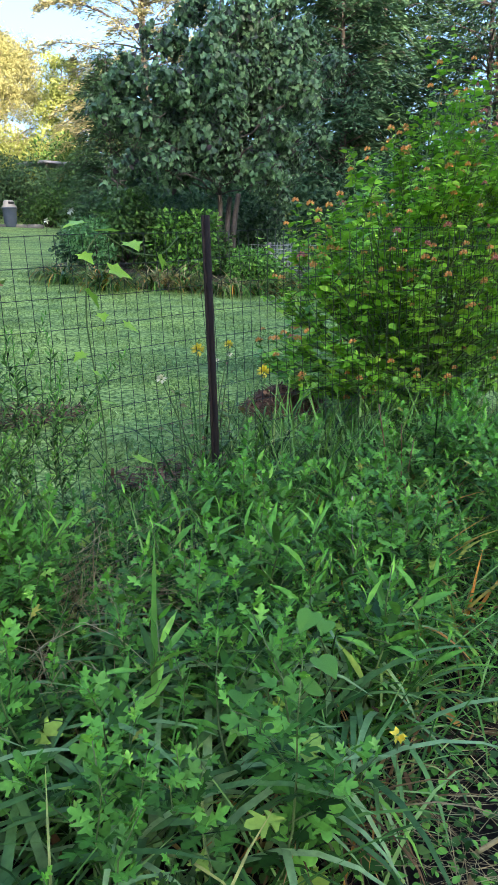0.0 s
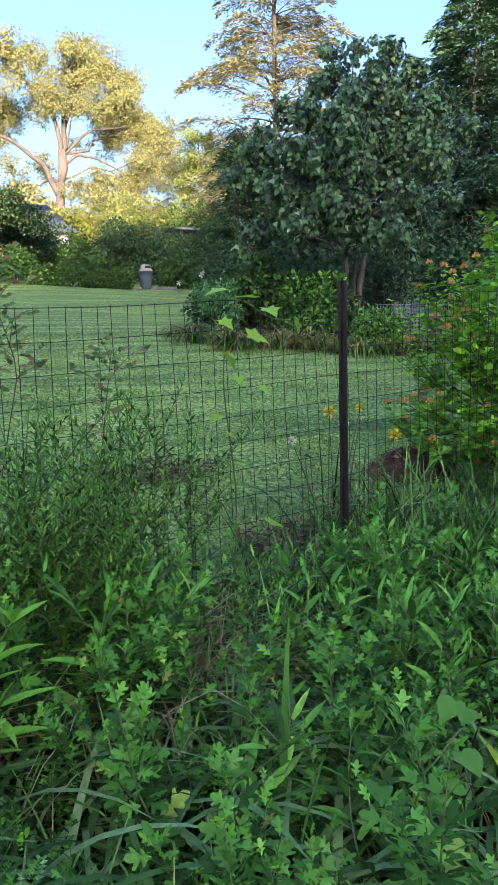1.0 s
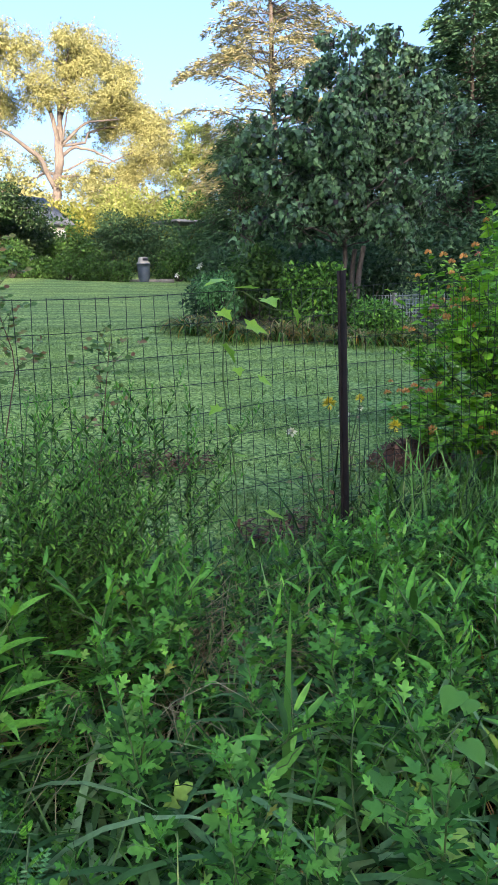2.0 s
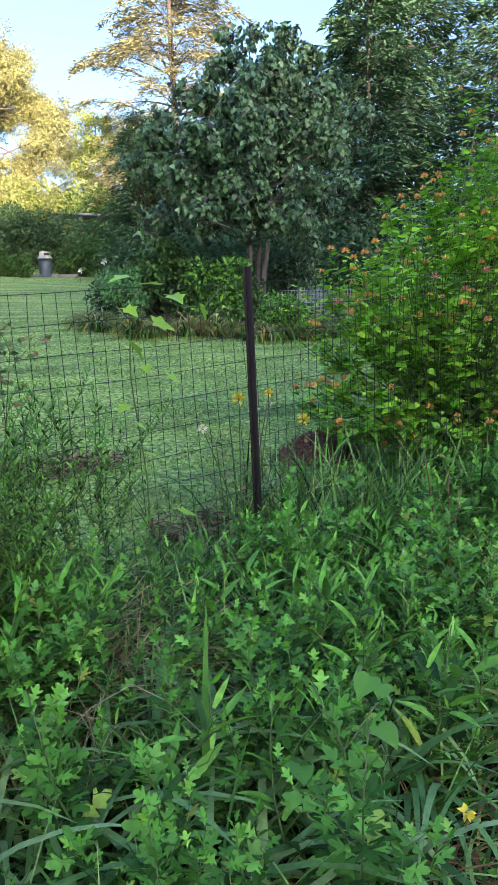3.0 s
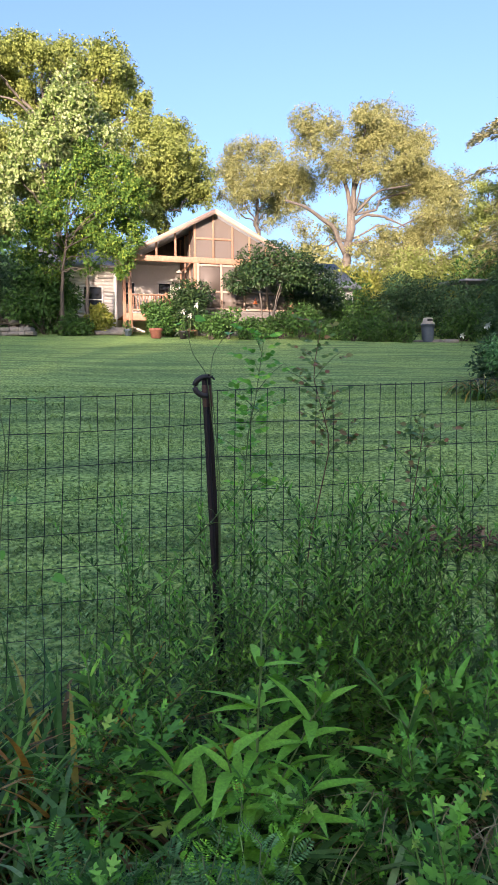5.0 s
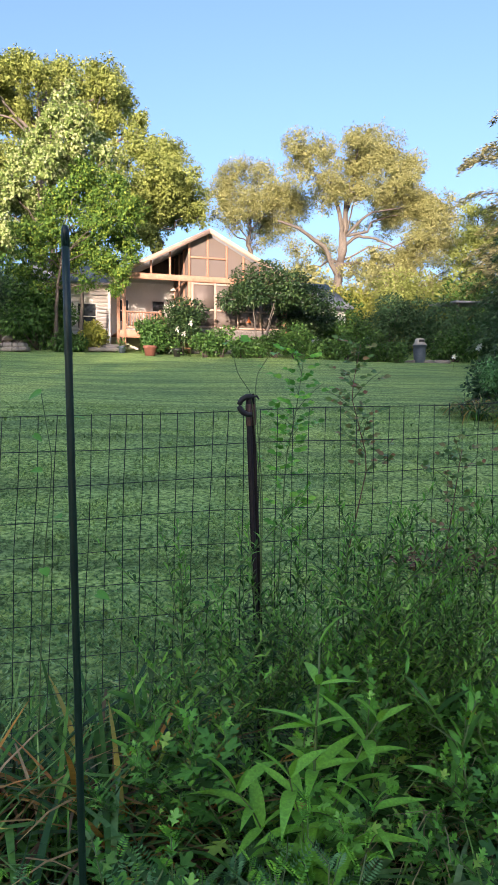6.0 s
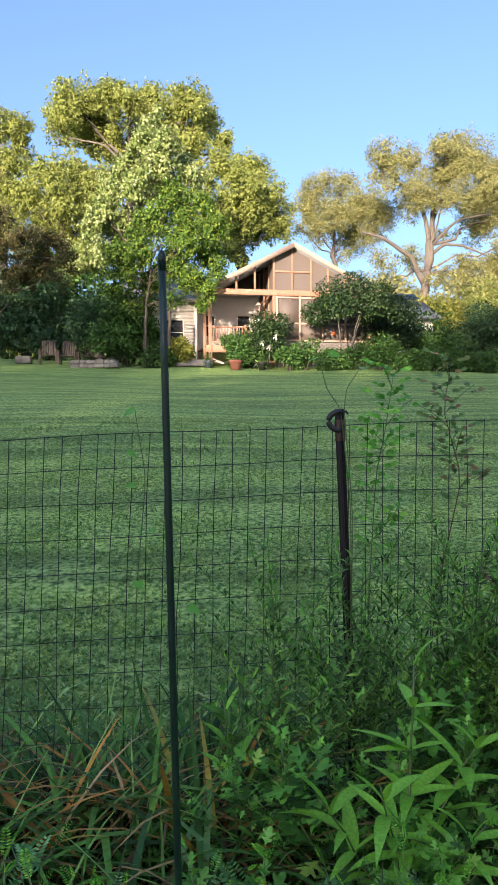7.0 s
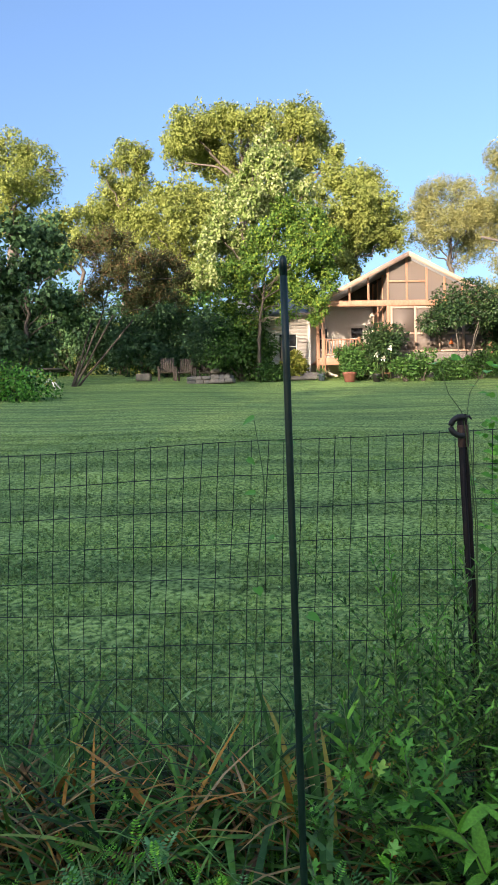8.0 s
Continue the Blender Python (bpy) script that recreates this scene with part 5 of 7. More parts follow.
def herb(seed, h, form, size, per_m, mat, stem_mat, lean=0.2, spread=1.0, branches=0, rise=0.35, low=0.08, r=0.0035):
    """Meshes of one weed: a stem with side shoots, and the leaves along them."""
    g = np.random.default_rng(seed)
    wood, pos, way, sc, tops = [], [], [], [], []
    shoots = [((0, 0, 0), (g.normal(0, lean * h), g.normal(0, lean * h), h), r, size, low)]
    for i in range(branches):
        f = g.uniform(0.25, 0.75)
        a = g.uniform(0, 2 * math.pi)
        b = np.array(shoots[0][1]) * f
        L = h * g.uniform(0.3, 0.5)
        shoots.append((b, b + np.array((math.cos(a) * L * 0.6, math.sin(a) * L * 0.6, L * 0.8)), r * 0.6, size * 0.85, 0.1))
    for p0, p1, rad, sz, lo in shoots:
        P = bend(p0, p1, 0.0, 6)
        P[1:-1, :2] += g.normal(0, 0.012, (4, 2))
        wood.append(tube(P, np.linspace(rad, rad * 0.4, 6), 4))
        L = np.linalg.norm(np.array(p1) - np.array(p0))
        n = max(4, int(L * per_m))
        s = np.linspace(lo, 1, n)
        k = np.minimum((s * 5).astype(int), 4)
        u = (s * 5 - k)[:, None]
        q = P[k] * (1 - u) + P[k + 1] * u
        a = np.arange(n) * 2.4 + g.uniform(0, 6)
        up = rise + 1.7 * s ** 3
        pos.append(q)
        tops.append(s > 0.86)
        way.append(np.stack([np.cos(a), np.sin(a), up + g.normal(0, 0.25, n)], 1))
        sc.append(sz * (1.2 - 0.7 * s ** 2) * g.uniform(0.75, 1.25, n))
    pos, way, sc = np.concatenate(pos), np.concatenate(way), np.concatenate(sc)
    pos = pos + unit(way) * (sc * 0.15)[:, None] * spread
    return (mesh_of("stem", *join(wood), stem_mat), mesh_of("leaves", *scatter(*form, pos, frames_for(way, None, 0.25), sc), mat, False, M_WEED_TOP, np.repeat(np.concatenate(tops), len(form[1]))))


def plant_of(name, label, meshes, x, y, turn=0, scale=1.0, group="", tilt=(0, 0)):
    t = thing(name, label, "plant", pose(x, y, gz(x, y) - 0.02, tilt[0], tilt[1], turn), group)
    t.scale = (scale, scale, scale)
    child("stem", meshes[0], t)["kind"] = "stuff"
    child("leaves", meshes[1], t)["kind"] = "stuff"
    return t


def weed_height(x, y):
    """How tall the weeds stand over the bank."""
    return 0.42 + 0.10 * math.sin(1.9 * x + 0.7) + 0.06 * math.sin(4.1 * x - 3 * y)


mug = [herb(100 + i, 0.5, LOBED, 0.06, 74, M_WEED, M_STEM, 0.15, 1.0, 2) for i in range(7)]
broad = [herb(130 + i, 0.42, NARROW, 0.10, 40, M_WEED, M_STEM, 0.2, 1.0, 2, 0.5) for i in range(5)]
aster = [herb(160 + i, 0.95, ASTER, 0.041, 98, M_WEED_DEEP, M_STEM, 0.08, 1.0, 9, 0.6) for i in range(5)]
g0 = np.random.default_rng(11)
for i in range(370):
    x, y = g0.uniform(-1.7, 3.4), g0.uniform(-1.45, -0.03)
    if x > 1.0 and y < -1.38:
        continue
    if 0.72 < x < 1.05 and -1.42 < y < -1.2:
        continue
    h = weed_height(x, y) * g0.uniform(0.75, 1.15)
    if -0.3 < x < 0.38 and -1.25 < y < -0.52:
        h *= 0.55
    if -1.7 < x < -0.35:
        if y > -0.8 and g0.random() < 0.75:
            continue
        h *= 0.7
    if g0.random() < (0.4 if x < -0.35 or x > 1.0 else 0.85):
        plant_of("mugwort", "green mugwort weed with deeply cut leaves", mug[g0.integers(7)], x, y, g0.uniform(0, 360), h / 0.5, "bank weeds", (g0.normal(0, 6), g0.normal(0, 6)))
    else:
        plant_of("smartweed", "green weed with narrow pointed leaves", broad[g0.integers(5)], x, y, g0.uniform(0, 360), h / 0.42, "bank weeds", (g0.normal(0, 7), g0.normal(0, 7)))
for i in range(34):
    x, y = g0.uniform(-1.35, -0.15), g0.uniform(-1.2, -0.78)
    h = g0.uniform(0.26, 0.36)
    plant_of("smartweed", "green weed with narrow pointed leaves", broad[g0.integers(5)], x, y, g0.uniform(0, 360), h / 0.42, "bank weeds", (g0.normal(0, 7), g0.normal(0, 7)))
for i in range(44):
    x, y = g0.uniform(-1.6, -0.3), g0.uniform(-1.4, -0.85)
    h = g0.uniform(0.2, 0.34)
    if i % 2:
        plant_of("mugwort", "green mugwort weed with deeply cut leaves", mug[g0.integers(7)], x, y, g0.uniform(0, 360), h / 0.5, "bank weeds", (g0.normal(0, 6), g0.normal(0, 6)))
    else:
        plant_of("smartweed", "green weed with narrow pointed leaves", broad[g0.integers(5)], x, y, g0.uniform(0, 360), h / 0.42, "bank weeds", (g0.normal(0, 7), g0.normal(0, 7)))
for i in range(64):
    x, y = g0.uniform(1.0, 3.2), g0.uniform(-0.95, -0.05)
    plant_of("mugwort", "green mugwort weed with deeply cut leaves", mug[g0.integers(7)], x, y, g0.uniform(0, 360), g0.uniform(0.75, 1.1), "bank weeds", (g0.normal(0, 8), g0.normal(0, 8)))
for i in range(32):
    x, y = g0.uniform(-0.3, 0.9), g0.uniform(-0.3, 0.02)
    plant_of("aster", "tall bushy aster weed with small narrow leaves", aster[g0.integers(5)], x, y, g0.uniform(0, 360), g0.uniform(0.75, 1.0), "fence asters", (g0.normal(0, 5), g0.normal(0, 5)))


def grass_stuff():
    n = 7000
    x, y = rng.uniform(-2.4, 4.6, n), rng.uniform(-1.5, 0.35, n)
    keep = ~((x < -0.3) & (rng.random(n) < 0.6)) & ~((x > 1.0) & (y < -1.4)) & ~((x > 0.9) & (rng.random(n) < 0.35))
    x, y = x[keep], y[keep]
    pos = np.stack([x, y, ground_z(x, y)], 1)
    tagged(new("bank_grass", mesh_of("bank_grass", *blades(pos, rng.uniform(0.2, 0.5, len(x)), 0.5), M_BLADE)), "long green grass among the weeds along the fence", "grass", kind="stuff")
    n = 170000
    y = 0.35 + 9.0 * rng.random(n) ** 1.5
    x = rng.uniform(-0.75, 1.0, n) * (y + 3.2) + 0.6
    pos = np.stack([x, y, ground_z(x, y) - 0.005], 1)
    tagged(new("lawn_grass", mesh_of("lawn_grass", *scatter(np.array([(-0.1, 0, 0), (0.1, 0, 0), (0, 1, 0.35)]), [(0, 1, 2)], pos, upright(n, 0.8), rng.uniform(0.022, 0.055, n) * (1 + 0.035 * y)), M_GRASS)),
           "short mown lawn grass behind the fence", "grass", kind="stuff")
    n = 120000
    y = 0.3 + 6.5 * rng.random(n) ** 1.6
    x = rng.uniform(-0.75, 0.9, n) * (y + 3.2) + 0.6
    patch = np.sin(x * 2.3 + 1.7 * np.sin(y * 1.1)) + np.sin(y * 3.1 + 1.3 * np.sin(x * 1.7)) + rng.normal(0, 0.8, n) - 0.35 * y - 0.4 * np.maximum(x - 0.5, 0) + 1.0
    x, y = x[patch > 0], y[patch > 0]
    n = len(x)
    pos = np.stack([x, y, ground_z(x, y) + rng.uniform(0.0, 0.045, n)], 1)
    tagged(new("ground_ivy", mesh_of("ground_ivy", *scatter(*RHOMB, pos, upright(n, 2.2), rng.uniform(0.012, 0.03, n)), M_CLOVER)),
           "low ground ivy and clover growing through the lawn", "ground cover", kind="stuff")


grass_stuff()

steel_post("tall rusty brown steel fence post", 1.60, -0.005, 1.27, -1.0, 4)
leaning = steel_post("leaning rusty steel fence post with a black hose loop", 0.0, -0.005, 1.2, -2.2, -20)
child("sleeve", mesh_of("sleeve", *join([box(-0.0145, 0.0145, -0.0055, 0.0115, 1.355, 1.42, 0.002), box(-0.005, 0.005, -0.0315, -0.006, 1.355, 1.42, 0.002)]), M_RUST_LIGHT), leaning, "bare orange-brown rust near the top")


def green_stake():
    t = thing("garden_stake", "tall thin green plastic-coated garden stake", "stake", pose(-0.43, -1.0, gz(-0.43, -1.0) - 0.1, 0, -0.9, 0))
    z = np.linspace(0, 1.635, 12)
    child("rod", mesh_of("rod", *tube(np.stack([0 * z, 0 * z, z], 1), np.full(12, 0.0058), 10), M_STAKE, True), t)
    V, F = lathe([(0.0, 0.012), (0.004, 0.01), (0.006, 0.004), (0.006, -0.02), (0.0058, -0.02)], 10)
    child("tip_cap", mesh_of("tip_cap", V + np.array((0, 0, 1.635)), F, M_STAKE, True), t)
    for k in range(22):
        V, F = lathe([(0.0058, -0.003), (0.0063, 0.0), (0.0058, 0.003)], 10)
        child("ridge", mesh_of("ridge", V + np.array((0, 0, 0.2 + k * 0.063)), F, M_STAKE, True), t)


green_stake()

# ---- things on the lawn and by the house ----


def trash_bin(x, y):
    t = thing("trash_bin", "blue-grey plastic bin with a cream flap lid", "trash can", pose(x, y, gz(x, y) - 0.01))
    child("body", mesh_of("body", *lathe([(0, 0), (0.21, 0.0), (0.22, 0.03), (0.25, 0.5), (0.265, 0.66), (0.28, 0.66), (0.28, 0.7), (0.24, 0.7)], 24), M_CAN, True), t)
    child("lid", mesh_of("lid", *lathe([(0.275, 0.7), (0.27, 0.74), (0.2, 0.80), (0.19, 0.93), (0.15, 0.955), (0, 0.96)], 24), M_LID, True), t, "cream plastic lid")
    child("flap", mesh_of("flap", *box(-0.11, 0.11, -0.215, -0.19, 0.82, 0.9, 0.005), M_HOSE), t, "dark swing flap")


trash_bin(11.25, 24.2)


def terracotta_pot(x, y, r, h, mat, label, leafy=0):
    t = thing("plant_pot", label, "plant pot", pose(x, y, gz(x, y) - 0.01), "plant pots")
    child("pot", mesh_of("pot", *lathe([(0, 0), (r * 0.72, 0), (r * 0.95, h * 0.75), (r * 1.04, h * 0.78), (r * 1.06, h), (r * 0.96, h), (r * 0.9, h * 0.8), (0, h * 0.8)], 22), mat, True), t)
    if leafy:
        n = leafy
        d = unit(rng.normal(0, 1, (n, 3)) * (1, 1, 0.6) + (0, 0, 0.5))
        child("foliage", mesh_of("foliage", *scatter(*RHOMB, np.array((0, 0, h * 0.85)) + d * rng.uniform(0.05, 0.3, (n, 1)), frames_for(d, None, 0.4), rng.uniform(0.08, 0.16, n)), M_SHRUB), t)


terracotta_pot(0.65, 23.6, 0.24, 0.36, M_TERRA, "brick-red terracotta pot on the lawn's edge", 120)
terracotta_pot(1.65, 24.0, 0.16, 0.3, M_HOSE, "black plastic plant pot by the bed", 60)
terracotta_pot(-0.35, 24.6, 0.14, 0.26, M_CAN, "small blue-grey plant pot by the bed", 60)


def garden_chair(x, y, turn):
    """A slatted garden chair with a raked back."""
    t = thing("garden_chair", "dark weathered wooden garden chair under the trees", "chair", pose(x, y, gz(x, y), 0, 0, turn), "garden chairs")
    for i in range(5):
        child("seat_slat", mesh_of("seat_slat", *box(-0.28, 0.28, -0.25 + i * 0.1, -0.17 + i * 0.1, 0.34, 0.36, 0.004), M_WOODGREY), t)
    for i in range(6):
        V, F = box(-0.28 + i * 0.095, -0.2 + i * 0.095, 0.22, 0.24, 0.36, 1.0, 0.004)
        V[:, 1] += (V[:, 2] - 0.36) * 0.35
        child("back_slat", mesh_of("back_slat", V, F, M_WOODGREY), t)
    for a in (-1, 1):
        child("arm", mesh_of("arm", *box(a * 0.33 - 0.05, a * 0.33 + 0.05, -0.32, 0.32, 0.56, 0.585, 0.006), M_WOODGREY), t)
        for v in (-0.28, 0.24):
            child("leg", mesh_of("leg", *box(a * 0.32 - 0.03, a * 0.32 + 0.03, v - 0.03, v + 0.03, 0, 0.558, 0.005), M_WOODGREY), t)


for x, y, a in ((-6.75, 26.6, 8), (-5.95, 26.5, 0), (-5.1, 26.4, -10)):
    garden_chair(x, y, a)


def stone_bench():
    t = thing("stone_planter_wall", "low dry-stacked grey stone wall on the lawn", "stone wall", pose(-4.6, 24.7, gz(-4.6, 24.7), 0, 0, -14))
    g = np.random.default_rng(5)
    for r in range(2):
        u = -0.95
        while u < 0.85:
            w = g.uniform(0.22, 0.42)
            V, F = box(u, u + w - 0.015, -0.2 + g.uniform(-0.02, 0.02), 0.2, r * 0.15, r * 0.15 + 0.145, 0.02)
            V += g.normal(0, 0.006, V.shape)
            child("stone", mesh_of("stone", V, F, M_STONE), t)
            u += w
    p = thing("rock_pile", "heap of pale field stones beside the garden chairs", "rocks", pose(-4.5, 26.0, gz(-4.5, 26.0)))
    for i in range(9):
        V, F = lathe([(0.02, 0), (0.16, 0.03), (0.17, 0.12), (0.1, 0.2), (0.01, 0.22)], 9)
        V = V * g.uniform(0.7, 1.3, 3) + g.normal(0, 0.012, V.shape) + np.array((g.uniform(-0.4, 0.4), g.uniform(-0.25, 0.25), (i // 4) * 0.16))
        child("stone", mesh_of("stone", V, F, M_STONE), p)
    b = thing("stone_block", "pale stone block at the end of the chair row", "stone", pose(-7.7, 26.5, gz(-7.7, 26.5)))
    child("block", mesh_of("block", *box(-0.3, 0.3, -0.2, 0.2, 0, 0.3, 0.04), M_STONE), b)


stone_bench()


def garden_table(x, y):
    t = thing("garden_table", "round garden table with white splayed legs", "table", pose(x, y, gz(x, y)))
    child("tabletop", mesh_of("tabletop", *lathe([(0, 0.68), (0.5, 0.68), (0.53, 0.7), (0.53, 0.72), (0.5, 0.735), (0, 0.735)], 26), M_WOODGREY), t)
    for i in range(4):
        a = math.pi / 4 + i * math.pi / 2
        child("leg", mesh_of("leg", *tube([(0.05 * math.cos(a), 0.05 * math.sin(a), 0.40), (0.42 * math.cos(a), 0.42 * math.sin(a), 0.0)], (0.022, 0.022), 6), M_WHITE), t)
    child("column", mesh_of("column", *tube([(0, 0, 0.36), (0, 0, 0.69)], (0.035, 0.035), 8), M_WHITE), t)


garden_table(-9.9, 21.9)


def steps():
    t = thing("garden_steps", "low grey stone steps beside the porch", "steps", pose(-0.9, 25.4, gz(-0.9, 25.4) - 0.02))
    for i in range(2):
        child("step", mesh_of("step", *box(-0.7, 0.7, -0.4 + i * 0.35, -0.02 + i * 0.35, 0, 0.15 + i * 0.15, 0.02), M_STONE), t)


steps()


def flower_white(x, y, z):
    t = thing("white_flower_head", "large white hibiscus bloom beside the bed", "flower", pose(x, y, gz(x, y)), "white blooms")
    child("stem", mesh_of("stem", *tube([(0, 0, 0), (0.03, 0, z * 0.6), (0, 0, z)], (0.012, 0.01, 0.007), 5), M_STEM), t)
    for i in range(5):
        a = i * 1.256
        child("petal", mesh_of("petal", *scatter(*OVAL, np.array([(0, 0, z)]), frames_for(np.array([(math.cos(a), -0.8 + 0.0 * a, math.sin(a))]), None, 0.2), [0.16]), M_PETALW), t)


flower_white(11.4, 21.6, 0.42)
flower_white(12.1, 21.2, 0.75)
flower_white(12.35, 21.5, 0.8)
for x, z in ((1.7, 1.0), (1.95, 0.85), (2.2, 1.25)):
    flower_white(x, 24.55, z)


def stone_edging():
    t = thing("paving_edge", "low grey paving edge along the far side of the lawn", "edging", pose(10.6, 24.5, gz(10.6, 24.5), 0, 0, -22))
    for i in range(6):
        child("slab", mesh_of("slab", *box(-1.8 + i * 0.62, -1.2 + i * 0.62, -0.15, 0.6, -0.08, 0.06, 0.015), M_STONE), t)
    b = thing("tarp_sheet", "crumpled blue-green tarp by the bin", "tarp", pose(9.6, 24.7, gz(9.6, 24.7) + 0.05, 20, 10, 30))
    X, Y = np.meshgrid(np.linspace(-0.4, 0.4, 9), np.linspace(-0.25, 0.25, 7))
    Z = 0.12 + 0.1 * np.sin(5 * X) * np.cos(7 * Y) + 0.03 * np.sin(17 * X + 9 * Y)
    V = np.stack([X, Y, Z], 2).reshape(-1, 3)
    F = [(j * 9 + i, j * 9 + i + 1, (j + 1) * 9 + i + 1, (j + 1) * 9 + i) for j in range(6) for i in range(8)]
    child("sheet", mesh_of("sheet", V, F, M_TARP, True), b)
    s = thing("carport_roof", "long pale metal roof of an open shed behind the shrubs", "shed", pose(16.0, 28.5, gz(16.0, 28.5)))
    V, F = box(-1.8, 1.8, -1.4, 1.4, 2.5, 2.6, 0.01)
    V[:, 2] += V[:, 1] * 0.08
    child("roof_sheet", mesh_of("roof_sheet", V, F, M_TIN), s)
    for u in (-1.6, 1.6):
        for v in (-1.2, 1.2):
            child("post", mesh_of("post", *box(u - 0.05, u + 0.05, v - 0.05, v + 0.05, -0.05, 2.49 + v * 0.08, 0.008), M_WOODGREY), s)


stone_edging()

# ---- bed under the redbud ----


def strap_clump(seed, n, L, dead=0.15, kinds=(1, 2, 2, 3), dead_mat=M_DRY):
    """A fountain of long strap leaves: the green and the dead ones."""
    def part_of(m, mat, curved):
        a = rng.uniform(0, 2 * np.pi, m)
        pos = np.stack([0.05 * np.cos(a), 0.05 * np.sin(a), np.zeros(m)], 1)
        V, F = blades(pos, rng.uniform(0.5, 1.15, m) * L, 0.7, curved, STRAPS if mat is M_STRAP else BLADES)
        return mesh_of("leaves", V, F, mat)
    return part_of(n, M_STRAP, kinds), part_of(max(2, int(n * dead)), dead_mat, (1, 2, 3, 4))


def lily(meshes, x, y, scale, label, group):
    t = thing("daylily_clump", label, "plant", pose(x, y, gz(x, y) - 0.01, 0, 0, rng.uniform(0, 360)), group)
    t.scale = (scale,) * 3
    child("leaf_fountain", meshes[0], t)["kind"] = "stuff"
    child("dead_leaves", meshes[1], t, "brown withered strap leaves")["kind"] = "stuff"


def planted_bed():
    """Dark sheet for shaded ground under the redbud, daylily edge back to the trees."""
    front = [(5.5, 9.6), (5.3, 8.4), (5.35, 7.6), (5.9, 6.9), (6.7, 6.65), (7.5, 6.3), (8.3, 6.25), (9.2, 6.6), (10.0, 7.4), (12.5, 7.6), (15.0, 8.5)]
    V, F, n = [], [], 14
    for x, y in front:
        for k in range(n):
            f = k / (n - 1)
            px, py = x + 0.75 * (12.8 - y) * f, y + (12.8 - y) * f
            V.append((px, py, gz(px, py) + 0.02))
    for i in range(len(front) - 1):
        for k in range(n - 1):
            p = i * n + k
            F += [(p, p + n, p + n + 1), (p, p + n + 1, p + 1)]
    tagged(new("planting_bed", mesh_of("planting_bed", np.array(V), F, M_BED_SHADE, True)), "planting bed ground under the redbud, coloured dark for deep shade", "garden bed", kind="structure")


planted_bed()
lilies = [strap_clump(i, 90, 0.6, (0.15, 0.15, 0.5, 0.7)[i], (2, 3, 3), M_THATCH) for i in range(4)]
edge = [(5.15, 8.4), (5.15, 7.8), (5.25, 7.25), (5.5, 6.95), (5.9, 6.8), (6.3, 6.7), (6.7, 6.55), (7.1, 6.35), (7.5, 6.2), (7.9, 6.1), (8.3, 6.15), (8.7, 6.3)]
for i, (x, y) in enumerate(edge):
    for k in range(3):
        lily(lilies[(i + k) % 2 + (2 if 4 <= i <= 7 else 0)], x + 0.18 * k + rng.normal(0, 0.08), y + 0.32 * k + rng.normal(0, 0.08), rng.uniform(0.85, 1.3), "clump of arching daylily leaves edging the bed", "bed daylilies")
for i, (x, y, h) in enumerate([(8.7, 7.3, 0.5)]):
    n = 900
    px, py = rng.normal(0, 0.2, n), rng.normal(0, 0.2, n)
    t = thing("tall_grass_clump", "feathery clump of tall pale green grass in the bed", "grass", pose(x, y, gz(x, y)), "bed grasses")
    child("blade_tuft", mesh_of("blade_tuft", *blades(np.stack([px, py, 0 * px], 1), rng.uniform(0.5, 1.0, n) * h, 0.25, (0, 1)), M_BLADE), t)["kind"] = "stuff"


def wire_cage():
    """Low white wire panels round the vegetable patch."""
    t = thing("wire_cage", "pale welded wire panels on a grey post in shade", "fence", pose(9.35, 8.6, gz(9.35, 8.6), 0, 0, -2))
    for k, (u0, u1, v) in enumerate(((0.0, 1.25, 0.0), (0.75, 2.6, 0.35))):
        for i in range(int((u1 - u0) / 0.08)):
            u = u0 + i * 0.08
            child("upright_wire", mesh_of("upright_wire", *tube([(u, v, 0), (u + 0.01, v, 0.68 + 0.06 * k)], (0.005, 0.005), 3), M_GALV), t)
        for j in range(8):
            z = 0.08 + j * 0.085 + 0.015 * k
            child("cross_wire", mesh_of("cross_wire", *tube([(u0, v - 0.008, z), ((u0 + u1) / 2, v - 0.008, z - 0.02), (u1, v - 0.008, z + 0.02)], (0.005,) * 3, 3), M_GALV), t)
    child("post", mesh_of("post", *box(0.46, 0.52, -0.1, -0.04, -0.05, 0.72, 0.01), M_STONE), t, "grey weathered post")
    r = thing("flagstones", "flat grey flagstones by the wire panels", "stones", pose(10.0, 7.6, gz(10.0, 7.6), 0, 0, 10))
    g = np.random.default_rng(9)
    for i in range(7):
        V, F = box(-0.35, 0.35, -0.25, 0.25, 0, 0.09, 0.025)
        V[:, :2] += g.normal(0, 0.04, (len(V), 2))
        V += np.array((g.uniform(-0.8, 0.9), g.uniform(-0.7, 0.8), 0.0))
        child("stone", mesh_of("stone", V, F, M_STONE), r)


wire_cage()


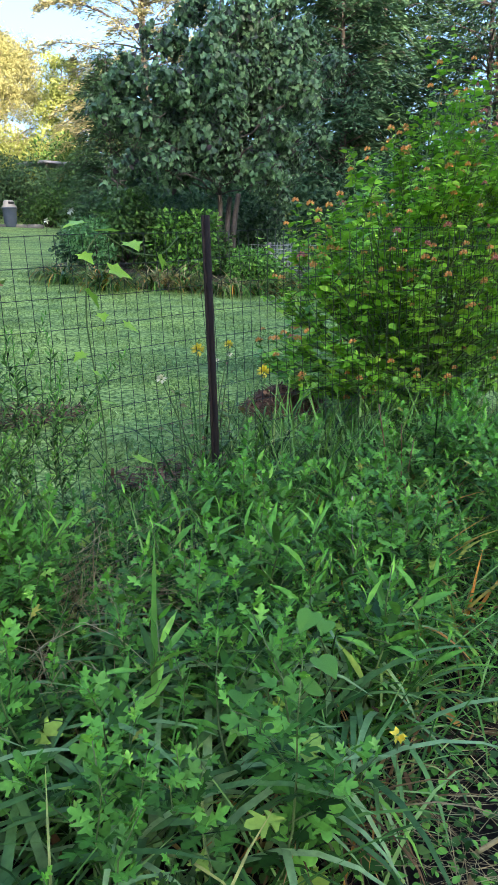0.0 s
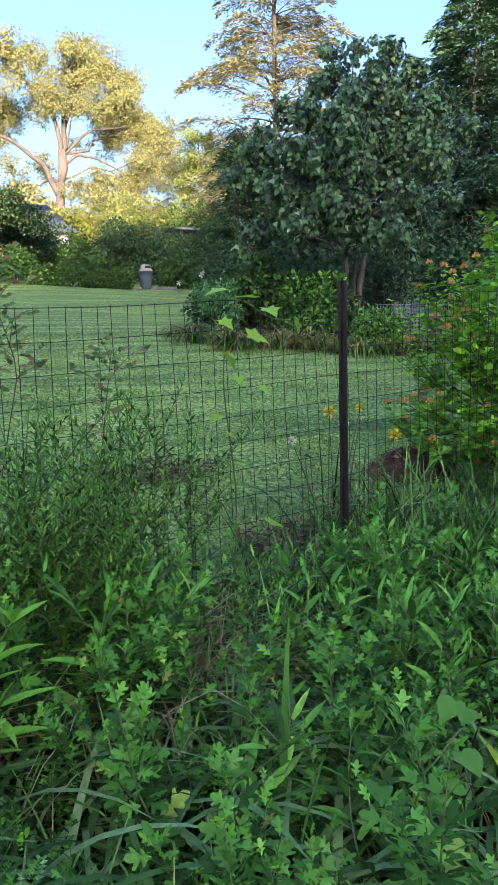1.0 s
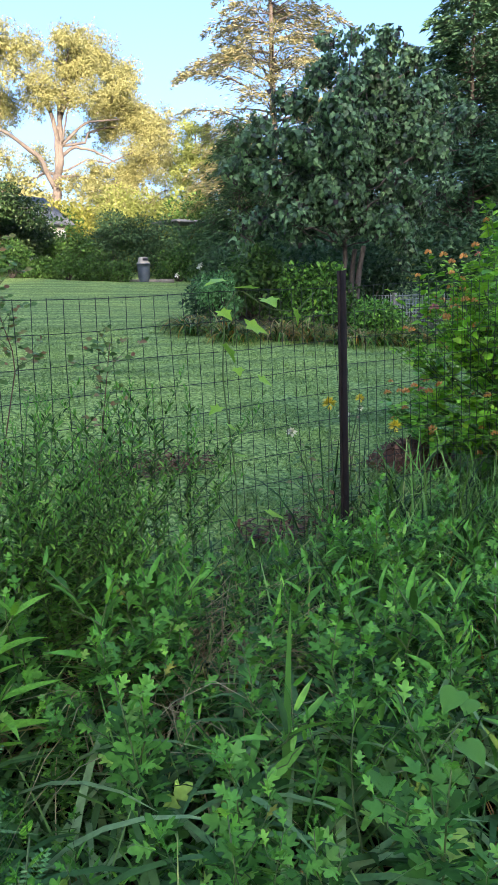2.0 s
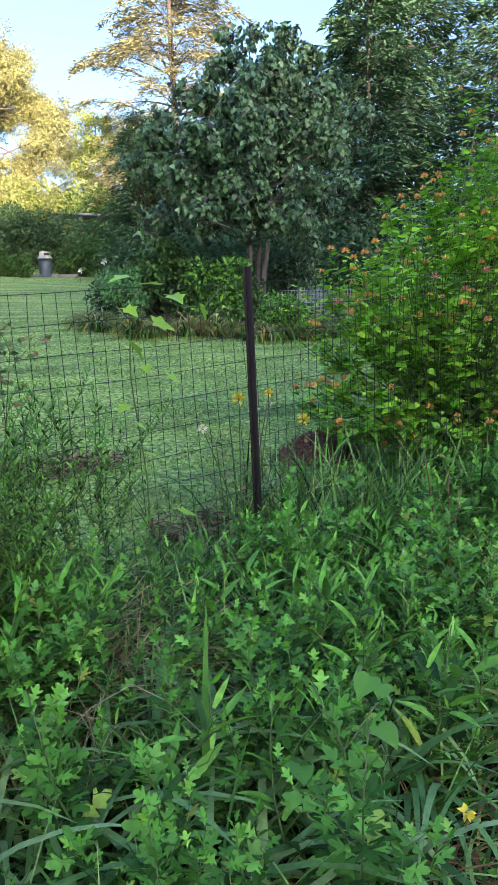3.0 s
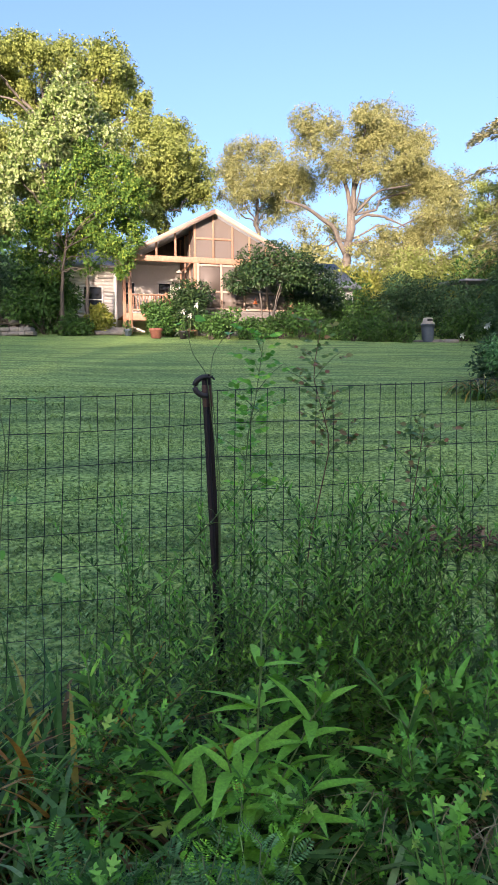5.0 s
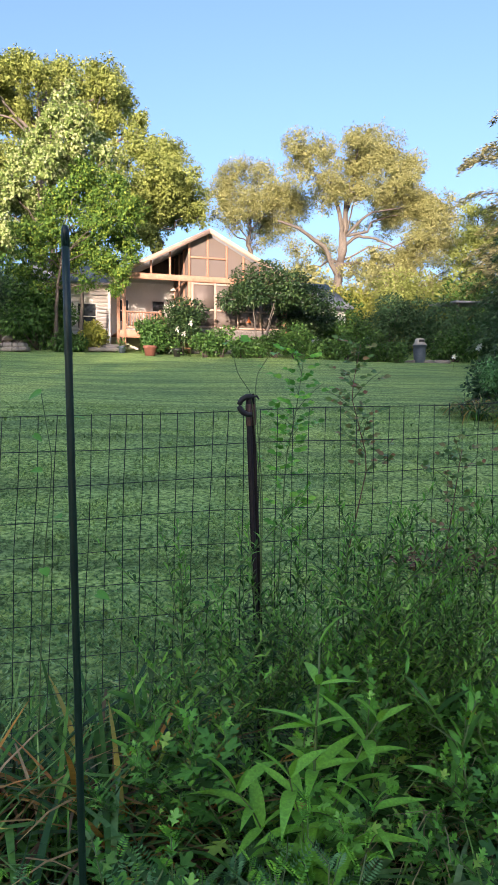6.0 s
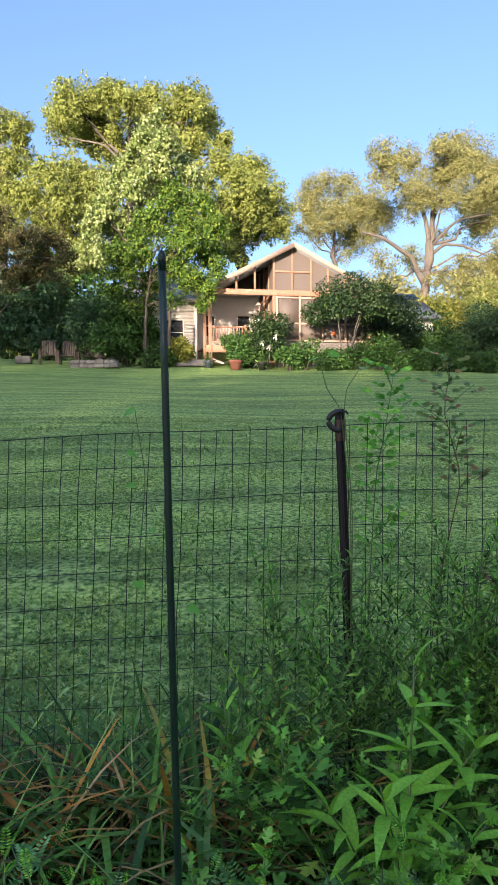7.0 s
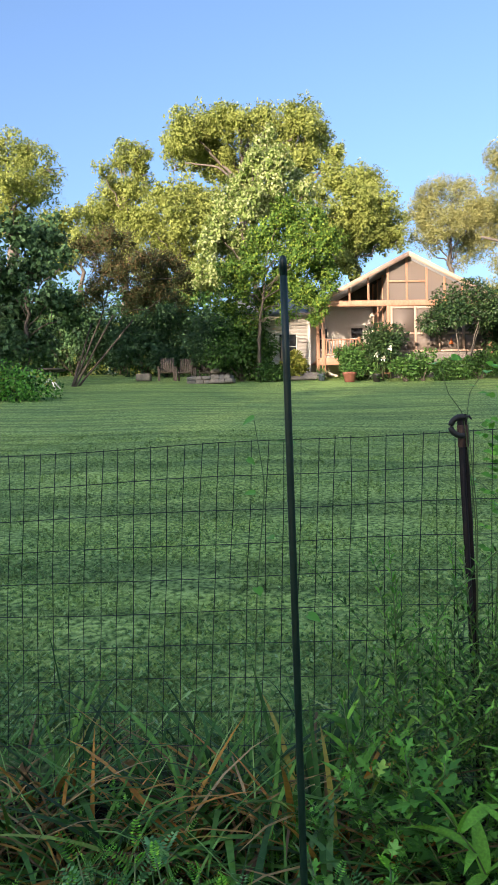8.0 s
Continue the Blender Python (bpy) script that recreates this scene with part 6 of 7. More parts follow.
def mulch_mound():
    t = thing("mulch_mound", "small dark heap of shredded bark mulch on the lawn", "mulch", pose(3.25, 1.3, gz(3.25, 1.3)) @ Matrix.Scale(0.62, 4))
    a = np.linspace(0, 2 * np.pi, 24, endpoint=False)
    V = [(0, 0, 0.26)]
    for r, z in ((0.12, 0.25), (0.24, 0.19), (0.36, 0.08), (0.45, -0.03)):
        V += [(r * 1.25 * math.cos(q) * (1 + 0.12 * math.sin(3 * q)), r * 0.9 * math.sin(q), z + 0.02 * math.sin(5 * q + r * 20)) for q in a]
    F = [(0, 1 + i, 1 + (i + 1) % 24) for i in range(24)]
    for k in range(3):
        for i in range(24):
            p, q = 1 + k * 24 + i, 1 + k * 24 + (i + 1) % 24
            F += [(p, p + 24, q + 24), (p, q + 24, q)]
    child("mound", mesh_of("mound", np.array(V), F, M_MULCH, True), t)
    n = 1500
    q, r = rng.uniform(0, 2 * np.pi, n), np.sqrt(rng.random(n)) * 0.48
    pos = np.stack([r * 1.25 * np.cos(q), r * 0.9 * np.sin(q), 0.27 * (1 - (r / 0.47) ** 2) + 0.005], 1)
    chip = (np.array([(-0.1, 0, 0), (0.1, 0, 0), (0.07, 1, 0.1), (-0.07, 1, 0.12)]), [(0, 1, 2), (0, 2, 3)])
    child("chip_layer", mesh_of("chips", *scatter(*chip, pos, frames_for(rng.normal(0, 1, (n, 3)) * (1, 1, 0.4), None, 0.4), rng.uniform(0.03, 0.09, n)), M_MULCH), t)["kind"] = "stuff"


mulch_mound()


def mulch_bed(x, y, rx, ry, n):
    q, r = rng.uniform(0, 2 * np.pi, n), np.sqrt(rng.random(n))
    px, py = x + r * rx * np.cos(q), y + r * ry * np.sin(q)
    pos = np.stack([px, py, ground_z(px, py) + rng.uniform(0.03, 0.06, n)], 1)
    chip = (np.array([(-0.12, 0, 0), (0.12, 0, 0), (0.08, 1, 0.08), (-0.08, 1, 0.1)]), [(0, 1, 2), (0, 2, 3)])
    tagged(new("mulch_patch", mesh_of("mulch_patch", *scatter(*chip, pos, frames_for(rng.normal(0, 1, (n, 3)) * (1, 1, 0.2), None, 0.3), rng.uniform(0.03, 0.08, n)), M_MULCH)), "thin brown patch of bark mulch on the lawn", "mulch", kind="stuff")


mulch_bed(1.55, 1.75, 0.42, 0.2, 700)
mulch_bed(1.85, 0.6, 0.4, 0.16, 350)

# ---- lantana ----


def lantana():
    X, Y = 3.95, 0.75
    t = thing("lantana_shrub", "large lantana bush with orange and pink flower heads", "shrub", pose(X, Y, gz(X, Y)))
    g = np.random.default_rng(4)
    wood, pos, way, sc, heads, young = [], [], [], [], [], []

    def leafy(P, n, lo, size, tone):
        s = np.linspace(lo, 0.98, n)
        q = np.stack([np.interp(s * (len(P) - 1), np.arange(len(P)), P[:, j]) for j in range(3)], 1)
        a = np.repeat(np.arange((n + 1) // 2), 2)[:n] * 1.57 + np.tile((0, math.pi), (n + 1) // 2)[:n] + g.uniform(0, 6)
        pos.append(q + g.normal(0, 0.008, (n, 3)))
        way.append(np.stack([np.cos(a), np.sin(a), g.normal(0.25, 0.3, n)], 1))
        sc.append(size * g.uniform(0.7, 1.2, n) * (1.15 - 0.5 * s))
        young.append(np.full(n, tone))

    for i in range(235):
        a = g.uniform(0, 2 * math.pi)
        up = g.uniform(0.08, 1.0)
        wide = math.sqrt(max(0.03, 1 - (max(up - 0.35, 0) / 0.7) ** 2)) * (0.8 + 0.2 * min(1, up / 0.35))
        k = g.uniform(0.82, 1.0) if i % 4 else g.uniform(0.4, 0.8)
        tip = np.array((1.12 * wide * k * math.cos(a), 0.68 * wide * k * math.sin(a), 1.66 * up * (1.0 + 0.26 * math.cos(a)) * g.uniform(0.9, 1.12)))
        if i == 0:
            tip = np.array((-1.0, -0.3, 1.2))
        if i in (1, 2, 3):
            tip = np.array((-1.35 + 0.12 * i, -0.4, 0.75 + 0.2 * i))
        P = bend((g.normal(0, 0.15), g.normal(0, 0.12), 0), tip, 0.15 * g.uniform(0, 1), 8)
        wood.append(tube(P, np.linspace(0.009, 0.004, 8), 4))
        leafy(P, 14, 0.2, 0.098, False)
        leafy(P[4:], 8, 0.1, 0.09, up > 0.4)
        for j in range(g.integers(3, 6)):
            h = (g.uniform(0.12, 0.36) if up > 0.45 else g.uniform(0.06, 0.16)) if i else 0.5
            top = P[-1] + np.array((g.normal(0, 0.08) + 0.08 * math.cos(a), g.normal(0, 0.08) + 0.05 * math.sin(a), h * g.uniform(0.75, 1.0)))
            Q = bend(P[-1 - g.integers(0, 3)], top, -0.02, 6)
            wood.append(tube(Q, np.linspace(0.004, 0.002, 6), 3))
            leafy(Q, int(22 * h + 8), 0.15, 0.082, g.random() < (0.9 if up > 0.4 else 0.4))
            if g.random() < (0.42 if up > 0.4 and math.cos(a) < 0.5 else 0.18):
                heads.append(top + np.array((0, 0, 0.012)))
    child("woody_stem", mesh_of("woody_stem", *join(wood), M_STEM), t)["kind"] = "stuff"
    V, F = scatter(*OVAL, np.concatenate(pos), frames_for(np.concatenate(way), None, 0.35), np.concatenate(sc))
    child("foliage", mesh_of("foliage", V, F, M_LANTANA, False, M_LANTANA_TOP, np.repeat(np.concatenate(young), len(OVAL[1]))), t)["kind"] = "stuff"
    d = unit(np.random.default_rng(2).normal(0, 1, (46, 3)))
    d = d[d[:, 2] > -0.3]
    head = mesh_of("flower_head", *scatter(*RHOMB, d * 0.008, frames_for(d + (0, 0, 0.3), None, 0.5), np.full(len(d), 0.021)), M_ORANGE)
    pink = mesh_of("flower_head", *scatter(*RHOMB, d * 0.008, frames_for(d + (0, 0, 0.3), None, 0.5), np.full(len(d), 0.021)), M_PINK)
    for i, p in enumerate(heads[:330]):
        child("flower_head", pink if i % 7 == 3 else head, t, at=pose(*p) @ Matrix.Scale(g.uniform(0.7, 1.1), 4))


lantana()

# ---- named plants in the weeds ----


def lance_plant():
    """The tall bright plant with long pointed leaves, each leaf a part."""
    x, y = 0.03, -0.60
    z = gz(x, y)
    t = thing("knotweed_plant", "bright green knotweed with long pointed leaves on jointed stems", "plant", pose(x, y, z))
    g = np.random.default_rng(21)
    forms = [mesh_of("leaf", *lance_form(w, c, 6), M_KNOT, True) for w, c in ((0.1, 0.15), (0.11, 0.3), (0.095, 0.42), (0.105, 0.1))]
    shoots = [((0.0, 0.0, 0.0), (0.03, 0.04, 0.70), 0.0045), ((0.0, 0.0, 0.10), (-0.20, -0.06, 0.47), 0.0032), ((0.01, 0.0, 0.16), (-0.075, -0.08, 0.50), 0.003),
              ((0.0, 0.0, 0.10), (0.13, -0.12, 0.43), 0.0032), ((0.0, 0.0, 0.05), (-0.05, -0.16, 0.27), 0.003), ((0.0, 0.02, 0.2), (0.2, 0.05, 0.55), 0.003)]
    for p0, p1, r in shoots:
        P = bend(p0, p1, 0.02, 8)
        P[1:-1, :2] += g.normal(0, 0.004, (6, 2))
        child("stem", mesh_of("stem", *tube(P, np.linspace(r, r * 0.5, 8), 6), M_STEM, True), t)
        n = 18 if r > 0.004 else 12
        for i in range(n):
            s = 0.3 + 0.7 * (i + 1) / n
            q = P[0] + (P[-1] - P[0]) * s
            q = P[min(int(s * 7), 7)] if s < 1 else P[-1]
            a = i * 2.3 + g.uniform(-0.4, 0.4) - 1.2
            up = 0.32 + (1.4 * max(0, s - 0.8) / 0.2 if i >= n - 2 else 0.0) + g.normal(0, 0.2)
            R = frames_for(np.array([(math.cos(a), math.sin(a) - 0.25, up)]), None, 0.12)[0]
            m = Matrix(R.tolist()).to_4x4()
            m.translation = q
            child("leaf", forms[g.integers(4)], t, at=m @ Matrix.Scale(g.uniform(0.1, 0.165) * (1.05 - 0.35 * max(0, s - 0.85) / 0.15), 4))


lance_plant()


def pinnate_form(n=9):
    """A feathered leaf of paired leaflets."""
    V, F = [], []
    for i in range(n):
        y = 0.12 + 0.88 * i / n
        L = 0.2 * math.sin(math.pi * (0.18 + 0.75 * i / n)) + 0.04
        for s in (-1, 1):
            k = len(V)
            V += [(0, y, -0.2 * y * y), (s * L * 0.5, y + 0.055, 0.03 - 0.2 * y * y), (s * L, y + 0.045, 0.01 - 0.2 * y * y), (s * L * 0.5, y - 0.015, 0.0 - 0.2 * y * y)]
            F += [(k, k + 1, k + 2), (k, k + 2, k + 3)]
    return np.array(V), F


pea = [herb(300 + i, 0.36, pinnate_form(), 0.075, 48, M_PEA, M_STEM, 0.15, 1.0, 3, 0.3, 0.2) for i in range(4)]
for i in range(84):
    x, y = g0.uniform(-1.4, 0.1), g0.uniform(-1.38, -0.75)
    plant_of("partridge_pea", "blue-green partridge pea weed with feathered leaves", pea[g0.integers(4)], x, y, g0.uniform(0, 360), g0.uniform(0.95, 1.35), "bank weeds", (g0.normal(0, 6), g0.normal(0, 6)))


straps = [strap_clump(50 + i, 46, 0.5, 0.9, (0, 1, 1, 2)) for i in range(5)]
for i, (x, y, s) in enumerate([(-0.36, -0.32, 1.15), (-0.58, -0.38, 0.95), (-0.8, -0.3, 1.1), (-1.05, -0.36, 0.95), (-0.7, -0.1, 1.1), (-0.45, -0.15, 1.2), (-1.3, -0.25, 1.0), (-0.9, -0.2, 0.9),
                               (-1.55, -0.4, 1.0), (-1.2, -0.05, 1.0), (-1.8, -0.2, 1.0), (1.9, -0.75, 0.9), (2.2, -0.5, 1.0), (1.5, -0.9, 0.85), (2.6, -0.35, 1.1), (1.75, -1.05, 0.8)]):
    lily(straps[i % 5], x, y, s, "clump of strap leaves, some withered brown, among the weeds", "bank strap leaves")


for i, (x, y, a) in enumerate([(0.82, -1.28, 20), (0.98, -1.32, 140), (0.9, -1.2, 260), (-0.72, -0.95, 40), (-0.5, -0.85, 200)]):
    t = thing("withered_clump", "clump of withered brown strap leaves in a hollow", "plant", pose(x, y, gz(x, y), 0, 0, a), "withered clumps")
    t.scale = (0.7, 0.7, 0.7)
    child("dead_leaves", straps[i % 5][1], t)["kind"] = "stuff"


def lone_blade(x, y, L, w, curve, turn, mat, label):
    V, F = blade_form(curve, w, 8)
    t = thing("iris_leaf", label, "plant", pose(x, y, gz(x, y)) @ pose(0, 0, 0, 90, 0, 0) @ pose(0, 0, 0, 0, turn, 0), "iris leaves")
    child("blade", mesh_of("blade", V * L, F, mat, True), t)


lone_blade(0.545, -1.17, 0.50, 0.026, 0.35, 60, M_IRIS, "broad upright green iris leaf")
lone_blade(0.50, -1.12, 0.48, 0.022, 0.2, 200, M_IRIS, "broad upright green iris leaf")
lone_blade(0.66, -0.98, 0.62, 0.018, 0.15, 120, M_IRIS, "broad upright green iris leaf")
lone_blade(-0.30, -1.08, 0.48, 0.02, 0.5, 90, M_IRIS, "broad upright green iris leaf")
lone_blade(-0.33, -1.03, 0.44, 0.018, 0.4, 30, M_IRIS, "broad upright green iris leaf")


def heart_vine(label, pts, leaves, size, mat, name="bindweed_vine", r=0.003, form=HEART):
    """A climbing stem with broad leaves, each a part."""
    p = np.array(pts, float)
    t = thing(name, label, "vine", pose(0, 0, 0))
    s = np.linspace(0, len(p) - 1, len(p) * 5)
    P = np.stack([np.interp(s, np.arange(len(p)), p[:, i]) for i in range(3)], 1)
    P[1:-1] = (P[:-2] + P[1:-1] * 2 + P[2:]) / 4
    child("stem", mesh_of("stem", *tube(P, np.linspace(r, r * 0.6, len(P)), 5), M_STEM, True), t)
    leaf = mesh_of("leaf", *form, mat)
    g = np.random.default_rng(len(pts) * 7 + len(leaves))
    for x, y, z, k in leaves:
        a = g.uniform(0, 6.28)
        R = frames_for(np.array([(math.cos(a), -0.3 + 0.4 * math.sin(a), g.uniform(-0.5, 0.1))]), np.array([(-0.1, -0.3, 0.95)]), 0.2)[0]
        m = Matrix(R.tolist()).to_4x4()
        m.translation = (x, y, z)
        child("leaf", leaf, t, at=m @ Matrix.Scale(size * k, 4))


heart_vine("bright green vine with lobed leaves climbing the wire fence", [(1.08, -0.03, 0.0), (1.12, -0.02, 0.5), (1.07, -0.02, 0.9), (1.09, -0.02, 1.14), (1.14, -0.03, 1.2), (1.26, -0.03, 1.13), (1.38, -0.03, 1.12), (1.47, -0.02, 1.19)],
           [(1.08, -0.04, 1.225, 1.15), (1.19, -0.04, 1.2, 1.0), (1.245, -0.04, 1.165, 1.0), (1.365, -0.04, 1.125, 0.8), (1.06, -0.04, 1.125, 0.8), (1.165, -0.04, 1.075, 1.15), (1.065, -0.04, 1.012, 1.15), (1.455, -0.04, 1.16, 0.35), (1.12, -0.04, 0.93, 0.6), (1.21, -0.04, 0.887, 0.8),
            (1.08, -0.04, 0.73, 0.7), (1.05, -0.03, 0.8, 0.7), (1.12, -0.04, 0.62, 0.8), (1.1, -0.26, 0.46, 1.0)], 0.075, M_VINE, form=PALM)
heart_vine("pale vine shoots curling over the post top", [(0.03, -0.02, 0.4), (0.03, -0.03, 0.9), (0.0, -0.03, 1.2), (-0.04, -0.02, 1.26), (-0.06, -0.02, 1.34)], [(-0.07, -0.03, 1.35, 0.7), (-0.03, -0.03, 1.36, 0.6)], 0.05, M_WEED, r=0.0018)
heart_vine("pale vine shoots curling over the post top", [(0.03, -0.02, 0.4), (0.035, -0.03, 0.9), (0.01, -0.03, 1.2), (0.02, -0.02, 1.26), (0.06, -0.02, 1.32)], [(0.07, -0.03, 1.32, 0.6), (0.02, -0.03, 1.28, 0.4)], 0.05, M_WEED, r=0.0018)
heart_vine("thin vine with small leaves on the fence", [(-0.62, -0.01, 0.2), (-0.6, -0.01, 0.7), (-0.57, -0.01, 1.0), (-0.6, -0.01, 1.2)],
           [(-0.6, -0.02, 1.2, 1), (-0.52, -0.02, 1.13, 1.2), (-0.62, -0.02, 1.08, 0.7), (-0.6, -0.02, 0.98, 0.8), (-0.56, -0.02, 0.85, 0.7), (-0.6, -0.02, 0.7, 0.8), (-0.45, -0.02, 0.62, 1.0)], 0.04, M_WEED, r=0.002)
heart_vine("holed grey-green morning glory leaves in the weeds", [(1.1, -1.05, -0.1), (1.05, -1.15, 0.15), (0.97, -1.2, 0.25), (0.85, -1.22, 0.2), (0.72, -1.2, 0.2)],
           [(0.97, -1.2, 0.19, 1.1), (0.9, -1.22, 0.16, 1.0), (0.73, -1.2, 0.21, 1.0), (0.98, -1.17, 0.29, 1.0), (1.1, -1.1, 0.2, 0.9)], 0.06, M_WEED_DEEP)


def cane(label, pts, mat, n, size, name="rose_cane"):
    p = np.array(pts, float)
    t = thing(name, label, "plant", pose(0, 0, 0))
    P = np.stack([np.interp(np.linspace(0, len(p) - 1, 14), np.arange(len(p)), p[:, i]) for i in range(3)], 1)
    child("stem", mesh_of("stem", *tube(P, np.linspace(0.0026, 0.0011, 14), 5), M_REDSTEM if mat is M_ROSELEAF else M_STEM), t)
    s = np.linspace(0.35, 1, n)
    q = np.stack([np.interp(s * 13, np.arange(14), P[:, i]) for i in range(3)], 1)
    twigs = []
    for k in range(9):
        b, e = P[5 + k % 8], 2.4 * k
        tip = b + np.array((0.1 * math.cos(e), 0.05 * math.sin(e), 0.05 + 0.02 * (k % 3)))
        twigs.append(tube(bend(b, tip, 0.01, 4), (0.0014, 0.0012, 0.001, 0.0008), 4))
        q = np.concatenate([q, b + (tip - b) * np.array([[0.45], [0.7], [0.95]])])
    child("side_twig", mesh_of("side_twig", *join(twigs), M_STEM), t)["kind"] = "stuff"
    n = len(q)
    a = np.arange(n) * 2.4
    pos, way = [], []
    for i in range(n):
        d = np.array((math.cos(a[i]), 0.4 * math.sin(a[i]), 0.25))
        for k in range(5):
            off = d * size * (0.5 + 0.55 * (k // 2 + 1)) if k < 4 else d * size * 2.3
            pos.append(q[i] + off)
            way.append(d + np.array((0, 0.7 * (-1) ** k, -0.2)) * (k < 4))
    child("leaves", mesh_of("leaves", *scatter(*OVAL, np.array(pos), frames_for(np.array(way), np.tile((0.1, -0.9, 0.6), (len(way), 1)), 0.45), rng.uniform(0.9, 1.5, len(pos)) * size), mat), t)["kind"] = "stuff"


cane("tall rose cane with reddish young leaves behind the fence", [(0.28, 0.12, 0.0), (0.33, 0.11, 0.6), (0.41, 0.1, 0.98), (0.38, 0.1, 1.09), (0.35, 0.1, 1.2), (0.38, 0.1, 1.36)], M_ROSELEAF, 44, 0.018)
cane("pale green rose cane behind the fence", [(0.1, 0.14, 0.0), (0.12, 0.13, 0.6), (0.14, 0.12, 0.99), (0.17, 0.12, 1.13), (0.2, 0.12, 1.33)], M_WEED_TOP, 44, 0.02)
cane("slender rose cane with reddish tip", [(0.62, 0.0, 0.0), (0.6, -0.04, 0.6), (0.64, -0.05, 0.9), (0.66, -0.05, 1.03)], M_ROSELEAF, 14, 0.02)


def rose_bush():
    t = thing("rose_bush", "small rose bush with yellow and cream blooms", "rose", pose(1.78, 0.26, gz(1.78, 0.26)))
    g = np.random.default_rng(8)
    o = np.array((1.78, 0.26, gz(1.78, 0.26)))
    d = unit(np.random.default_rng(3).normal(0, 1, (26, 3)) + (0, 0, 0.6))
    blooms = [mesh_of("bloom", *scatter(*OVAL, d * 0.006, frames_for(d, None, 0.3), np.full(len(d), 0.026)), m) for m in (M_YELLOW, M_CREAM)]
    pos, way = [], []
    for i, (x, y, z, m, k) in enumerate([(1.735, 0.235, 0.735, 0, 1.15), (1.82, 0.24, 0.68, 1, 0.9), (1.91, 0.24, 0.745, 0, 0.8), (1.54, 0.24, 0.63, 1, 0.8), (2.12, 0.24, 0.6, 0, 1.2), (1.92, 0.25, 0.70, 1, 0.5),
                                         (1.65, 0.3, 0.55, 1, 0.0), (2.0, 0.3, 0.5, 1, 0.0), (1.6, 0.3, 0.42, 1, 0.0), (1.85, 0.3, 0.45, 1, 0.0)]):
        tip = np.array((x, y, z)) - o
        P = bend((g.normal(0, 0.04), g.normal(0, 0.03), 0), tip, 0.03, 7)
        child("stem", mesh_of("stem", *tube(P, np.linspace(0.004, 0.002, 7), 5), M_STEM), t)
        if k:
            child("bloom", blooms[m], t, at=pose(*tip) @ Matrix.Scale(k, 4))
        n = 22
        s = g.uniform(0.25, 0.97, n)
        q = np.stack([np.interp(s * 6, np.arange(7), P[:, j]) for j in range(3)], 1)
        a = g.uniform(0, 6.28, n)
        w = np.stack([np.cos(a), np.sin(a), g.normal(0.1, 0.3, n)], 1)
        pos.append(q + w * 0.03)
        way.append(w)
    pos, way = np.concatenate(pos), np.concatenate(way)
    child("leaves", mesh_of("leaves", *scatter(*OVAL, pos, frames_for(way, None, 0.3), rng.uniform(0.025, 0.045, len(pos))), M_ROSELEAF), t)["kind"] = "stuff"


rose_bush()


def small_bloom(x, y, z, mat, label):
    t = thing("wild_flower", label, "flower", pose(x, y, z), "wild flowers")
    d = unit(np.random.default_rng(5).normal(0, 1, (12, 3)) + (0, -0.4, 0.6))
    child("petals", mesh_of("petals", *scatter(*OVAL, d * 0.003, frames_for(d, None, 0.3), np.full(12, 0.018)), mat), t)
    child("stem", mesh_of("stem", *tube([(0, 0, 0), (0.01, 0.01, -0.12), (0.02, 0.02, -0.4)], (0.0012, 0.0015, 0.002), 4), M_STEM), t)


small_bloom(0.58, -0.28, 0.29, M_YELLOW, "small yellow wild flower in the weeds")
small_bloom(0.98, -1.42, 0.10, M_YELLOW, "small yellow wild flower in the weeds")


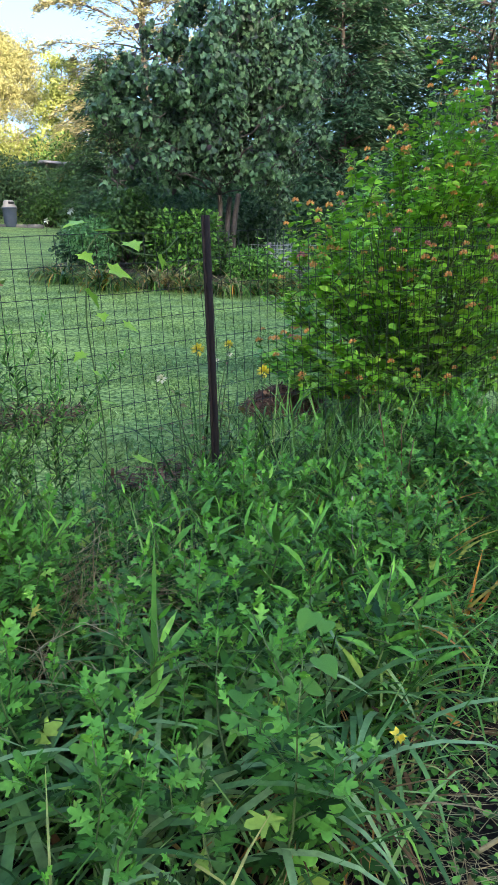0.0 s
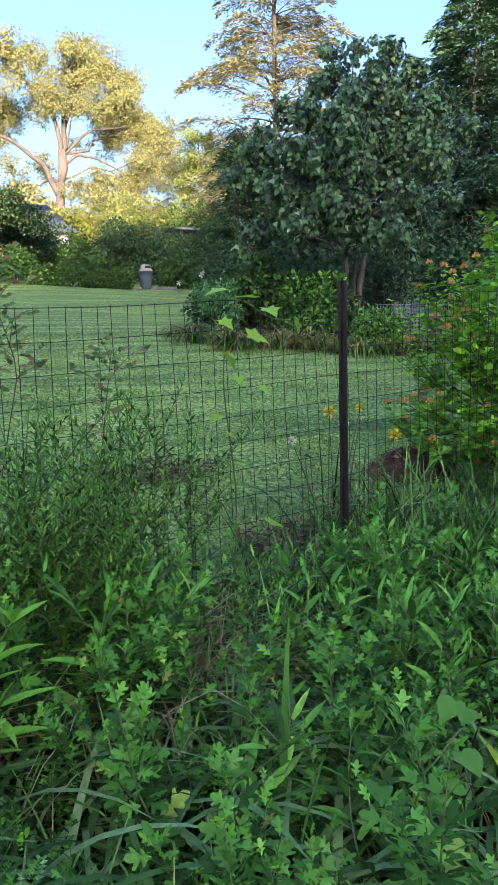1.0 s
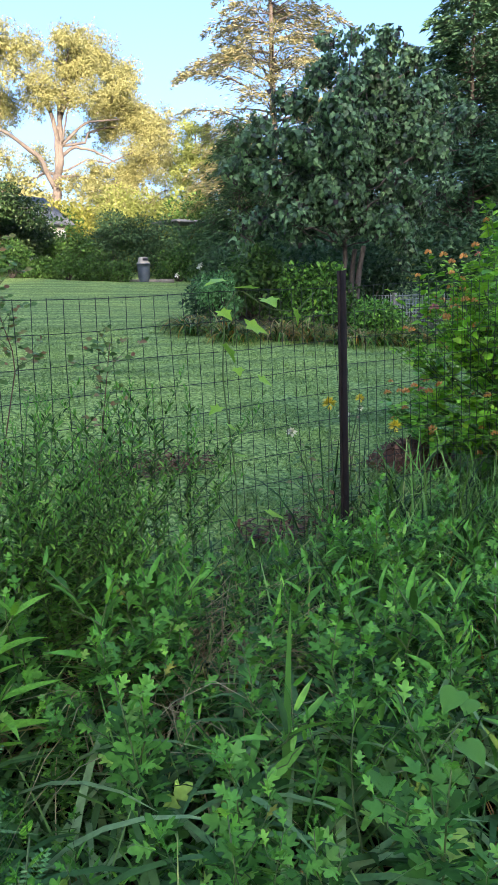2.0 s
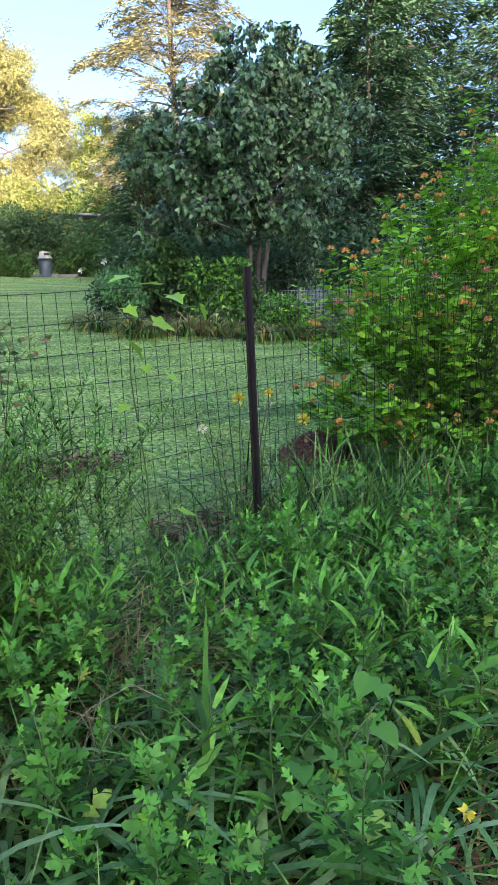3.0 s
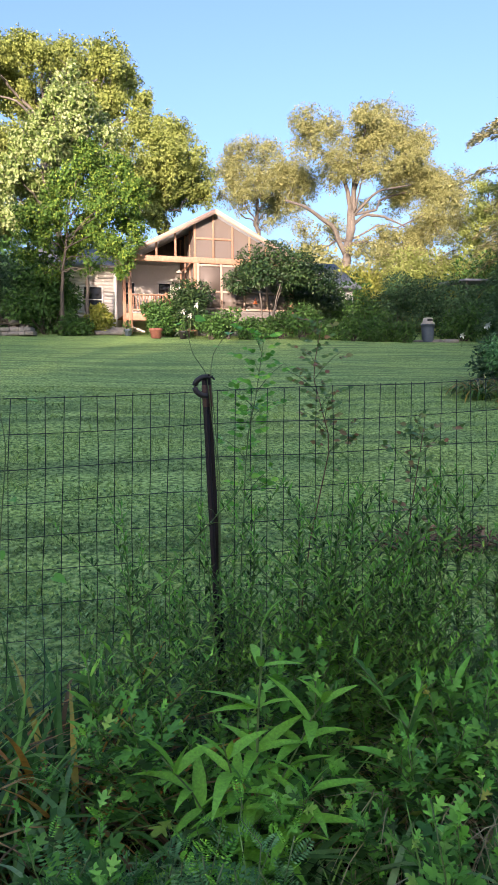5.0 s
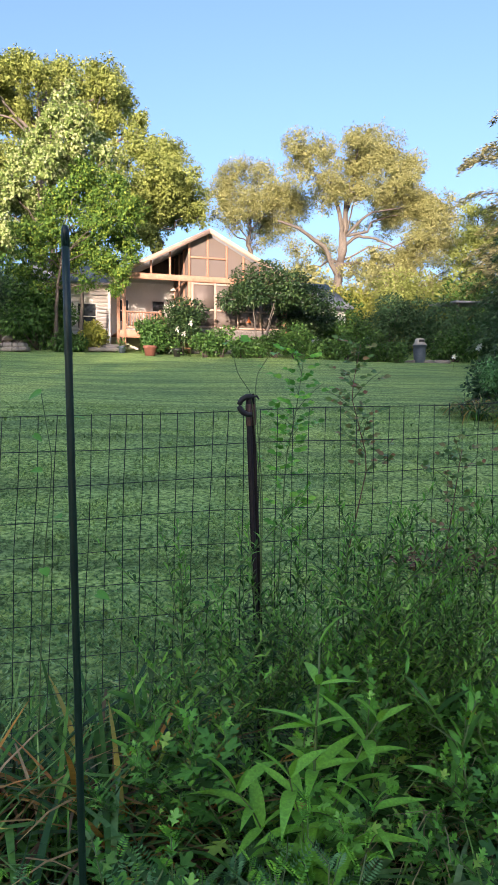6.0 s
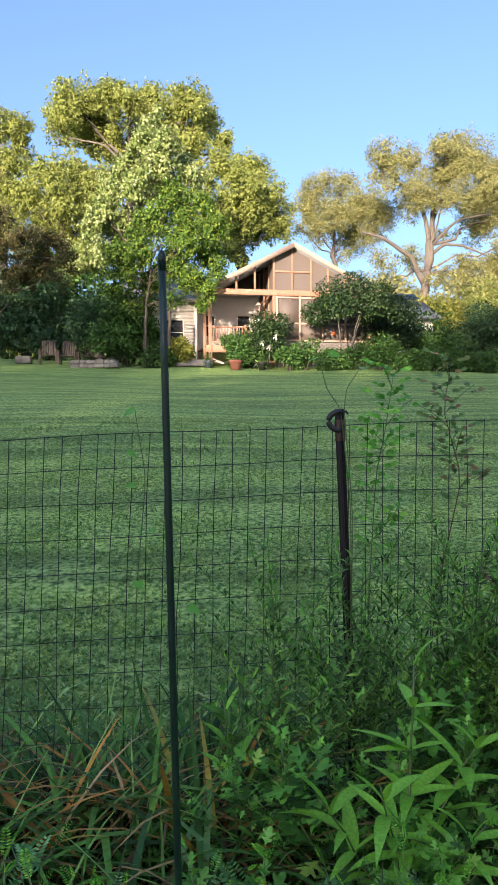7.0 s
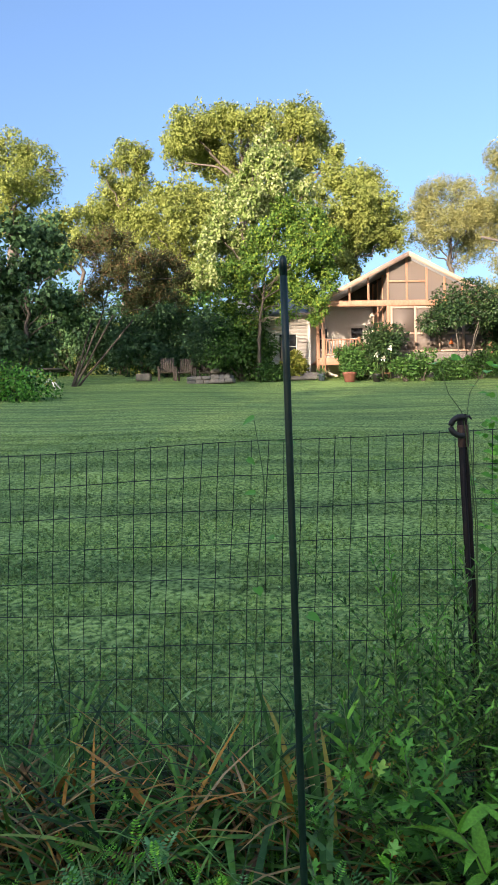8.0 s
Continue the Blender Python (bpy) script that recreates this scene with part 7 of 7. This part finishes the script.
def dry_things():
    n = 520
    c = rng.normal(0, 1, (n, 2)) * (0.17, 0.13) + (0.68, -0.36)
    pos = np.stack([c[:, 0], c[:, 1], ground_z(c[:, 0], c[:, 1])], 1)
    tagged(new("dry_grass_tuft", mesh_of("dry_grass_tuft", *blades(pos, rng.uniform(0.4, 0.68, n), 0.6, (1, 2, 3, 4), THIN), M_THATCH)), "tuft of dry tan grass stalks in the weeds", "grass", kind="stuff")
    n = 1300
    x, y = rng.uniform(0.95, 2.4, n), rng.uniform(-1.95, -1.3, n)
    pos = np.stack([x, y, ground_z(x, y) + rng.uniform(0.002, 0.03, n)], 1)
    straw = (np.array([(-0.004, 0, 0), (0.004, 0, 0), (0.003, 1, 0.03), (-0.003, 1, 0.03)]), [(0, 1, 2), (0, 2, 3)])
    tagged(new("straw_litter", mesh_of("straw_litter", *scatter(*straw, pos, frames_for(rng.normal(0, 1, (n, 3)) * (1, 1, 0.08), None, 0.3), rng.uniform(0.06, 0.3, n)), M_THATCH)), "dry straw lying on the bare ground", "litter", kind="stuff")
    # Creeping leaves take the dark shrub colour to deepen shaded gaps between weeds.
    n = 2600
    x, y = rng.uniform(-1.8, 3.4, n), rng.uniform(-1.9, -0.1, n)
    pos = np.stack([x, y, ground_z(x, y) + rng.uniform(0.0, 0.06, n)], 1)
    tagged(new("ground_cover", mesh_of("ground_cover", *scatter(*OVAL, pos, frames_for(rng.normal(0, 1, (n, 3)) * (1, 1, 0.2), None, 0.3), rng.uniform(0.018, 0.045, n)), M_SHRUB)), "small creeping leaves over the soil", "ground cover", kind="stuff")
    n = 2600
    x, y = rng.uniform(0.75, 2.6, n), rng.uniform(-1.95, -1.25, n)
    pos = np.stack([x, y, ground_z(x, y) + rng.uniform(0.005, 0.06, n)], 1)
    tagged(new("creeping_weeds", mesh_of("creeping_weeds", *scatter(*OVAL, pos, frames_for(rng.normal(0, 1, (n, 3)) * (1, 1, 0.3), None, 0.35), rng.uniform(0.012, 0.035, n)), M_WEED)), "small creeping weeds on the bare track edge", "ground cover", kind="stuff")
    n = 800
    x, y = rng.uniform(-1.8, 2.6, n), rng.uniform(-1.6, 0.1, n)
    pos = np.stack([x, y, ground_z(x, y) + rng.uniform(0.0, 0.16, n)], 1)
    tagged(new("dead_leaf_litter", mesh_of("dead_leaf_litter", *scatter(*lance_form(0.12, 0.8, 3), pos, frames_for(rng.normal(0, 1, (n, 3)) * (1, 1, 0.7), None, 0.8), rng.uniform(0.03, 0.09, n)), M_DRY)), "withered brown leaves caught low in the weeds", "litter", kind="stuff")
    n = 950
    x, y = rng.uniform(0.9, 3.4, n), rng.uniform(-1.25, -0.1, n)
    pos = np.stack([x, y, ground_z(x, y)], 1)
    tagged(new("broad_grass", mesh_of("broad_grass", *blades(pos, rng.uniform(0.25, 0.48, n), 0.4, (1, 2, 3), STRAPS), M_BROAD)), "broad-bladed bright green grass among the weeds", "grass", kind="stuff")
    n = 700
    x, y = rng.uniform(-0.6, 1.3, n), rng.uniform(-1.3, -0.6, n)
    pos = np.stack([x, y, ground_z(x, y)], 1)
    tagged(new("blue_grass", mesh_of("blue_grass", *blades(pos, rng.uniform(0.34, 0.62, n), 0.4, (2, 3), STRAPS), M_BLUEGRASS)), "arching blue-green grass among the weeds", "grass", kind="stuff")
    n = 620
    x, y = rng.uniform(1.75, 3.6, n), rng.uniform(-0.25, 0.55, n)
    pos = np.stack([x, y, ground_z(x, y)], 1)
    tagged(new("tall_fence_grass", mesh_of("tall_fence_grass", *blades(pos, rng.uniform(0.35, 0.68, n), 0.35, (0, 1, 2)), M_BLADE)), "tall blue-green grass under the lantana", "grass", kind="stuff")
    for i, (p0, p1, r) in enumerate([((1.52, -0.84, -0.15), (1.5, -0.84, 0.38), 0.004), ((2.2, -0.5, -0.1), (2.05, -0.5, 0.55), 0.005), ((2.28, -0.46, -0.1), (2.2, -0.5, 0.45), 0.004), ((2.1, -0.55, -0.1), (2.22, -0.55, 0.4), 0.004)]):
        t = thing("dead_stalk", "bare dry pale stalk standing in the weeds" if i == 0 else "bare reddish-brown dead stalk in the weeds", "plant", pose(*p0), "dead stalks")
        P = bend((0, 0, 0), np.array(p1) - np.array(p0), 0.01, 7)
        child("stalk", mesh_of("stalk", *tube(P, np.linspace(r, r * 0.5, 7), 5), M_LID if i == 0 else M_REDSTEM), t)
    t = thing("fallen_twig", "pale dry twig lying on the bare ground", "twig", pose(1.45, -1.62, gz(1.45, -1.62) + 0.015, 0, 3, -12))
    child("twig", mesh_of("twig", *tube(bend((-0.35, 0, 0), (0.4, 0, 0.01), 0.02, 8), np.linspace(0.006, 0.003, 8), 6), M_THATCH), t)


dry_things()


def hose_loop():
    t = thing("hose_loop", "bent piece of black rubber hose tied over the post top", "hose", pose(-0.004, -0.03, 1.172) @ Matrix.Scale(0.62, 4))
    a = np.linspace(-0.05 * math.pi, 1.05 * math.pi, 14)
    P = np.stack([0.0 - 0.052 * np.sin(a), 0 * a - 0.004, -0.012 + 0.044 * np.cos(a)], 1)
    child("loop", mesh_of("loop", *tube(P, np.full(14, 0.0135), 10), M_HOSE, True), t)
    child("tie", mesh_of("tie", *tube([(0.0, -0.012, 0.03), (0.03, -0.01, 0.033), (0.042, 0, 0.02)], (0.006, 0.006, 0.004), 6), M_HOSE, True), t)


hose_loop()
